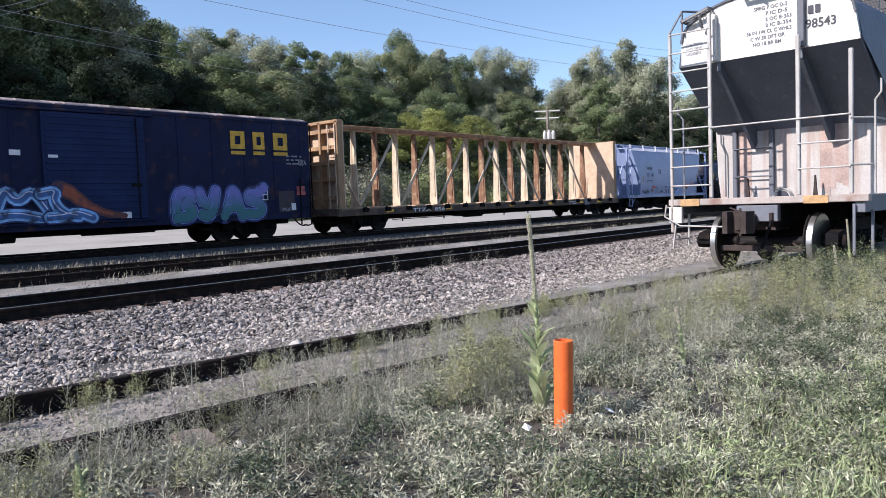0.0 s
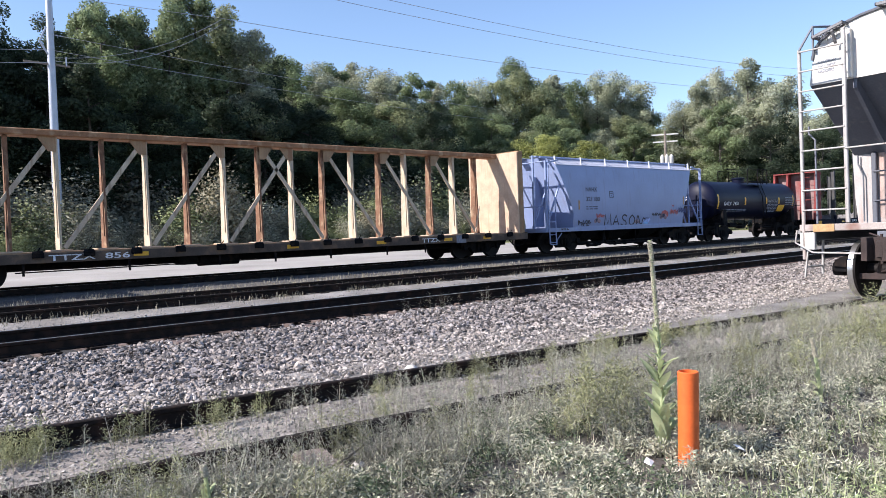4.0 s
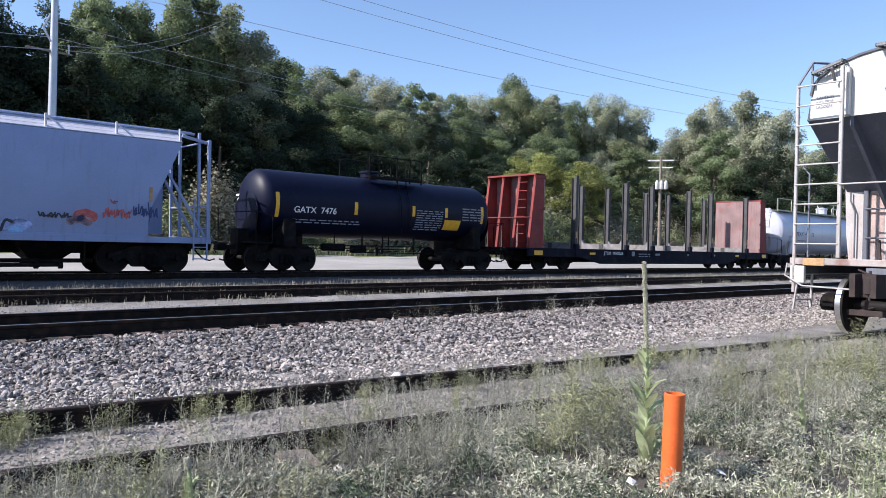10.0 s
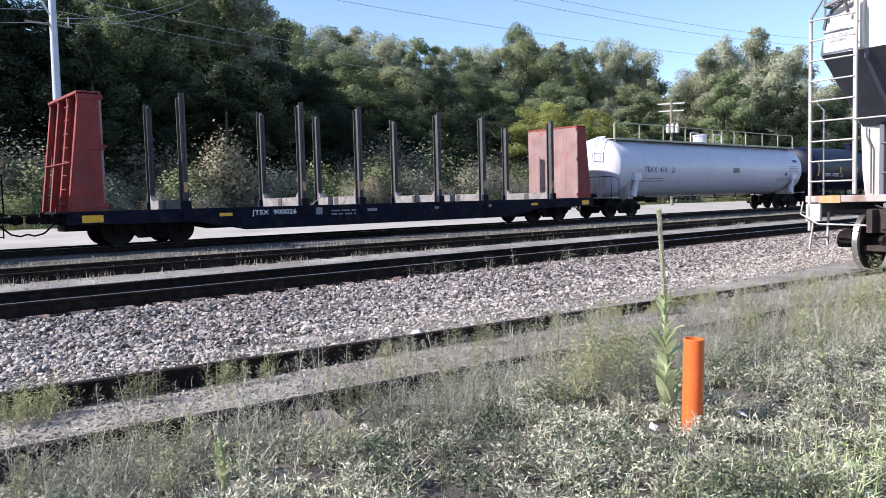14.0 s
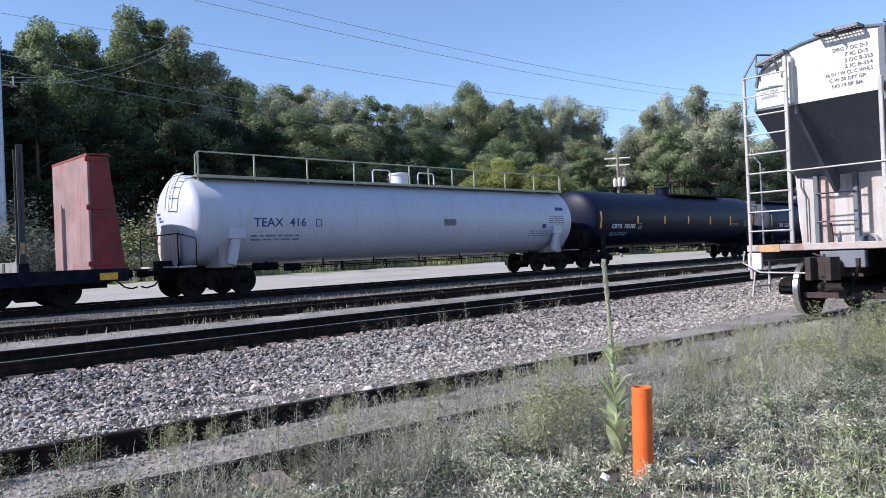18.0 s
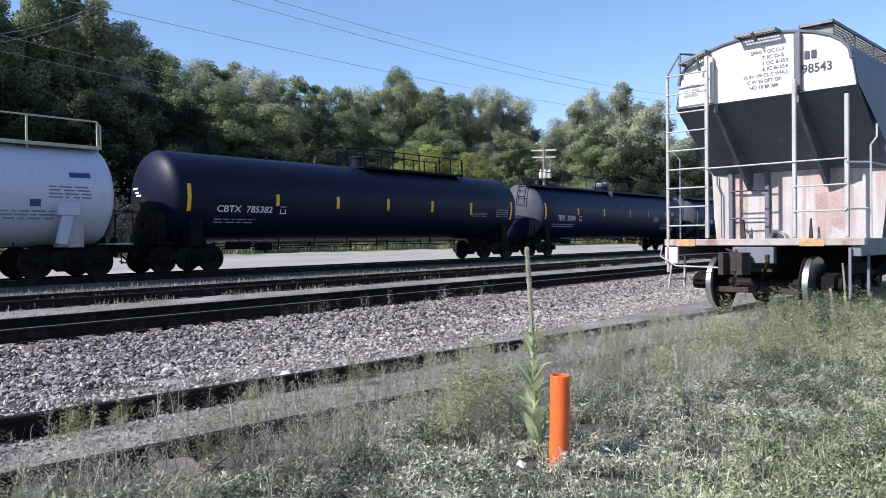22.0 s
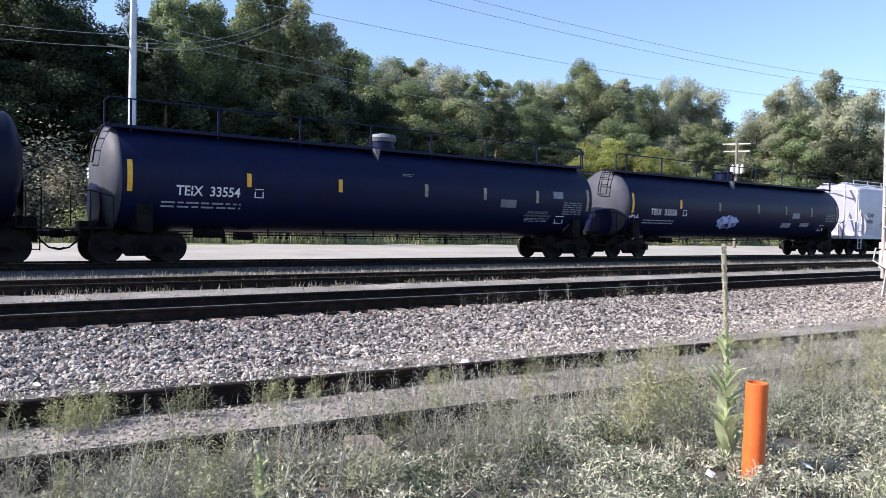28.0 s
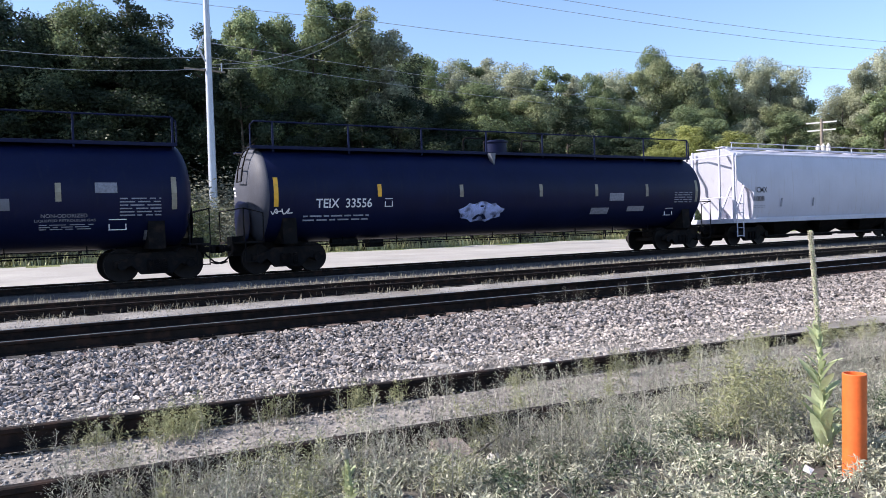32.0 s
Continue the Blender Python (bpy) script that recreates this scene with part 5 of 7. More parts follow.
        for sy in ((-1,) if spec.get("one_side") else (-1, 1)):
            part("hand_rail", Shape().tube([(a, sy * (wy + 0.22), spec["deck_z"]), (a, sy * (wy + 0.22), rz - 0.12), (a + 0.12, sy * (wy + 0.22), rz), (b - 0.12, sy * (wy + 0.22), rz), (b, sy * (wy + 0.22), rz - 0.12), (b, sy * (wy + 0.22), spec["deck_z"])], 0.024, 8), wm, deck)
            for px in spec["posts"]:
                part("rail_post", Shape().box(px - 0.03, px + 0.03, sy * (wy + 0.22) - 0.02, sy * (wy + 0.22) + 0.02, spec["deck_z"] - 0.12, rz), wm, deck)
    for a, b, z0, z1, yy in spec.get("loops", ()):
        part("guard_loop", Shape().tube([(a, yy, z0), (a, yy, z1 - 0.08), (a + 0.08, yy, z1), (b - 0.08, yy, z1), (b, yy, z1 - 0.08), (b, yy, z0)], 0.03, 8), spec.get("loop_mat", DARK_STEEL), c, "tubular guard loop")
    if spec.get("end_ladder"):
        s, rungs = Shape(), 6
        path = [(L0 - head * math.cos(a), zc + r * math.sin(a)) for a in (0.25, 0.55, 0.85, 1.1, 1.3, 1.5)]
        for u in (-0.62, -0.12):
            s.tube([(px - 0.10, u, pz + 0.02) for px, pz in path], 0.022)
        for px, pz in path:
            s.rod((px - 0.10, -0.62, pz + 0.02), (px - 0.10, -0.12, pz + 0.02), 0.018)
        part("end_ladder", s, spec["end_ladder"], c, "curved ladder up the tank end")
    words_end(c, L0, head, r, zc, spec)
    return c, sk


def words_end(c, L0, head, r, zc, spec):
    """White print on the tank's end."""
    s = Shape()
    for k, (w, z) in enumerate(((0.62, 0.62), (0.45, 0.48), (0.36, 0.38))):
        xx = L0 - head * math.sqrt(max(0.0, 1 - (z / r) ** 2 - 0.12)) - 0.03
        s.box(xx - 0.01, xx, 0.15, 0.15 + w, zc + z - 0.4, zc + z - 0.33, 0.001)
    part("end_print", s, spec["ink"], c, "rows of unreadable small print")


def tanks():
    # short dark tank
    c, sk = tank_car("tank_car", "short glossy black tank car with white lettering", 58.15, 0.65, 10.5, 1.16, 2.40, TANK_BLACK, dict(
        skin="glossy black tank", trucks=(1.15, 9.8), strips=((0.70, 1.90, 2.73), (3.86, 2.11, 2.56), (6.53, 2.16, 2.56), (8.21, 2.17, 2.56), (10.2, 2.0, 2.7)),
        marks=(("GATX  7476", 1.40, 3.10, 2.08, 2.30),), prints=((1.4, 4.2, 1.74, 1.92, 2), (6.75, 8.1, 1.66, 2.46, 9), (9.15, 10.3, 2.1, 2.66, 5)), ink=WHITE, faint=FAINT,
        plates=((8.23, 9.09, 1.69, 2.09, REFLECT, "yellow placard"), (9.95, 10.2, 1.55, 1.72, WHITE, "white hazard diamond")), dome=(5.3, 0.36, 3.86, TANK_BLACK), walk=(4.6, 7.1, 0.75, DARK_STEEL), deck_z=3.52, rail_z=4.32, posts=(4.62, 5.9, 6.5, 7.08), hangers=5))
    part("top_ladder", Shape().tube([(5.95, -1.25, 1.5), (5.95, -1.22, 2.6), (5.95, -0.95, 3.3), (5.95, -0.9, 4.1)], 0.02).tube([(6.35, -1.25, 1.5), (6.35, -1.22, 2.6), (6.35, -0.95, 3.3), (6.35, -0.9, 4.1)], 0.02), DARK_STEEL, c, "ladder up the tank side")
    part("guard_arm", Shape().rod((3.1, -0.4, 4.28), (5.0, -0.5, 4.36), 0.02), DARK_STEEL, c)
    part("step_rack", Shape().box(5.0, 5.05, -1.3, -1.27, 0.7, 1.4).box(6.5, 6.55, -1.3, -1.27, 0.7, 1.4).rod((4.0, -1.28, 0.75), (9.0, -1.28, 0.75), 0.02), DARK_STEEL, c)
    # long white tank
    posts = (0.1, 2.12, 4.25, 6.35, 9.14, 10.2, 11.58, 12.94, 15.0, 17.06, 19.05)
    c, sk = tank_car("tank_car", "long white gas tank car with full-length top railing", 95.85, -0.1, 19.1, 1.51, 2.50, TANK_WHITE, dict(
        skin="glossy white tank with faint rust streaks", trucks=(0.75, 18.2), strips=(), marks=(("TEAX  416", 1.70, 3.74, 2.24, 2.54),), prints=((1.61, 3.49, 1.79, 2.05, 2), (16.0, 17.6, 1.75, 2.05, 3), (17.4, 18.6, 2.35, 2.75, 4)), ink=NAVY, faint=HOP_GREY,
        frames=((4.15, 4.40, 2.24, 2.50),), plates=((10.45, 11.15, 2.25, 2.52, HOP_GREY, "grey placard"), (16.9, 17.2, 2.1, 2.3, NAVY, "dark stencil"), (18.0, 18.6, 2.95, 3.1, NAVY, "dark stencil")), dome=(9.4, 0.38, 4.52, TANK_WHITE),
        walk=(0.0, 19.15, 0.72, RAIL_OLIVE), deck_z=3.90, rail_z=4.70, posts=posts, one_side=True, loops=((7.6, 8.5, 4.0, 4.52, -0.5), (10.0, 10.9, 4.0, 4.5, -0.5)), loop_mat=TANK_WHITE, saddle=HOP_RUSTY, shield=True, seams=True, end_ladder=TANK_WHITE))
    for sx in (0.73, 17.6):
        part("bracket", Shape().box(sx, sx + 0.6, -1.62, -1.35, 1.86, 2.22).beam((sx + 0.3, -1.5, 1.9), (sx + 0.15, -1.42, 1.05), 0.3, 0.14), TANK_WHITE, c, "welded lifting bracket")
    # long black tank
    c, sk = tank_car("tank_car", "long satin black tank car with a top platform", 117.5, -0.15, 18.5, 1.53, 2.60, TANK_BLACK, dict(
        skin="satin black tank", trucks=(0.45, 17.8), strips=((0.02, 2.07, 2.97), (3.54, 2.31, 2.73), (6.42, 2.29, 2.75), (9.2, 2.28, 2.76), (12.0, 2.26, 2.75), (14.8, 2.2, 2.75), (18.1, 2.0, 2.9)),
        marks=(("CBTX  785382", 1.14, 3.41, 2.06, 2.29),), prints=((1.11, 2.76, 1.70, 1.90, 2), (14.9, 16.2, 2.12, 2.34, 3), (16.9, 17.9, 2.12, 2.55, 4)), ink=WHITE, faint=FAINT, frames=((3.75, 3.99, 2.04, 2.30),),
        dome=(9.05, 0.40, 4.62, TANK_BLACK), walk=(8.5, 15.1, 0.6, DARK_STEEL), deck_z=4.06, rail_z=4.84, posts=(8.6, 9.6, 11.0, 12.0, 13.4, 14.2, 15.05), hangers=9))
    part("guard_arm", Shape().rod((6.9, -0.5, 4.80), (8.6, -0.75, 4.84), 0.02), DARK_STEEL, c)
    part("head_cover", Shape().lathe([(-0.55, 0.02), (-0.72, 0.1), (-0.70, 0.9), (-0.4, 1.0)], 28, "x", (0, 0, 1.62)), DARK_STEEL, c, "black lower head shield", 40)
    # two navy gas tanks
    for k, (xx, num) in enumerate(((139.0, "TEIX  33554"), (160.25, "TEIX  33556"))):
        posts = (0.1, 2.62, 5.33, 8.0, 10.55, 13.15, 15.83, 18.4)
        ex = dict(plates=((13.47, 14.26, 2.06, 2.36, HOP_GREY, "small grey placard"), (16.25, 16.8, 2.5, 2.78, FAINT, "pale company stencil"), (17.5, 17.85, 1.2, 1.48, FAINT, "pale hazard diamond")), prints=((0.83, 3.19, 1.66, 1.90, 2), (14.9, 16.2, 1.55, 1.72, 3), (16.85, 17.92, 1.88, 2.42, 6), (9.0, 9.5, 3.0, 3.12, 2))) if k == 0 else dict(
            plates=((13.35, 14.1, 2.12, 2.42, FAINT, "grey placard"), (12.5, 13.4, 1.62, 1.86, FAINT, "grey placard"), (14.4, 15.3, 1.7, 1.9, FAINT, "grey placard")), prints=((0.83, 3.05, 1.62, 1.86, 2), (16.95, 18.0, 2.02, 2.5, 5)))
        c, sk = tank_car("tank_car", "long navy-black gas tank car numbered %s" % num[-5:], xx, -0.25, 18.45, 1.52, 2.50, TANK_NAVY, dict(
            skin="satin navy-black tank", trucks=(0.4, 17.8), strips=((-0.12, 2.07, 2.95), (3.32, 2.35, 2.75), (6.45, 2.32, 2.74), (9.9, 2.31, 2.76), (12.6, 2.30, 2.76), (15.3, 2.28, 2.77), (18.2, 2.04, 2.94)), fade=9 if k == 0 else 3.4,
            marks=((num, 1.22, 3.12, 2.01, 2.30),), ink=WHITE, faint=FAINT, frames=((3.58, 3.86, 2.02, 2.29), (16.57, 17.02, 1.50, 1.80)), dome=(9.05, 0.42, 4.52, TANK_NAVY),
            walk=(-0.6, 18.5, 0.72, TANK_NAVY), deck_z=3.90, rail_z=4.70, posts=posts, one_side=True, loops=((7.3, 8.2, 4.0, 4.5, -0.5), (9.9, 10.8, 4.0, 4.48, -0.5)), end_ladder=DARK_STEEL, hangers=8, sunlit_end=True, **ex))
        part("chute", Shape().prism([(7.98, 3.90), (8.22, 3.90), (8.14, 3.48)], -0.98, -1.2, "y"), HOP_GREY, c, "pointed steel chute")
        if k == 0:
            words("NON-ODORIZED", 14.95, 16.05, 1.86, 1.96, c, FAINT, sk)
            words("LIQUEFIED PETROLEUM GAS", 14.8, 16.25, 1.74, 1.82, c, FAINT, sk)
            part("dome_cover", Shape().lathe([(4.30, 0.45), (4.44, 0.5), (4.55, 0.44), (4.60, 0.2)], 14, "z", (9.05, 0, 0)), HOP_GREY, c, "crumpled pale cover on the dome", 40)
        else:
            rng = random.Random(8)
            blob = []
            for i in range(26):
                a = 2 * math.pi * i / 26
                blob.append((7.4 + (0.93 + 0.08 * math.sin(7 * a)) * math.cos(a), 1.80 + (0.33 + 0.05 * math.sin(9 * a)) * math.sin(a)))
            s = Shape()
            s.add([(7.4, sk(1.8) - 0.004, 1.8)] + [(u, sk(w) - 0.004, w) for u, w in blob], [(0, 1 + i, 1 + (i + 1) % 26) for i in range(26)])
            part("graffiti", s, SPRAY["pale"], c, "pale blue cloud-shaped sprayed patch")
            scribble(c, -0.2, 0.45, 1.76, 2.06, 2, WHITE, sk, 31, 0.04)


# -- bulkhead flat with stakes --
def stake_flat(x):
    c = car("bulkhead_flat_car", "black bulkhead flat car with red bulkheads and tall stakes", "flat car", x)
    L, y = 22.5, 1.5
    part("deck", Shape().box(0.1, L - 0.1, -y, y, 1.0, 1.06), FLAT_BLACK, c, "dusty black deck")
    for s in (-1, 1):
        part("side_sill", Shape().prism([(0, 1.06), (0, 0.70), (3.6, 0.66), (5.2, 0.36), (17.2, 0.36), (18.8, 0.66), (L, 0.70), (L, 1.06)], s * y - 0.05, s * y + 0.05, "y"), FLAT_BLACK, c, "fishbelly black side sill")
    part("centre_sill", Shape().box(0.2, L - 0.2, -0.4, 0.4, 0.5, 1.0), DARK_STEEL, c)
    for s, e in ((0.12, 1), (L - 0.12, -1)):
        lean = e * 0.28
        pl = s + e * 0.85
        bh = part("bulkhead", Shape().box(min(pl, pl + e * 0.07), max(pl, pl + e * 0.07), -y, y, 1.06, 4.28), RED_WORN, c, "scoured red and grey steel bulkhead")
        for yy in (-y + 0.02, -0.55, 0.45, y - 0.14):
            part("upright", Shape().beam((s, yy + 0.06, 1.06), (s + lean + e * 0.12, yy + 0.06, 4.3), 0.12, 0.14).box(min(s + e * 0.3, pl), max(s + e * 0.3, pl), yy + 0.03, yy + 0.09, 1.06, 4.28), RED, bh)
        for zz in (1.15, 2.75, 4.12):
            part("cap_plate", Shape().box(min(s + e * 0.35, pl + e * 0.12), max(s + e * 0.35, pl + e * 0.12), -y - 0.02, -y + 0.05, zz, zz + 0.14), RED, bh)
        part("side_plate", Shape().prism([(s, 1.06), (s + lean + e * 0.05, 4.3), (pl, 4.3), (pl, 1.06)], -y, -y + 0.04, "y"), RED, bh)
        part("cap", Shape().box(min(s + lean, pl + e * 0.08), max(s + lean, pl + e * 0.08), -y, y, 4.26, 4.34), RED, bh)
        for k in range(8):
            zz = 1.3 + k * 0.38
            part("rung", Shape().rod((s - e * 0.04 + lean * (zz - 1.06) / 3.2, -0.6, zz), (s - e * 0.04 + lean * (zz - 1.06) / 3.2, -1.1, zz), 0.016), RED, bh)
        part("grab_rail", Shape().rod((s - e * 0.05 + lean * 0.4, -1.4, 2.4), (s - e * 0.05 + lean * 0.4, 1.4, 2.4), 0.02), RED, bh)
        patch(s - e * 0.1 + (0.35 if e > 0 else -0.8), s - e * 0.1 + (0.9 if e > 0 else -0.3), 0.75, 0.95, c, REFLECT, flat_skin(-y - 0.06), "reflector", "yellow reflective strip")
        coupler(c, 0 if e > 0 else L, -e)
    for sx in (3.3, 7.3, 9.6, 13.25, 15.6, 19.75):
        for s in (-1, 1):
            o = s * (y + 0.02)
            i = s * (y - 0.26)
            st = part("stake", Shape().box(sx - 0.012, sx + 0.012, min(o, i), max(o, i), 0.95, 4.38).box(sx - 0.085, sx + 0.085, min(o, o - s * 0.03), max(o, o - s * 0.03), 0.95, 4.46).box(sx - 0.085, sx + 0.085, min(i, i + s * 0.03), max(i, i + s * 0.03), 0.95, 4.34), STAKE_GREY, c, "tall dark grey flanged stake")
            part("stake_pocket", Shape().box(sx - 0.13, sx + 0.13, min(s * y + 0.09 * s, s * y - 0.05 * s), max(s * y + 0.09 * s, s * y - 0.05 * s), 0.72, 1.3), FLAT_BLACK, st)
            if s < 0:
                part("stake_mark", Shape().box(sx - 0.06, sx + 0.06, o - 0.008, o + 0.002, 1.55, 1.85, 0.002), FADED_ORANGE, st)
        beam = part("load_bolster", Shape().prism([(-1.24, 1.06), (1.24, 1.06), (1.24, 1.52), (1.10, 1.34), (-1.10, 1.34), (-1.24, 1.52)], sx - 0.09, sx + 0.09), BOLSTER_GREY, c, "scuffed pale grey cross bolster")
        part("bolster_block", Shape().box(sx - 0.11, sx - 0.085, -0.12, 0.12, 1.08, 1.32), STAKE_GREY, beam)
    part("loose_strap", Shape().beam((8.2, -0.4, 1.07), (8.5, -0.9, 1.45), 0.02, 0.03), BOLSTER_GREY, c)
    sk = flat_skin(-y - 0.056)
    words("JTSX  900026", 5.37, 6.96, 0.76, 0.96, c, WHITE, sk)
    print_lines(8.3, 9.3, 0.72, 0.95, 2, c, FAINT, sk, 41)
    for a, m in ((4.3, REFLECT), (9.8, FAINT), (12.9, FAINT), (15.5, FAINT), (18.3, REFLECT)):
        patch(a, a + 0.42, 0.80, 0.90, c, m, sk, "reflector", "reflective strip")
    patch(7.7, 7.95, 0.75, 0.98, c, FAINT, sk, "stencil", "small ruled stencil")
    truck(c, 2.45), truck(c, 20.1)


boxcar(2.65)
centre_beam(19.45)
pale_hopper(43.6)
stake_flat(70.9)
tanks()
white_hopper(180.9)

# ---- the parked covered hopper on the near siding ----
def grating(name, x0, x1, y0, y1, z, parent, label=""):
    s = Shape()
    s.box(x0, x1, y0, y0 + 0.03, z - 0.03, z + 0.02).box(x0, x1, y1 - 0.03, y1, z - 0.03, z + 0.02).box(x0, x0 + 0.03, y0, y1, z - 0.03, z + 0.02).box(x1 - 0.03, x1, y0, y1, z - 0.03, z + 0.02)
    n, m = max(3, round((y1 - y0) / 0.05)), max(3, round((x1 - x0) / 0.06))
    for i in range(1, n):
        y = y0 + (y1 - y0) * i / n
        s.beam((x0, y, z), (x1, y, z), 0.010, 0.022, 0.001)
    for i in range(1, m):
        x = x0 + (x1 - x0) * i / m
        s.beam((x, y0, z - 0.004), (x, y1, z - 0.004), 0.010, 0.014, 0.001)
    return part(name, s, GRATE, parent, label)


def parked_hopper():
    base = pose(13.46, 4.27, -0.285, 0, 0, -4.87) @ Matrix.Scale(1.09, 4)
    c = thing("hopper_car", "parked grey and white covered hopper with ladders", "hopper car", m=base)
    L, y = 16.5, 1.50
    ring = [(1.1, 1.40), (1.6, 1.46), (2.2, 1.50), (2.45, 1.505), (2.9, 1.50), (3.47, 1.44), (3.86, 1.37)]
    half = lambda z: float(np.interp(z, *zip(*ring)))
    skin = lambda z: -half(z) - 0.008
    prof = [(-w, z) for z, w in ring] + [(w, z) for z, w in ring[::-1]]
    v, n = [], len(prof)
    for e in (0, 1):
        for yy, z in prof:
            inset = 0.30 + 1.44 * max(0.0, min(1.0, (3.47 - z) / 1.02))
            v.append((inset if e == 0 else L - inset, yy, z))
    body = Shape().add(v, [(i, (i + 1) % n, n + (i + 1) % n, n + i) for i in range(n)] + [tuple(range(n))[::-1], tuple(range(n, 2 * n))])
    part("body", body, HOP_GREY, c, "weathered grey barrel-sided body", 30)
    arc = [(1.37 * math.cos(a), 3.84 + 0.60 * math.sin(a) ** 0.9) for a in np.linspace(0, math.pi, 15)]
    part("roof", Shape().prism([(a, b) for a, b in arc], 0.27, L - 0.3), HOP_GREY, c, "curved grey roof", 30)
    front = part("end_panel", Shape().prism([(1.43, 3.45)] + [(a, b - 0.01) for a, b in arc] + [(-1.43, 3.45)], 0.22, 0.30), HOP_WHITE, c, "white upper end panel")
    part("end_panel_rim", Shape().tube([(0.21, a, b + 0.01) for a, b in arc], 0.025, 6), SLATE, front)
    # the slate tone partly stands for shade under the overhanging end
    part("slope_sheet", Shape().prism([(0.22, 3.47), (0.30, 3.55), (1.74, 2.50), (1.72, 2.36), (1.66, 2.36)], -1.43, 1.43, "y"), SLATE, c, "slate slope sheet, partly darkened for shade")
    # rib plates whose dark colour is mostly their painted shadow
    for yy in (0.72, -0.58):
        part("slope_rib", Shape().prism([(0.24, 3.5), (0.24, 3.3), (1.55, 2.05), (1.75, 2.2), (1.75, 2.6)], yy - 0.03, yy + 0.03, "y"), SLATE, c, "triangular slope rib darkened for its shadow")
    wall = part("end_wall", Shape().prism([(-1.38, 1.14), (1.38, 1.14), (1.43, 1.6), (1.46, 2.42), (-1.46, 2.42), (-1.43, 1.6)], 1.66, 1.76), HOP_RUSTY, c, "white lower end wall with rust streaks")
    part("side_sill", Shape().box(0.05, L - 0.05, -y - 0.04, -y + 0.1, 0.92, 1.18).box(0.05, L - 0.05, y - 0.1, y + 0.04, 0.92, 1.18), HOP_GREY, c)
    for i in range(9):
        part("side_seam", Shape().tube([(2.2 + i * 1.5, -w - 0.002, z) for z, w in ring], 0.012, 5), HOP_GREY, c)
    sill = part("end_sill", Shape().box(0.0, 0.14, -y - 0.1, y + 0.05, 1.08, 1.19), HOP_SILL, c, "rust stained grey end sill")
    part("platform", Shape().box(0.1, 1.7, -y + 0.02, y - 0.02, 1.10, 1.14), HOP_GREY, c)
    for a, b in ((0.98, 1.32), (-1.05, -0.7)):
        part("reflector", Shape().box(-0.012, 0.005, a, b, 1.07, 1.19, 0.002), FADED_ORANGE, sill, "faded orange reflective patch")
    # ladders and stanchions at the end
    lad = part("end_ladder", Shape().box(-0.01, 0.04, 1.455, 1.505, 0.62, 4.02).box(0.0, 0.05, 0.75, 0.81, 1.2, 4.22), HOP_DULL, c, "white end ladder")
    for k in range(9):
        part("rung", Shape().rod((-0.015, 1.48, 1.42 + k * 0.32), (0.0, 0.78, 1.42 + k * 0.32), 0.013), HOP_DULL, lad)
    part("ladder_rail", Shape().tube([(0.0, 1.48, 4.0), (0.15, 1.32, 4.38), (0.5, 1.2, 4.4)], 0.02).tube([(0.15, 1.32, 4.38), (0.15, 1.32, 4.0)], 0.018), HOP_GREY, lad)
    for yy, zt in ((-0.62, 3.62), (-1.36, 3.30)):
        st = part("stanchion", Shape().box(0.0, 0.06, yy - 0.03, yy + 0.03, 1.2, zt), HOP_DULL, c, "white end stanchion")
    for yy in (0.78, -0.62):
        part("panel_rib", Shape().box(0.14, 0.24, yy - 0.05, yy + 0.05, 3.46, 4.36 if yy < 0 else 4.22), HOP_WHITE if yy > 0 else SLATE, front)
    for z, a, b in ((2.36, 0.78, -1.36), (1.98, -0.62, -1.36), (1.60, -0.62, -1.36)):
        part("cross_rail", Shape().rod((-0.01, a, z), (-0.01, b, z), 0.013), HOP_DULL, c, "round grab rail")
    part("cross_rail", Shape().tube([(-0.01, -1.36, 2.30), (0.3, -1.58, 2.30), (1.4, -1.58, 2.30)], 0.016).tube([(-0.01, -1.36, 1.62), (0.25, -1.58, 1.62)], 0.016), HOP_DULL, c)
    part("grab_pipe", Shape().tube([(0.3, -1.60, 1.2), (0.3, -1.60, 2.55), (0.3, -1.68, 2.66), (0.3, -1.68, 2.85)], 0.016), HOP_DULL, c, "bent grab pipe")
    part("grab_pipe", Shape().tube([(0.1, 1.30, 1.2), (0.1, 1.30, 2.55), (0.1, 1.40, 2.66), (0.1, 1.40, 2.78)], 0.016), HOP_GREY, c, "bent grab pipe")
    # brake stand on the lower wall
    br = part("brake_stand", Shape().box(1.58, 1.66, 1.04, 1.12, 1.14, 2.38), SLATE, c, "dark brake stand bar")
    part("brake_bar", Shape().box(1.58, 1.66, 0.38, 0.46, 1.14, 2.38), SLATE, br)
    for z in (1.55, 2.05):
        part("rod", Shape().rod((1.57, 1.08, z), (1.57, 0.42, z), 0.013), SLATE, br)
    part("air_pipe", Shape().tube([(1.6, 1.26, 1.2), (1.6, 1.26, 2.0), (1.6, 1.34, 2.2), (1.6, 1.34, 2.36)], 0.013), SLATE, c)
    part("outlet_ring", Shape().lathe([(1.54, 0.13), (1.50, 0.16), (1.66, 0.16)], 20, "x", (0, 0.22, 1.16)), HOP_WHITE, c, smooth=40)
    part("outlet_hole", Shape().lathe([(1.53, 0.125), (1.60, 0.12)], 20, "x", (0, 0.22, 1.16)), INK, c)
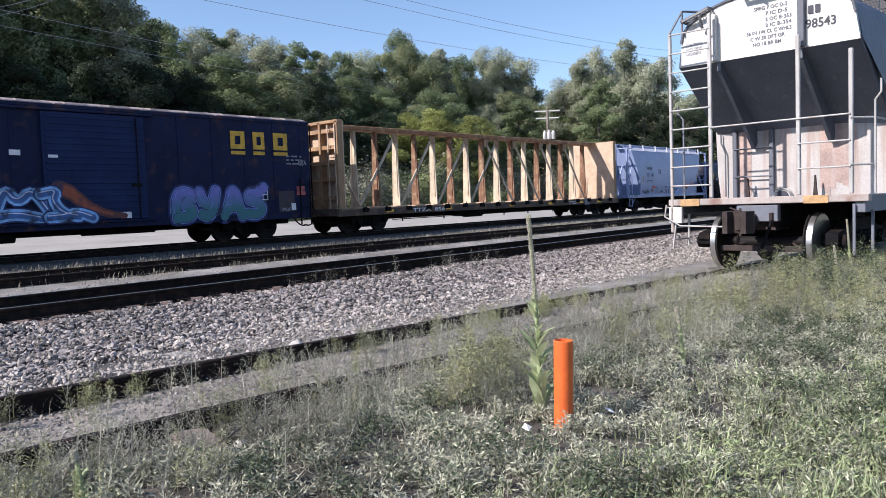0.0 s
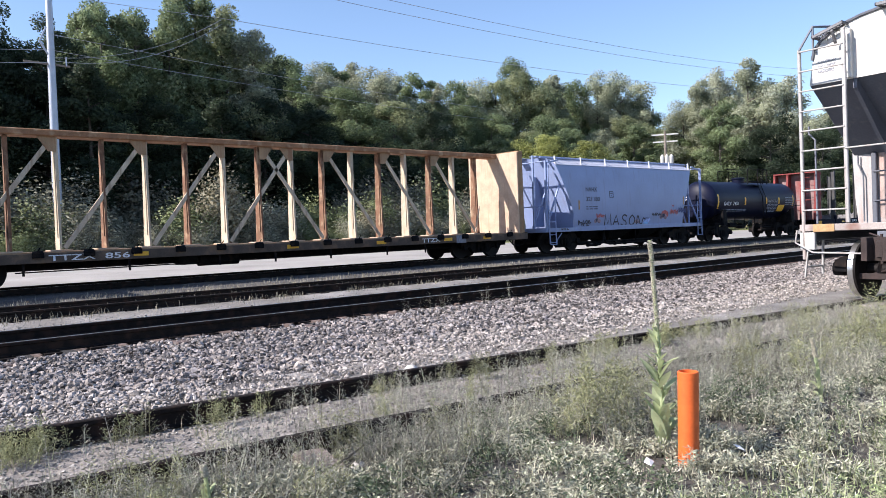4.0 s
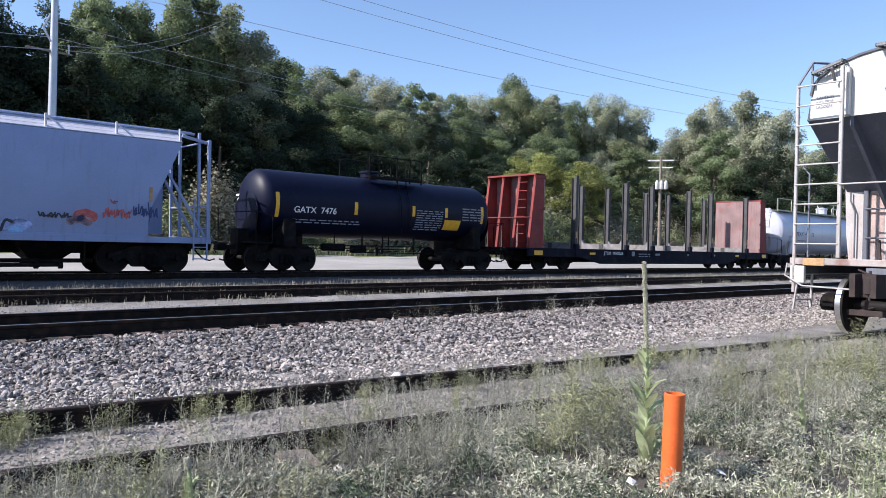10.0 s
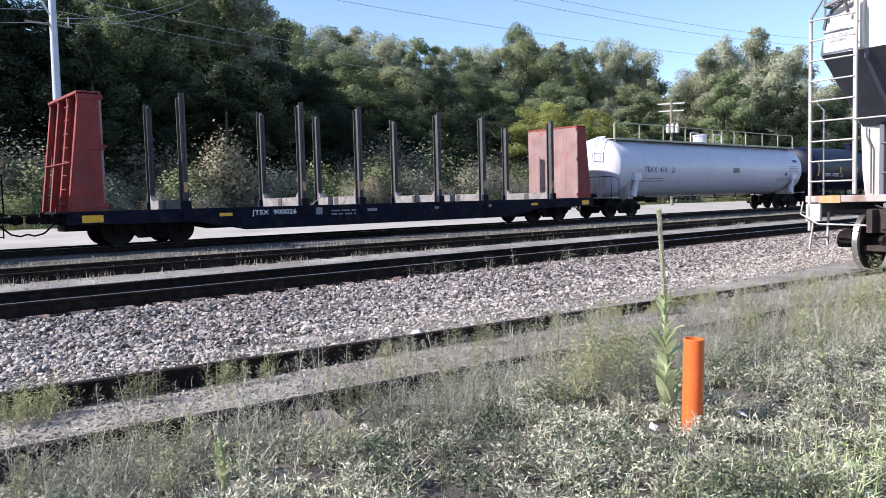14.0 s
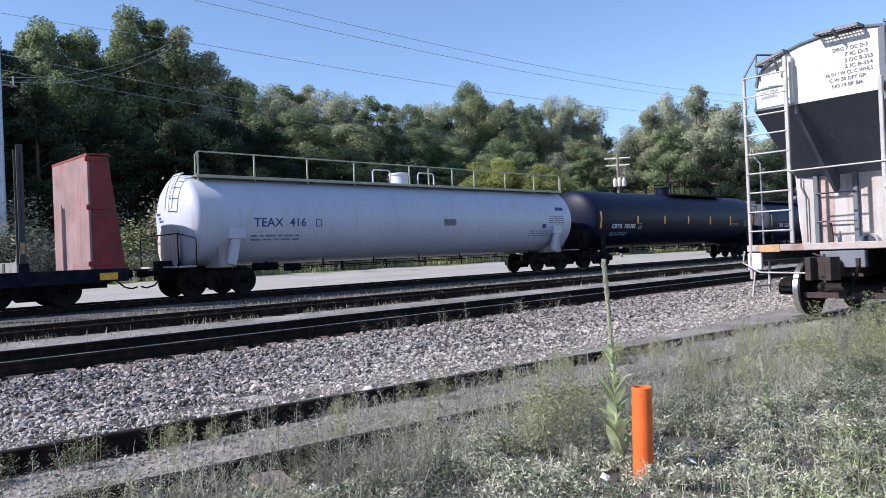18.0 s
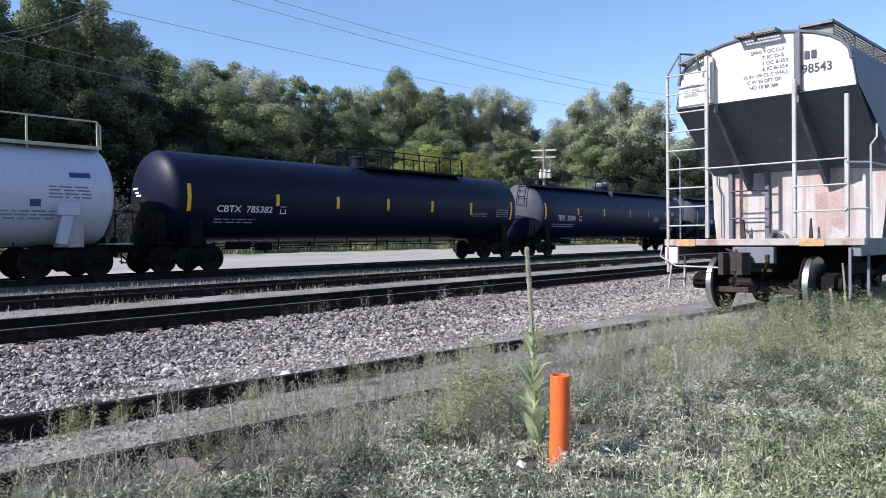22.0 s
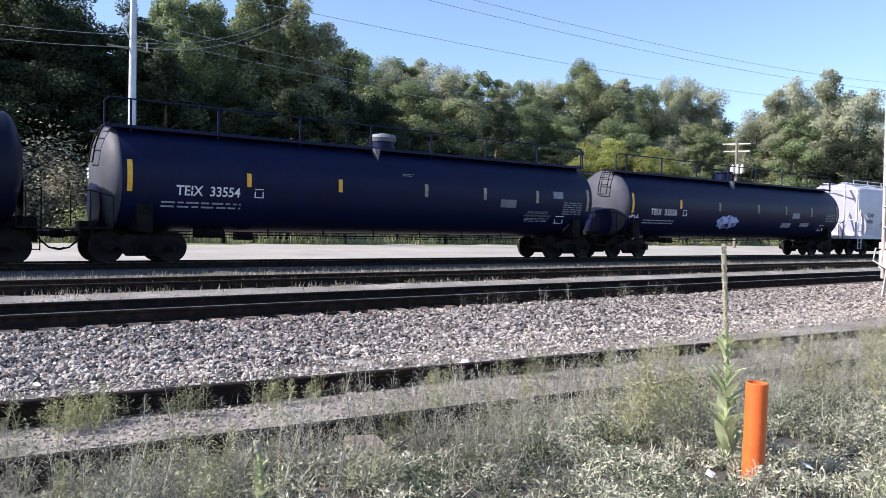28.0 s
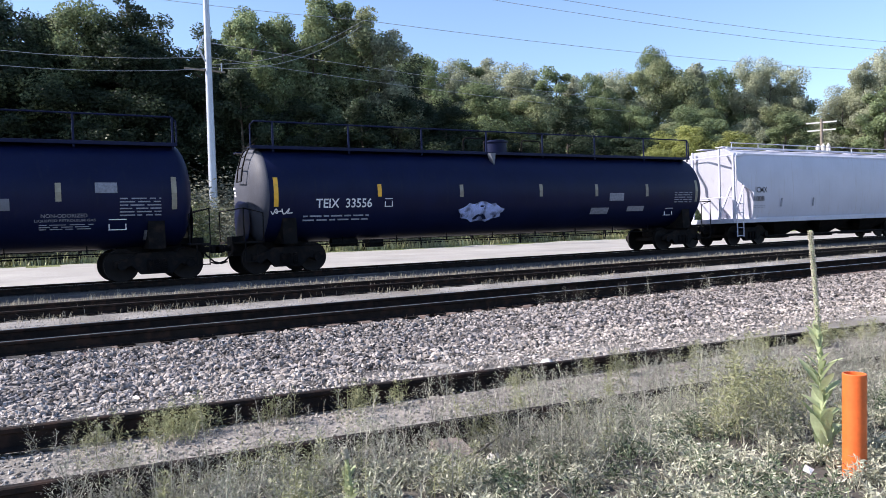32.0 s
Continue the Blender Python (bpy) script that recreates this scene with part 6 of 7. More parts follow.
    for yy in (0.79, -0.36):
        part("fin", Shape().prism([(yy - 0.035, 1.16), (yy + 0.035, 1.16), (yy + 0.008, 1.52), (yy - 0.008, 1.52)], 1.45, 1.49), RUSTY_STEEL, c, "rusty upright fin")
    # steps below the sill
    st = part("step", Shape().box(-0.01, 0.06, 1.30, 1.54, 0.78, 1.06), HOP_WHITE, c, "white corner step plate")
    part("step_bar", Shape().beam((0.02, 1.42, 0.8), (-0.02, 1.46, 0.34), 0.035, 0.025).beam((0.5, 1.42, 1.0), (0.5, 1.44, 0.36), 0.035, 0.035).rod((-0.02, 1.46, 0.50), (0.5, 1.44, 0.50), 0.016), HOP_DULL, st)
    part("step", Shape().box(0.0, 0.03, -1.42, -1.38, 0.3, 1.05).box(0.3, 0.33, -1.58, -1.54, 0.35, 0.95), HOP_GREY, c)
    cut = part("cut_lever", Shape().tube([(-0.05, 1.56, 1.10), (-0.08, 1.58, 0.9), (-0.07, 1.3, 0.74), (-0.1, 0.35, 0.72)], 0.014), HOP_DULL, c, "bent uncoupling rod")
    # roof running boards
    grating("running_board", 0.0, 0.40, -0.36, 0.30, 4.45, c, "steel grating platform on the roof end")
    corner = grating("running_board", 0.0, 0.62, 0.0, 0.52, 0.0, c, "steel grating platform on the roof corner")
    corner.matrix_basis = pose(0.05, 0.80, 4.33, -16, 0, 0)
    rb = grating("running_board", 0.22, 5.5, -1.12, -0.62, 4.46, c, "long steel grating walkway along the roof")
    for k in range(6):
        part("bracket", Shape().box(0.3 + k * 1.0, 0.34 + k * 1.0, -1.1, -0.66, 4.1, 4.46), GRATE, rb)
    part("bracket", Shape().beam((0.15, 0.0, 4.35), (-0.05, 0.0, 4.45), 0.04, 0.04), GRATE, c)
    part("bracket", Shape().beam((0.15, 0.95, 4.0), (0.02, 0.95, 4.22), 0.04, 0.04), GRATE, c)
    for k in range(4):
        part("hatch", Shape().box(1.2 + k * 3.4, 3.9 + k * 3.4, -0.35, 0.35, 4.40, 4.52, 0.03), HOP_GREY, c, "long roof hatch cover")
    # underframe
    part("centre_sill", Shape().box(0.1, L - 0.1, -0.3, 0.3, 0.70, 1.08), DARK_STEEL, c)
    head = Shape().prism([(-0.36, -0.10), (-0.30, 0.24), (-0.44, 0.34), (-0.62, 0.30), (-0.66, 0.20), (-0.52, 0.17), (-0.50, 0.06), (-0.66, 0.0), (-0.68, -0.10), (-0.52, -0.15)], 0.64, 0.98, "z")
    cp = part("coupler", Shape().box(-0.36, 0.1, 0.0, 0.18, 0.72, 0.92, 0.03), RUSTY_STEEL, c, "rusty knuckle coupler")
    part("coupler_head", head, RUSTY_STEEL, cp)
    part("knuckle", Shape().lathe([(0.68, 0.05), (0.70, 0.075), (0.92, 0.075), (0.94, 0.05)], 12, "z", (-0.60, 0.02, 0)).rod((-0.60, 0.02, 0.6), (-0.60, 0.02, 1.03), 0.022), RUSTY_STEEL, cp, smooth=40)
    part("lock_lifter", Shape().beam((-0.46, 0.1, 0.64), (-0.40, 0.16, 0.46), 0.05, 0.03).rod((-0.45, 0.1, 0.98), (-0.2, 0.36, 1.03), 0.013), RUSTY_STEEL, cp)
    part("angle_cock", Shape().rod((-0.02, -0.22, 0.86), (0.5, -0.22, 0.88), 0.025).rod((-0.03, -0.22, 0.80), (-0.03, -0.22, 0.94), 0.035), RUSTY_STEEL, c)
    part("brake_beam", Shape().beam((0.15, -0.75, 0.36), (0.15, 0.75, 0.36), 0.06, 0.09).rod((0.15, -0.6, 0.36), (0.6, -0.2, 0.5), 0.02).rod((0.15, 0.6, 0.36), (0.6, 0.2, 0.5), 0.02), RUSTY_STEEL, c)
    part("draft_pocket", Shape().prism([(0.1, 0.66), (0.1, 1.06), (0.9, 1.06), (0.7, 0.66)], -0.24, 0.26, "y"), RUSTY_STEEL, c)
    part("striker", Shape().box(-0.02, 0.1, -0.32, 0.34, 0.80, 1.06), HOP_GREY, c)
    part("air_hose", Shape().tube([(0.0, -0.22, 0.85), (-0.15, -0.24, 0.70), (-0.28, -0.2, 0.48), (-0.36, -0.16, 0.30)], 0.028), DARK_STEEL, c, "hanging air hose")
    for tx in (1.35, L - 1.9):
        t = truck(c, tx, 0.0, 0.0, False)
        for turn in (0, 180):
            part("tread", TREAD_RING, None, t, "bright worn wheel tread", at=pose(-0.89, 0, WHEEL_R, 0, 0, turn))
    for k in range(3):
        a = 3.2 + k * 3.4
        h = Shape().add([(a, -1.3, 1.1), (a + 3.2, -1.3, 1.1), (a + 3.2, 1.3, 1.1), (a, 1.3, 1.1), (a + 1.2, -0.4, 0.35), (a + 2.0, -0.4, 0.35), (a + 2.0, 0.4, 0.35), (a + 1.2, 0.4, 0.35)], [(0, 1, 5, 4), (1, 2, 6, 5), (2, 3, 7, 6), (3, 0, 4, 7), (4, 5, 6, 7)])
        part("outlet_hopper", h, DARK_STEEL, c)

    # stencils on the end
    def on_end(u, w):
        return (0.212, -u, w)
    rows = ("SPRG 7 OC D-5", "7 IC D-5", "2 OC B-353", "2 IC B-354", "36 IN 1W CL C WHLS", "C W 50 DFT GR", "NO 18 BR BM")
    spans = ((-0.12, 0.40), (0.06, 0.40), (0.06, 0.46), (0.06, 0.46), (-0.24, 0.46), (-0.18, 0.36), (-0.14, 0.30))
    for k, (text, (a, b)) in enumerate(zip(rows, spans)):
        z = 4.14 - k * 0.092
        words(text, a, b, z, z + 0.058, c, SLATE, None, "stencil", "black stencilled data", on_end)
    for k, (text, a, b) in enumerate((("CAUTION", -1.28, -1.0), ("NO SIDE", -1.28, -1.0), ("LADDERS", -1.28, -1.02))):
        z = 3.78 - k * 0.075
        words(text, a, b, z, z + 0.05, c, FAINT, None, "stencil", "faded stencilled warning", on_end)
    words("98543", 0.67, 1.10, 3.72, 3.86, c, INK, None, "stencil", "black stencilled number", on_end)
    part("company_mark", Shape().box(0.204, 0.213, -0.78, -0.71, 3.94, 4.06, 0.001).box(0.204, 0.213, -0.88, -0.81, 3.94, 4.06, 0.001), INK, c, "two black bars of a company mark")
    words("98543", 1.95, 4.6, 2.62, 2.98, c, INK, skin, "stencil", "large dark number on the side")
    for k in (2.2, 2.75):
        patch(k, k + 0.35, 3.12, 3.46, c, INK, lambda z: skin(z) - 0.002, "company_mark", "dark bar of a company mark on the side")
    # rust that has run down the lower wall
    for y0, y1, z0 in ((0.80, 1.03, 1.16), (-0.62, -0.37, 1.16), (-0.95, -0.62, 1.24)):
        run, rng, cols = Shape(), random.Random(int(y0 * 100)), 3
        for k in range(cols):
            u0, u1 = y0 + (y1 - y0) * k / cols, y0 + (y1 - y0) * (k + 1) / cols
            z = z0 + rng.uniform(0.0, 0.12)
            run.add([(1.656, u0, z), (1.656, u1, z + 0.03), (1.656, u1, 2.40), (1.656, u0, 2.40)], [(0, 1, 2, 3)])
        part("rust_run", run, HOP_RUN, wall, "brown rust runs down the wall")


parked_hopper()

# ---- marker post, poles, wires, fence ----
post = thing("marker_post", "orange plastic pipe marker post standing in the grass", "marker post", m=pose(4.01, 2.42, -0.36, 1.0, 0.8, 0))
wall = Shape()
n, r0, r1, h = 28, 0.061, 0.053, 0.593
for z, r in ((0, r0), (h * 0.5, r0), (h - 0.004, r0), (h, r0 - 0.004), (h, r1), (h - 0.3, r1)):
    wall.v += [(r * math.cos(2 * math.pi * i / n), r * math.sin(2 * math.pi * i / n), z) for i in range(n)]
for k in range(5):
    wall.f += [(k * n + i, k * n + (i + 1) % n, (k + 1) * n + (i + 1) % n, (k + 1) * n + i) for i in range(n)]
part("pipe", wall, ORANGE, post, "orange plastic pipe, open at the top", 40)
part("soil_fill", Shape().lathe([(h - 0.06, r1 - 0.002), (h - 0.035, r1 * 0.6), (h - 0.05, 0.01)], 14, "z"), STRAW, post, "dry leaves stuck in the pipe")


def utility_pole():
    p = thing("utility_pole", "tall galvanised steel utility pole with a crossarm", "utility pole", m=pose(12.55, 51.2, 0.2))
    part("mast", Shape().rod((0, 0, 0), (0.1, 0, 21.0), 0.30, 16, 0.17), POLE_STEEL, p, "tapered grey steel mast", 40)
    part("crossarm", Shape().beam((-1.5, 0, 12.4), (1.1, -0.1, 12.3), 0.1, 0.12), POLE_WOOD, p)
    part("brace", Shape().beam((-0.2, -0.2, 14.6), (-0.6, -0.2, 13.7), 0.1, 0.1).beam((-0.6, -0.2, 13.7), (-0.15, -0.2, 12.9), 0.1, 0.1), POLE_STEEL, p)
    part("insulator", Shape().rod((0.9, -0.1, 12.3), (0.9, -0.1, 12.9), 0.05), POLE_STEEL, p)
    q = thing("utility_pole", "wooden utility pole with crossarms and pale transformers", "utility pole", m=pose(64.8, 41.2, 0.0))
    part("mast", Shape().rod((0, 0, 0), (0, 0, 10.2), 0.17, 12, 0.12), POLE_WOOD, q, smooth=40)
    for z, w in ((9.9, 1.25), (9.2, 1.15)):
        part("crossarm", Shape().beam((-w * 0.55, w * 0.84, z), (w * 0.55, -w * 0.84, z), 0.1, 0.12), HOP_WHITE, q)
    for k in range(3):
        a = (k - 1) * 0.42
        part("transformer", Shape().lathe([(7.05, 0.15), (7.1, 0.19), (7.75, 0.19), (7.8, 0.12), (7.95, 0.04)], 12, "z", (a * 0.55 - 0.2, -a * 0.84 - 0.25, 0)), HOP_WHITE, q, "pale transformer can", 40)


utility_pole()


def spot(az, el, d):
    """A place seen in a direction from the camera's spot, d metres off in plan."""
    a = radians(az)
    return Vector((d * math.sin(a), d * math.cos(a), 1.09 + d * math.tan(radians(el))))


def wires():
    for k, (p, q, sag) in enumerate((
            (spot(25.1, 15.9, 58), spot(67, 8.45, 130), 1.0), (spot(-8, 21.5, 46), spot(67, 9.6, 130), 2.0), (spot(-8, 22.5, 44), spot(67, 10.1, 130), 2.1),
            (spot(13.6, 12.7, 52.6), spot(25.1, 15.8, 58), 0.9), (spot(13.9, 12.5, 52.6), spot(25.1, 15.5, 58), 1.1), (spot(-10, 17.5, 50), spot(25.1, 15.9, 58), 0.4),
            (spot(13.8, 14.2, 52.4), spot(45, 9.2, 85), 0.3), (spot(13.8, 13.2, 52.4), spot(45, 8.4, 85), 0.3), (spot(-6, 13.2, 49), spot(13.7, 13.2, 52.4), 0.5), (spot(-6, 12.2, 49), spot(13.7, 12.4, 52.4), 0.5))):
        s, pts = Shape(), []
        for i in range(13):
            u = i / 12
            pts.append(p.lerp(q, u) - Vector((0, 0, sag * 4 * u * (1 - u))))
        s.tube(pts, 0.02 if k < 3 else 0.016, 5)
        tagged(new("power_line", s.mesh("power_line", WIRE)), "thin overhead power line", "power line", "overhead lines")


wires()


def fence():
    f = thing("fence", "low dark pipe fence along the gravel yard", "fence", m=pose(0, 46, 0))
    post_mesh = Shape().box(-0.09, 0.09, -0.09, 0.09, -0.1, 0.86).mesh("post", DARK_STEEL)
    xs = [-9.0 + 4.3 * i for i in range(24)]
    for x in xs:
        part("post", post_mesh, None, f, at=(x, 0, lie(x, 46)))
    for a, b in zip(xs, xs[1:]):
        for z in (0.36, 0.72):
            part("rail", Shape().beam((a, -0.05, lie(a, 46) + z), (b, -0.05, lie(b, 46) + z), 0.06, 0.09), DARK_STEEL, f)


fence()


# ---- trees ----
def leaf_quads(centres, normals_up, size, rng, flat=0.4):
    """Leaf cards at the centres, tilted at random."""
    n = len(centres)
    a = rng.normal(size=(n, 3))
    a[:, 2] *= flat
    a /= np.linalg.norm(a, axis=1)[:, None]
    b = np.cross(a, rng.normal(size=(n, 3)))
    b /= np.linalg.norm(b, axis=1)[:, None]
    s = (size * rng.uniform(0.6, 1.4, n))[:, None]
    a, b = a * s, b * s * 0.62
    v = np.stack([centres - a, centres + b * 0.9 - a * 0.15, centres + a, centres - b * 0.9 - a * 0.15], 1)
    if normals_up is not None:
        face = np.cross(v[:, 2] - v[:, 0], v[:, 3] - v[:, 1])
        back = (face * normals_up).sum(1) < 0
        v[back] = v[back][:, ::-1]
    return v.reshape(-1, 3), np.arange(n * 4).reshape(-1, 4)


def soft_crown(name, centres, out, size, material, rng, own=0.45):
    """Leaves whose shading follows the roundness of their clump as well as their own tilt."""
    v, f = leaf_quads(centres, out, size, rng)
    me = soup(name, v, f, material, 4)
    q = v.reshape(-1, 4, 3)
    face = np.cross(q[:, 2] - q[:, 0], q[:, 3] - q[:, 1])
    face /= np.linalg.norm(face, axis=1)[:, None]
    n = out / (np.linalg.norm(out, axis=1)[:, None] + 1e-6) * (1 - own) + face * own
    n /= np.linalg.norm(n, axis=1)[:, None]
    me.normals_split_custom_set_from_vertices(np.repeat(n, 4, 0).tolist())
    return me


def tree_meshes(seed, h, r, material, kind):
    """A trunk with limbs and a crown of leaf clumps for a tree h high with a crown r wide."""
    rng = np.random.default_rng(seed)
    wood = Shape()
    lean = rng.normal(0, 0.03, 2) * h
    top = Vector((lean[0], lean[1], h * 0.86))
    wood.rod((0, 0, -0.5), (lean[0] * 0.5, lean[1] * 0.5, h * 0.45), h * 0.018, 8, h * 0.012)
    wood.rod((lean[0] * 0.5, lean[1] * 0.5, h * 0.45), top, h * 0.012, 7, h * 0.003)
    clumps, weights = [], []
    lobes = 15 if kind == "broad" else 12
    for i in range(lobes):
        u = (i + rng.uniform(0, 0.8)) / lobes
        z = h * (0.20 + 0.76 * u)
        reach = r * (math.sin(math.pi * min(1, 0.25 + u * 0.72)) ** 0.7) * rng.uniform(0.45, 0.95) if kind == "broad" else r * (1.05 - u * 0.75) * rng.uniform(0.4, 0.9)
        ang = i * 2.4 + rng.uniform(-0.5, 0.5)
        tip = Vector((reach * math.cos(ang) + lean[0] * u, reach * math.sin(ang) + lean[1] * u, z))
        wood.rod((lean[0] * u * 0.6, lean[1] * u * 0.6, z - reach * 0.45), tip, h * 0.006, 5, h * 0.002)
        for k in range(5):
            clumps.append(np.array(tip) * 1.0 + rng.normal(0, 0.30 * r * 0.55, 3))
            weights.append(rng.uniform(0.5, 1.2))
    clumps.append(np.array(top) + (0, 0, h * 0.06))
    weights.append(0.8)
    pts, outs = [], []
    for cpt, w in zip(clumps, weights):
        m = int(560 * w)
        d = rng.normal(size=(m, 3))
        d /= np.linalg.norm(d, axis=1)[:, None]
        pts.append(cpt + d * (rng.random((m, 1)) ** 0.5) * r * 0.27 * w * np.array([1, 1, 0.75]))
        outs.append(d + 0.35 * (cpt - np.array([0, 0, h * 0.5])) / r)
    pts = np.concatenate(pts)
    crown = soft_crown("crown", pts, np.concatenate(outs), 0.112, material, rng, 0.6)
    return wood.mesh("trunk", BARK, 40), crown


def plant_woods():
    rng = random.Random(12)
    kinds = []
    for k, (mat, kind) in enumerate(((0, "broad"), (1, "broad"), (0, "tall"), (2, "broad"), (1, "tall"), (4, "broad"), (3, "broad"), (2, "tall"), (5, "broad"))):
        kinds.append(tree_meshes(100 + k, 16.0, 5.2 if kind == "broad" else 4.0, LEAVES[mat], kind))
    looks = ("shade-dark green", "mid green", "shade-dark green", "grey-green", "mid green", "olive green", "yellow-green", "grey-green", "pale silvery green")

    def tree(k, x, y, height, wide=1.0):
        t = thing("tree", "%s leafy tree on the wooded slope" % looks[k], "tree", "woodland trees", pose(x, y, lie(x, y) - 0.2, 0, 0, rng.uniform(0, 360)))
        s = height / 16.0
        for name, me in zip(("trunk", "crown"), kinds[k]):
            o = part(name, me, None, t)
            o.scale = (s * wide, s * wide, s)

    # skyline: bearing and top elevation as the place shows them
    SKY = [(-14, 16), (-6, 16.5), (2, 16.5), (8.3, 16.2), (10.9, 15.2), (13.4, 14.6), (16, 17.0), (18.7, 15.9), (20, 17.0), (22.9, 18.0), (25, 16.8), (27.4, 15.2), (28.6, 13.3), (32.3, 12.7), (34.4, 13.0), (36.5, 12.0),
           (39.1, 12.1), (41, 11.2), (43.4, 11.1), (46.8, 12.4), (48.7, 12.5), (50.4, 10.3), (52.2, 11.2), (54, 11.4), (55.6, 9.9), (57.5, 7.9), (59.5, 9.6), (62.4, 11.4), (64.6, 10.6), (66.2, 7.5), (70, 7.5), (76, 7), (84, 6)]
    azs, els = zip(*SKY)
    # the trees that make the skyline
    az = -13.0
    while az < 82:
        el = float(np.interp(az, azs, els))
        depth = 61 if az < 28.5 else 72 if az < 58 else 62
        y = depth + rng.uniform(-2, 3)
        d = y / math.cos(radians(az)) if az < 58 else 112 + rng.uniform(-4, 6)
        p = spot(az, el, d)
        base = lie(p.x, p.y)
        hh = p.z - base
        # darkest foliage at left paints in the shade of side-lit crowns
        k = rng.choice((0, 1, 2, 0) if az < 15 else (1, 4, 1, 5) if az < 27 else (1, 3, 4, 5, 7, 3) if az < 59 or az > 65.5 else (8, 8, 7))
        tree(k, p.x, p.y, hh * rng.uniform(0.95, 1.02), rng.uniform(0.75, 1.0) * (16 / max(10, hh)) ** 0.3)
        az += (2.0 if az < 28 else 1.5) * rng.uniform(0.8, 1.2)
    # lower trees in front and fill behind
    for rows, y0, k_set, f0, f1, step in ((0, 57.5, (1, 0, 4), 0.5, 0.85, 3.1), (1, 65.0, (5, 3, 1), 0.6, 0.86, 2.7), (2, 78.0, (5, 3, 1), 0.78, 0.92, 1.8)):
        az = -12.0
        while az < 80:
            el = float(np.interp(az, azs, els)) * rng.uniform(f0, f1)
            y = y0 + rng.uniform(-1.5, 2.5)
            d = min(y / math.cos(radians(az)), 100 + rows * 14)
            p = spot(az, el, d)
            hh = p.z - lie(p.x, p.y)
            if hh > 3 and p.y > 44:
                # low rows at left take the foliage with shade in its colour
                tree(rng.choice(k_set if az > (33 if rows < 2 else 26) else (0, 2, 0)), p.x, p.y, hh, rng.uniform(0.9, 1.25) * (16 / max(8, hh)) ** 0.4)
            elif hh > 3 and az > 55:
                tree(rng.choice(k_set), p.x, p.y, hh, rng.uniform(0.9, 1.2) * (16 / max(8, hh)) ** 0.4)
            az += step * rng.uniform(0.8, 1.2)
    # a sunlit yellow-green tree in front of the wood
    for a, e, d in ((49.0, 7.0, 84), (51.5, 6.4, 84), (46.6, 5.9, 82)):
        p = spot(a, e, d)
        tree(6, p.x, p.y, p.z - lie(p.x, p.y), 1.25)


plant_woods()


def plant_bushes():
    rng, r2 = random.Random(5), np.random.default_rng(6)
    protos = []
    for k in range(6):
        wood, pts, outs = Shape(), [], []
        for i in range(18):
            a, u = i * 2.4, r2.uniform(0.2, 1.0)
            tip = np.array([1.15 * math.cos(a) * u, 1.15 * math.sin(a) * u, r2.uniform(0.6, 2.3) * (1.15 - 0.35 * u)])
            wood.rod((0.1 * math.cos(a), 0.1 * math.sin(a), -0.1), tip, 0.03, 5, 0.01)
            m, w = 520, r2.uniform(0.22, 0.42)
            d = r2.normal(0, 1, (m, 3))
            p = tip + d * w * np.array([1, 1, 1.2]) - np.array([0, 0, 1]) * r2.uniform(0, 1, (m, 1)) * 0.9
            pts.append(p[p[:, 2] > 0.02])
            outs.append((d * 0.5 + (p - np.array([0, 0, 0.8])) * 0.7)[p[:, 2] > 0.02])
        protos.append((wood.mesh("stem", BARK), soft_crown("foliage", np.concatenate(pts), np.concatenate(outs), 0.050 + 0.006 * (k % 3), BUSH[k % 3], r2, 0.3)))
    # a low fringe behind the fence, then taller clumps with gaps
    for y0, y1, s0, s1, step0, step1 in ((47.2, 48.6, 0.45, 1.0, 0.8, 2.4), (49.0, 51.5, 0.9, 1.9, 1.2, 2.8), (52.0, 54.5, 1.4, 2.3, 2.2, 4.5)):
        x = -14.0
        while x < 88:
            k = rng.randrange(6)
            y = rng.uniform(y0, y1)
            s = rng.uniform(s0, s1)
            t = thing("bush", "%s leafy bush behind the yard fence" % ("grey-green", "soft green", "brownish green")[k % 3], "bush", "roadside bushes", pose(x, y, lie(x, y), 0, 0, rng.uniform(0, 360)))
            for name, me in zip(("stem", "foliage"), protos[k]):
                o = part(name, me, None, t)
                o.scale = (s * 1.15, s * 1.15, s * rng.uniform(0.8, 1.15))
            x += rng.uniform(step0, step1)


plant_bushes()


# ---- grass and weeds ----
def blades(name, label, pts, heights, widths, material, seed, lean=0.5):
    """Single curved blades, joined."""
    rng = np.random.default_rng(seed)
    n = len(pts)
    a = rng.uniform(0, 2 * np.pi, n)
    side = np.stack([-np.sin(a), np.cos(a), np.zeros(n)], 1) * widths[:, None] / 2
    out = np.stack([np.cos(a), np.sin(a), np.zeros(n)], 1) * (heights * rng.uniform(0.1, lean * 1.6, n))[:, None]
    up = np.array([0, 0, 1.0]) * heights[:, None]
    mid, tip = pts + out * 0.35 + up * 0.6, pts + out + up * rng.uniform(0.75, 1.0, (n, 1))
    v = np.stack([pts - side, pts + side, mid + side * 0.85, mid - side * 0.85, tip + side * 0.1, tip - side * 0.1], 1).reshape(-1, 3)
    k = np.arange(n)[:, None] * 6
    f = np.concatenate([k + np.array([0, 1, 2, 3]), k + np.array([3, 2, 4, 5])])
    return tagged(new(name, soup(name, v, f, material, 4)), label, "grass", kind="stuff")


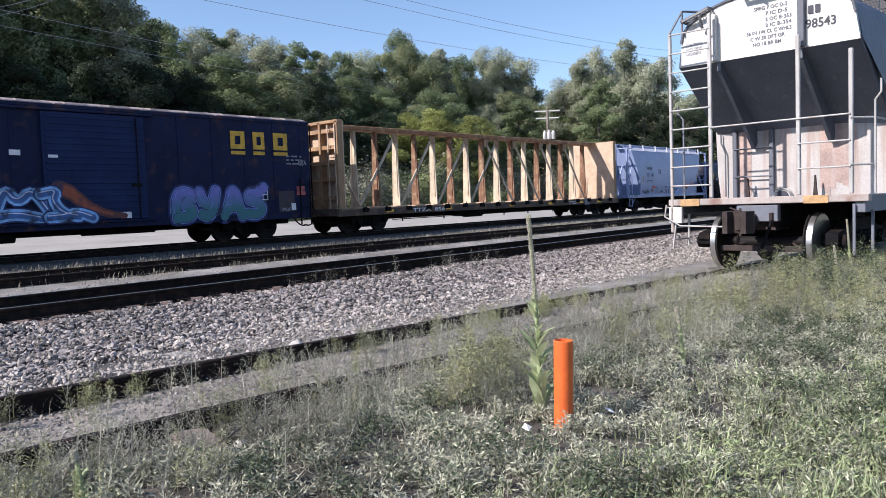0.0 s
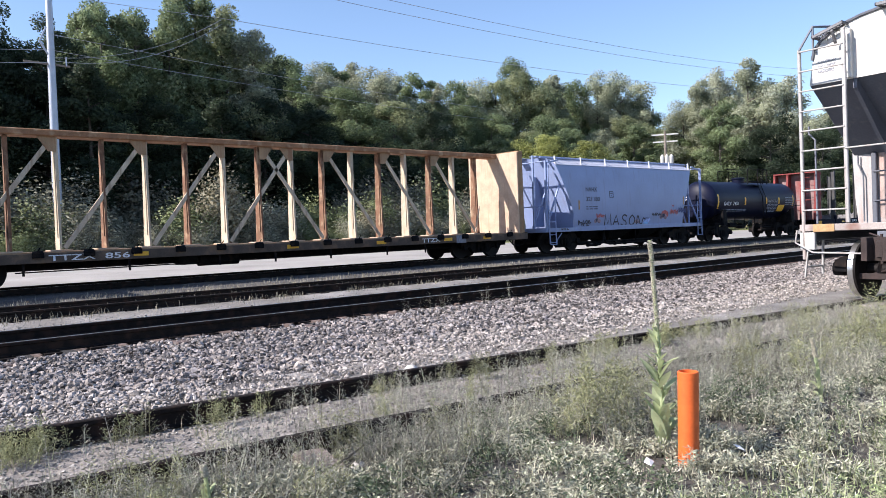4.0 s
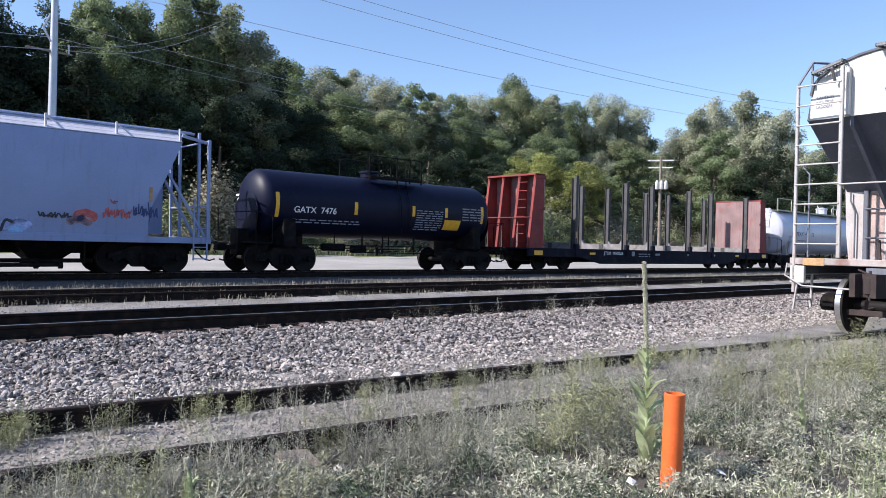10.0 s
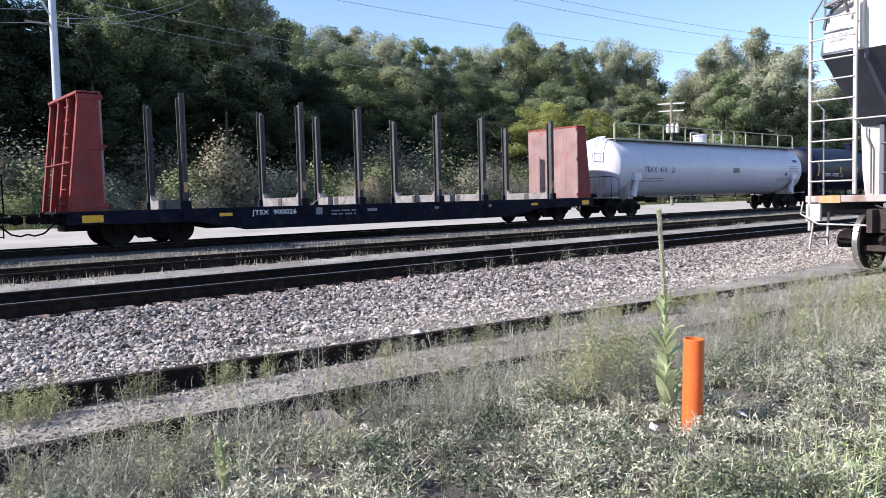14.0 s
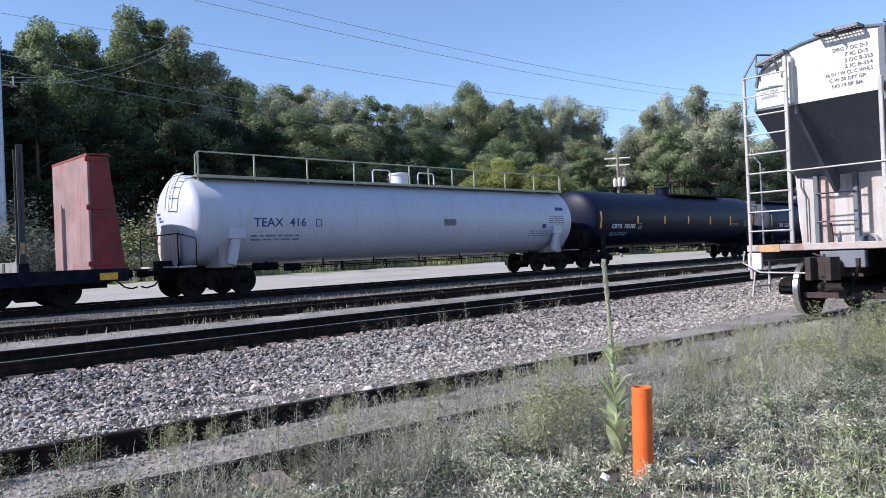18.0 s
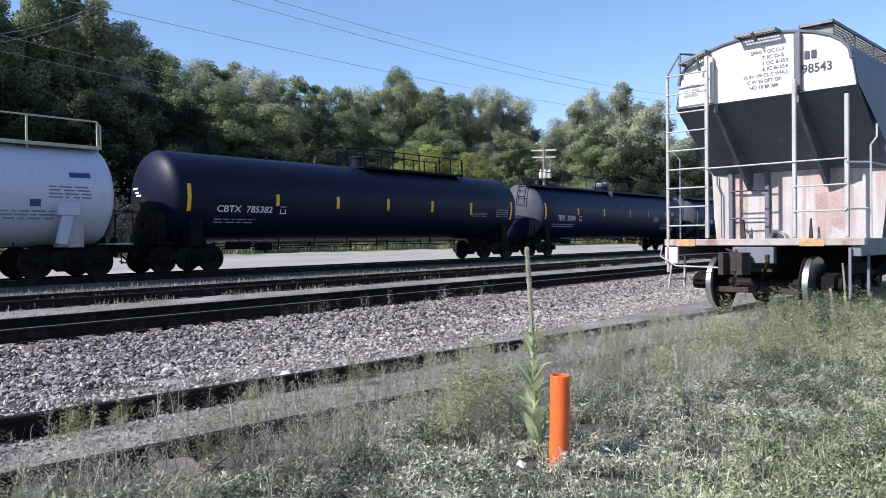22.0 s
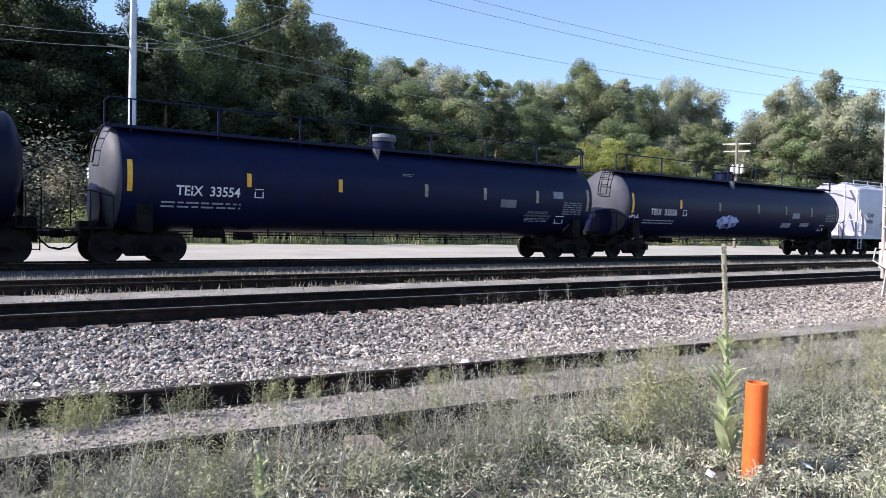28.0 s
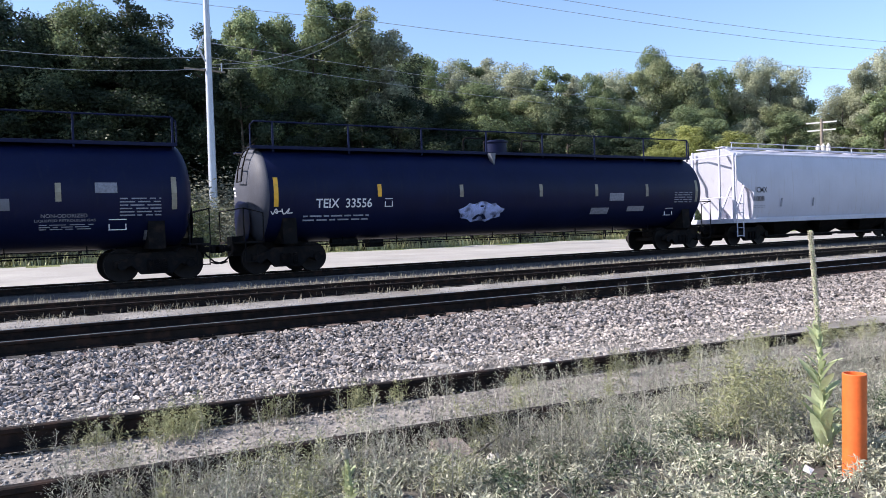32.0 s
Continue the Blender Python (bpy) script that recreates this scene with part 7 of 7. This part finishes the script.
def herbs(name, label, pts, heights, leaves, length, width, material, seed, bushy=0.5, category="weeds"):
    """Branching weeds: a stem, side twigs and many small leaves each, joined."""
    rng = np.random.default_rng(seed)
    n = len(pts)
    tip = pts + np.stack([rng.normal(0, 0.18, n) * heights, rng.normal(0, 0.18, n) * heights, heights], 1)
    vs, fs, off = [], [], 0

    def strips(p, q, w):
        nonlocal off
        m = len(p)
        d = rng.normal(size=(m, 3)) * np.array([1, 1, 0.1])
        d = d / np.linalg.norm(d, axis=1)[:, None] * (np.asarray(w) / 2).reshape(-1, 1)
        vs.append(np.stack([p - d, p + d, q + d * 0.5, q - d * 0.5], 1).reshape(-1, 3))
        fs.append(np.arange(m * 4).reshape(-1, 4) + off)
        off += m * 4
    strips(pts, tip, np.full(n, 0.005))
    t = rng.uniform(0.15, 1.0, (n, leaves))
    root = pts[:, None] + (tip - pts)[:, None] * t[..., None]
    ang = rng.uniform(0, 2 * np.pi, (n, leaves))
    spread = (heights[:, None] * bushy * rng.uniform(0.1, 1.0, (n, leaves)) * (1.1 - t))[..., None]
    end = root + np.stack([np.cos(ang), np.sin(ang), rng.uniform(0.2, 1.2, (n, leaves))], -1) * spread
    strips(root[:, ::2].reshape(-1, 3), end[:, ::2].reshape(-1, 3), 0.0024)
    c = end.reshape(-1, 3)
    m = len(c)
    d = np.stack([np.cos(ang).ravel(), np.sin(ang).ravel(), rng.uniform(-0.3, 1.0, m)], 1) + rng.normal(0, 0.3, (m, 3))
    d = d / np.linalg.norm(d, axis=1)[:, None] * (length * rng.uniform(0.5, 1.3, m))[:, None]
    s = np.cross(d, rng.normal(size=(m, 3)))
    s = s / np.linalg.norm(s, axis=1)[:, None] * (width * rng.uniform(0.6, 1.2, m))[:, None] / 2
    vs.append(np.stack([c, c + d * 0.45 + s, c + d, c + d * 0.45 - s], 1).reshape(-1, 3))
    fs.append(np.arange(m * 4).reshape(-1, 4) + off)
    return tagged(new(name, soup(name, np.concatenate(vs), np.concatenate(fs), material, 4)), label, category, kind="stuff")


def ground_points(count, x0, x1, y0, y1, seed, keep, clear=2.0):
    rng = np.random.default_rng(seed)
    out = []
    while len(out) < count:
        x, y = rng.uniform(x0, x1), rng.uniform(y0, y1)
        if math.hypot(x, y) > clear and keep(x, y, rng.random()):
            out.append((x, y, lie(x, y) - 0.01))
    return np.array(out)


def lush_part(x, y):
    """How fresh the verge is: greener away from the rails."""
    return max(0.0, min(1.0, (track0(x) - 2.9 - y) / 2.0 + 0.35 * noise.noise((x * 0.5, y * 0.5, 2.0))))


def tufts(x, y):
    """Grass grows in tufts with bare gaps."""
    return max(0.06, min(1.0, 0.42 + 2.0 * noise.noise((x * 3.0, y * 3.0, 1.0)) + 1.0 * noise.noise((x * 8.0, y * 8.0, 3.0))))


def clumps(count, each, spread, x0, x1, seed, place):
    """Plants standing in clumps; place(x, u) gives the clump's y."""
    rng, out = np.random.default_rng(seed), []
    for _ in range(count):
        cx = x0 + (x1 - x0) * rng.random() ** 1.25
        cy = place(cx, rng.random())
        for _ in range(max(1, int(rng.normal(each, each * 0.4)))):
            x, y = cx + rng.normal(0, spread), cy + rng.normal(0, spread * 0.6)
            if abs(abs(y - track0(x)) - 0.75) > 0.08 and math.hypot(x, y) > 2.0:
                out.append((x, y, lie(x, y) - 0.01))
    return np.array(out)


def grow_grass():
    rng = np.random.default_rng(21)
    near = lambda x, y: 1.0 / (1 + (math.hypot(x, y) / 6.5) ** 2)
    beside = lambda x, y: y < track0(x) - 0.95
    p = ground_points(22000, 0.3, 17, -1.5, 5.0, 31, lambda x, y, u: beside(x, y) and u < near(x, y) * tufts(x, y) * (0.45 + 0.55 * (1 - lush_part(x, y))))
    tall = np.array([0.45 + 0.75 * tufts(x, y) for x, y, z in p])
    blades("grass", "grey-green tangled verge grass", p, rng.uniform(0.04, 0.14, len(p)) * tall, rng.uniform(0.004, 0.009, len(p)), GRASS, 41, 1.1)
    p = ground_points(34000, 0.5, 17, -1.5, 4.2, 32, lambda x, y, u: u < near(x, y) * tufts(x, y) * lush_part(x, y) ** 0.8)
    tall = np.array([0.45 + 0.75 * tufts(x, y) for x, y, z in p])
    blades("grass", "fresh green verge grass", p, rng.uniform(0.05, 0.19, len(p)) * tall, rng.uniform(0.004, 0.010, len(p)), LUSH, 42, 0.7)
    p = ground_points(2600, 0.3, 14, -1, 6.6, 33, lambda x, y, u: u < near(x, y) * 1.2 and abs(abs(y - track0(x)) - 0.75) > 0.06)
    blades("dry_grass", "dry straw-coloured grass stalks", p, rng.uniform(0.06, 0.24, len(p)), rng.uniform(0.002, 0.004, len(p)), STRAW, 43, 0.5)
    # leafy ground cover with spear-shaped leaves
    p = ground_points(18500, 0.5, 15, -1.2, 4.4, 34, lambda x, y, u: beside(x, y) and u < near(x, y) * 1.3 * tufts(x, y))
    tall = np.array([0.5 + 0.7 * tufts(x, y) for x, y, z in p])
    herbs("ground_cover", "low silvery green leafy ground cover", p, rng.uniform(0.05, 0.13, len(p)) * tall, 12, 0.040, 0.0095, GRASS, 44, 0.42)
    p = ground_points(3600, 0.8, 14, -1, 3.6, 35, lambda x, y, u: u < near(x, y) * 1.3 * lush_part(x, y))
    herbs("ground_cover", "fresh green leafy ground cover", p, rng.uniform(0.06, 0.17, len(p)), 14, 0.036, 0.009, LUSH, 45, 0.6)
    # darker leafy clumps here and there in the verge
    spots = []
    for cx, cy, r, n in ((5.6, 1.1, 0.30, 50), (6.6, 1.7, 0.35, 60), (4.6, 0.55, 0.25, 36), (7.9, 2.3, 0.4, 60), (3.1, 2.4, 0.25, 22), (2.3, 2.9, 0.3, 24), (8.8, 1.0, 0.5, 60), (3.6, 3.3, 0.3, 26), (5.3, 2.8, 0.3, 36), (3.0, 1.5, 0.2, 18), (10.4, 0.6, 0.6, 60)):
        spots += [(cx + rng.normal(0, r), cy + rng.normal(0, r)) for _ in range(n)]
    p = np.array([(x, y, lie(x, y)) for x, y in spots])
    herbs("weeds", "dark green leafy weed clumps in the verge", p, rng.uniform(0.08, 0.24, len(p)), 40, 0.034, 0.011, DARK_WEED, 53, 0.6)
    # grey bushy weeds along the near rail of the siding, thicker away from the open gravel
    p = ground_points(3300, 0.2, 14, 2.0, 6.4, 36, lambda x, y, u: abs(abs(y - track0(x)) - 0.75) > 0.10 and u < math.exp(-((y - track0(x) + 1.2) / (0.6 if x < 4 else 0.8)) ** 2) * (1 if x > 2.6 else 0.85) * (0.12 + 1.1 * tufts(x * 0.5, y * 0.5)))
    herbs("weeds", "grey fine-branched weeds along the siding", p, rng.uniform(0.08, 0.36, len(p)), 64, 0.016, 0.0045, WEED, 46, 0.55)
    p = clumps(46, 7, 0.07, 0.5, 13, 37, lambda x, u: track0(x) - 0.95 - 0.9 * u)
    herbs("weeds", "yellow-green leafy weeds along the siding", p, rng.uniform(0.12, 0.36, len(p)), 60, 0.026, 0.006, GOLD_WEED, 47, 0.3)
    # taller clumps: beside the mullein and before the parked hopper
    spots = [(4.35 + rng.normal(0, 0.25), 3.35 + rng.normal(0, 0.22)) for _ in range(42)] + [(rng.uniform(8.4, 14.8), 3.35 - 2.3 * rng.random() ** 1.4) for _ in range(210)] + [(rng.uniform(6.0, 10), rng.uniform(2.2, 3.6)) for _ in range(50)]
    p = np.array([(x, y, lie(x, y)) for x, y in spots])
    herbs("goldenrod", "tall yellow-green goldenrod clumps", p, rng.uniform(0.25, 0.55, len(p)) * np.where(p[:, 0] > 9, 1.2, 1.0), 90, 0.040, 0.008, GOLD_WEED, 48, 0.28)
    p = np.array([(x, y, lie(x, y)) for x, y in [(rng.uniform(10.0, 14.5), rng.uniform(2.0, 3.3)) for _ in range(70)]])
    herbs("weeds", "dark green tall weeds before the parked hopper", p, rng.uniform(0.28, 0.6, len(p)), 80, 0.05, 0.014, DARK_WEED, 60, 0.3)
    # the gravel between the siding rails shows between the clumps
    p = ground_points(560, 0.2, 13, 3.5, 6.6, 54, lambda x, y, u: abs(y - track0(x)) < 0.64 and u < (0.3 if x < 3 else 1.0) * (0.12 + (noise.noise((x * 1.3, y * 1.3, 11.0)) > 0.02)))
    herbs("weeds", "pale grey weeds between the siding rails", p, rng.uniform(0.06, 0.30, len(p)), 50, 0.018, 0.005, WEED, 55, 0.5)
    p = clumps(58, 9, 0.08, 0.3, 12, 56, lambda x, u: track0(x) + (0.62 - 0.5 * u * u if u < 0.8 else -0.3))
    herbs("weeds", "upright yellow-green weeds between the siding rails", p, rng.uniform(0.10, 0.30, len(p)), 56, 0.024, 0.0055, GOLD_WEED, 57, 0.32)
    p = np.array([(x, y, lie(x, y)) for x, y in [(rng.uniform(7.5, 13), rng.uniform(9.3, 9.8)) for _ in range(40)]])
    herbs("weeds", "sparse grey weeds on the ballast shoulder", p, rng.uniform(0.2, 0.45, len(p)), 30, 0.024, 0.006, WEED, 49, 0.6)
    # dry tufts between the far tracks
    p = ground_points(9000, -2, 45, 17.2, 20.8, 38, lambda x, y, u: u < math.exp(-((y - 18.9) / 1.1) ** 2) * (0.25 + tufts(x * 0.5, y * 0.5)))
    blades("dry_grass", "dry grass tufts between the far tracks", p, rng.uniform(0.05, 0.20, len(p)), rng.uniform(0.006, 0.014, len(p)), STRAW, 50, 0.5)
    p = ground_points(5200, -2, 40, 14.9, 17.6, 39, lambda x, y, u: abs(abs(y - 16.25) - 0.75) > 0.05 and u < (1.0 if y < 15.42 else 0.5) * (0.1 + (noise.noise((x * 0.9, y, 1.0)) > 0.05)))
    blades("dry_grass", "dry grass growing through the weedy siding", p, rng.uniform(0.04, 0.19, len(p)), rng.uniform(0.006, 0.012, len(p)), STRAW, 51, 0.45)
    # the same rough verge goes on all round
    p = ground_points(16000, -9, 9, -9, 4.0, 58, lambda x, y, u: (x < 0.4 or y < -1.3) and y < track0(x) - 0.8 and u < 0.2 + tufts(x, y))
    blades("grass", "grey-green rough grass on the open verge", p, rng.uniform(0.05, 0.18, len(p)), rng.uniform(0.012, 0.024, len(p)), GRASS, 59, 1.2)
    p = ground_points(3200, -2.1, 2.1, -2.1, 2.1, 61, lambda x, y, u: math.hypot(x, y) < 2.15 and u < 0.3 + tufts(x, y), 0.35)
    blades("grass", "trodden grey-green grass on the verge", p, rng.uniform(0.03, 0.10, len(p)), rng.uniform(0.006, 0.014, len(p)), GRASS, 62, 1.3)
    # meadow strip by the fence
    p = ground_points(30000, -12, 90, 45.6, 51, 40, lambda x, y, u: u < 0.35 + (noise.noise((x * 0.3, y * 0.5, 6.0)) > 0))
    blades("meadow_grass", "tall yellow-green meadow grass by the fence", p, rng.uniform(0.25, 0.9, len(p)), rng.uniform(0.03, 0.07, len(p)), MEADOW_GRASS, 52, 0.5)


grow_grass()


# ---- single plants ----
def big_leaf(s, base, ang, lift, length, width, droop):
    """One broad leaf with a folded midrib."""
    d = Vector((math.cos(ang) * math.cos(lift), math.sin(ang) * math.cos(lift), math.sin(lift)))
    side = Vector((-math.sin(ang), math.cos(ang), 0))
    pts, n = [], 5
    for i in range(n + 1):
        u = i / n
        c = Vector(base) + d * length * u + Vector((0, 0, -droop * length * u * u))
        w = width * 0.5 * math.sin(math.pi * min(0.97, 0.10 + u * 0.88)) ** 0.8
        pts.append((c + side * w + Vector((0, 0, w * 0.35)), c, c - side * w + Vector((0, 0, w * 0.35))))
    vs = [p for row in pts for p in row]
    s.add(vs, [(3 * i + a, 3 * i + a + 1, 3 * i + a + 4, 3 * i + a + 3) for i in range(n) for a in (0, 1)])


def mullein(x, y, height, spike, leaves, scale, seed, label):
    rng = random.Random(seed)
    t = thing("mullein", label, "plant", "mullein plants", pose(x, y, lie(x, y) - 0.02))
    s = Shape()
    us = [i / 6 for i in range(7)]
    s.tube([(0.015 * math.sin(3 * u), 0.06 * u, height * u) for u in us], [0.014 * (1.15 - 0.5 * u) for u in us], 8)
    part("stem", s, MULLEIN, t, smooth=50)
    if spike:
        sp, n = Shape(), 60
        for i in range(n):
            z = height - spike + spike * i / n
            for k in range(6):
                a = i * 0.7 + k * 1.05 + rng.uniform(-0.2, 0.2)
                r = 0.016 * rng.uniform(0.8, 1.2)
                cx = 0.015 * math.sin(3 * z / height)
                p = (cx + r * math.cos(a), 0.06 * z / height + r * math.sin(a), z + rng.uniform(-0.004, 0.004))
                sp.rod((cx, 0.06 * z / height, z - 0.004), p, 0.007, 4, 0.004)
        part("seed_spike", sp, SEEDHEAD, t, "long knobbly seed spike")
    top = height - spike
    for i in range(leaves):
        u = i / leaves
        z = 0.04 + (top - 0.02) * u
        lf = Shape()
        size = scale * (1.0 - 0.7 * u) * rng.uniform(0.8, 1.15)
        big_leaf(lf, (0, 0.06 * z / height, z), i * 2.4 + rng.uniform(-1.5, 1.5), rng.uniform(0.65, 1.35), size * rng.uniform(0.6, 1.2), size * rng.uniform(0.28, 0.40), rng.uniform(0.0, 0.35))
        part("leaf", lf, MULLEIN, t, smooth=60)


mullein(4.13, 2.66, 1.38, 0.56, 40, 0.27, 3, "tall pale green mullein with a long seed spike")
mullein(5.95, 2.45, 0.50, 0.14, 14, 0.13, 4, "small pale green mullein in the verge")
mullein(1.50, 3.50, 0.34, 0.05, 16, 0.13, 5, "young yellow-green mullein shoot in the verge")
mullein(13.6, 2.85, 0.95, 0.45, 18, 0.20, 6, "mullein stalk among the weeds before the parked hopper")
mullein(11.7, 2.6, 0.62, 0.28, 14, 0.17, 7, "short mullein stalk among the goldenrod")


def scraps():
    for x, y, rz in ((3.72, 2.50, 20), (4.28, 2.24, 70)):
        s = Shape().add([(-0.03, -0.02, 0.0), (0.03, -0.025, 0.012), (0.035, 0.02, 0.03), (-0.025, 0.025, 0.018), (0.0, 0.0, 0.028)], [(0, 1, 4), (1, 2, 4), (2, 3, 4), (3, 0, 4)])
        o = tagged(new("paper_scrap", s.mesh("paper_scrap", PAPER)), "crumpled white paper scrap lying in the grass", "litter")
        o.matrix_basis = pose(x, y, lie(x, y) + 0.06, 0, 0, rz)
    b = thing("burdock", "broad-leaved green burdock rosette in the verge", "plant", m=pose(5.05, 0.75, lie(5.05, 0.75)))
    for i in range(7):
        lf = Shape()
        big_leaf(lf, (0, 0, 0.08), i * 0.9, 0.55, 0.2, 0.13, 0.5)
        part("leaf", lf, LUSH, b, smooth=60)
    line = [(1.95, 3.58), (2.2, 3.74), (2.5, 3.83), (2.75, 3.97), (3.1, 4.02)]
    w = Shape().tube([(x, y, lie(x, y) + 0.05 + 0.02 * k) for k, (x, y) in enumerate(line)], [0.009, 0.008, 0.007, 0.006, 0.004], 6)
    tagged(new("dead_branch", w.mesh("dead_branch", BARK)), "thin dead branch lying in the weeds", "branch")
    plank = Shape().box(-0.11, 0.11, -0.28, 0.28, -0.06, 0.03, 0.015)
    o = tagged(new("old_tie", plank.mesh("old_tie", OLD_WOOD)), "split end of an old weathered tie in the gravel", "railway tie")
    o.matrix_basis = pose(2.45, 4.0, lie(2.45, 4.0) + 0.03, 3, 2, -12)
    for k, (x, y, r) in enumerate(((2.62, 3.86, 0.05), (2.2, 4.02, 0.035), (2.75, 4.1, 0.04), (1.75, 4.25, 0.05), (1.1, 4.45, 0.04))):
        st = Shape().lathe([(-r * 0.6, r * 0.3), (-r * 0.3, r * 0.9), (r * 0.1, r), (r * 0.45, r * 0.6), (r * 0.55, r * 0.2)], 7, "z")
        o = tagged(new("rock", st.mesh("rock", PALE_ROCK, 30)), "pale loose stone beside the siding rail", "rock", "loose stones")
        o.matrix_basis = pose(x, y, lie(x, y) + r * 0.4, 12 * k, 8, 50 * k)


scraps()


# ---- what moves: every car of the train, and its wheels ----
def motions():
    for c, x in ROLLING:
        walk(c, [(t, pose(x + s, TRACK_Y, 0)) for t, s in TRAVEL])
    times, shared = [i * 4 / FPS for i in range(int(32 * FPS / 4) + 1)], {}
    ts, ss = zip(*TRAVEL)
    for k, w in WHEELSETS:
        if k not in shared:
            walk(w, [(t, pose(k, 0, WHEEL_R, 0, math.degrees(float(np.interp(t, ts, ss)) / WHEEL_R), 0)) for t in times])
            shared[k] = w.animation_data
        else:
            w.rotation_mode = "QUATERNION"
            keys = w.animation_data_create()
            keys.action = shared[k].action
            keys.action_slot = shared[k].action_slot


motions()
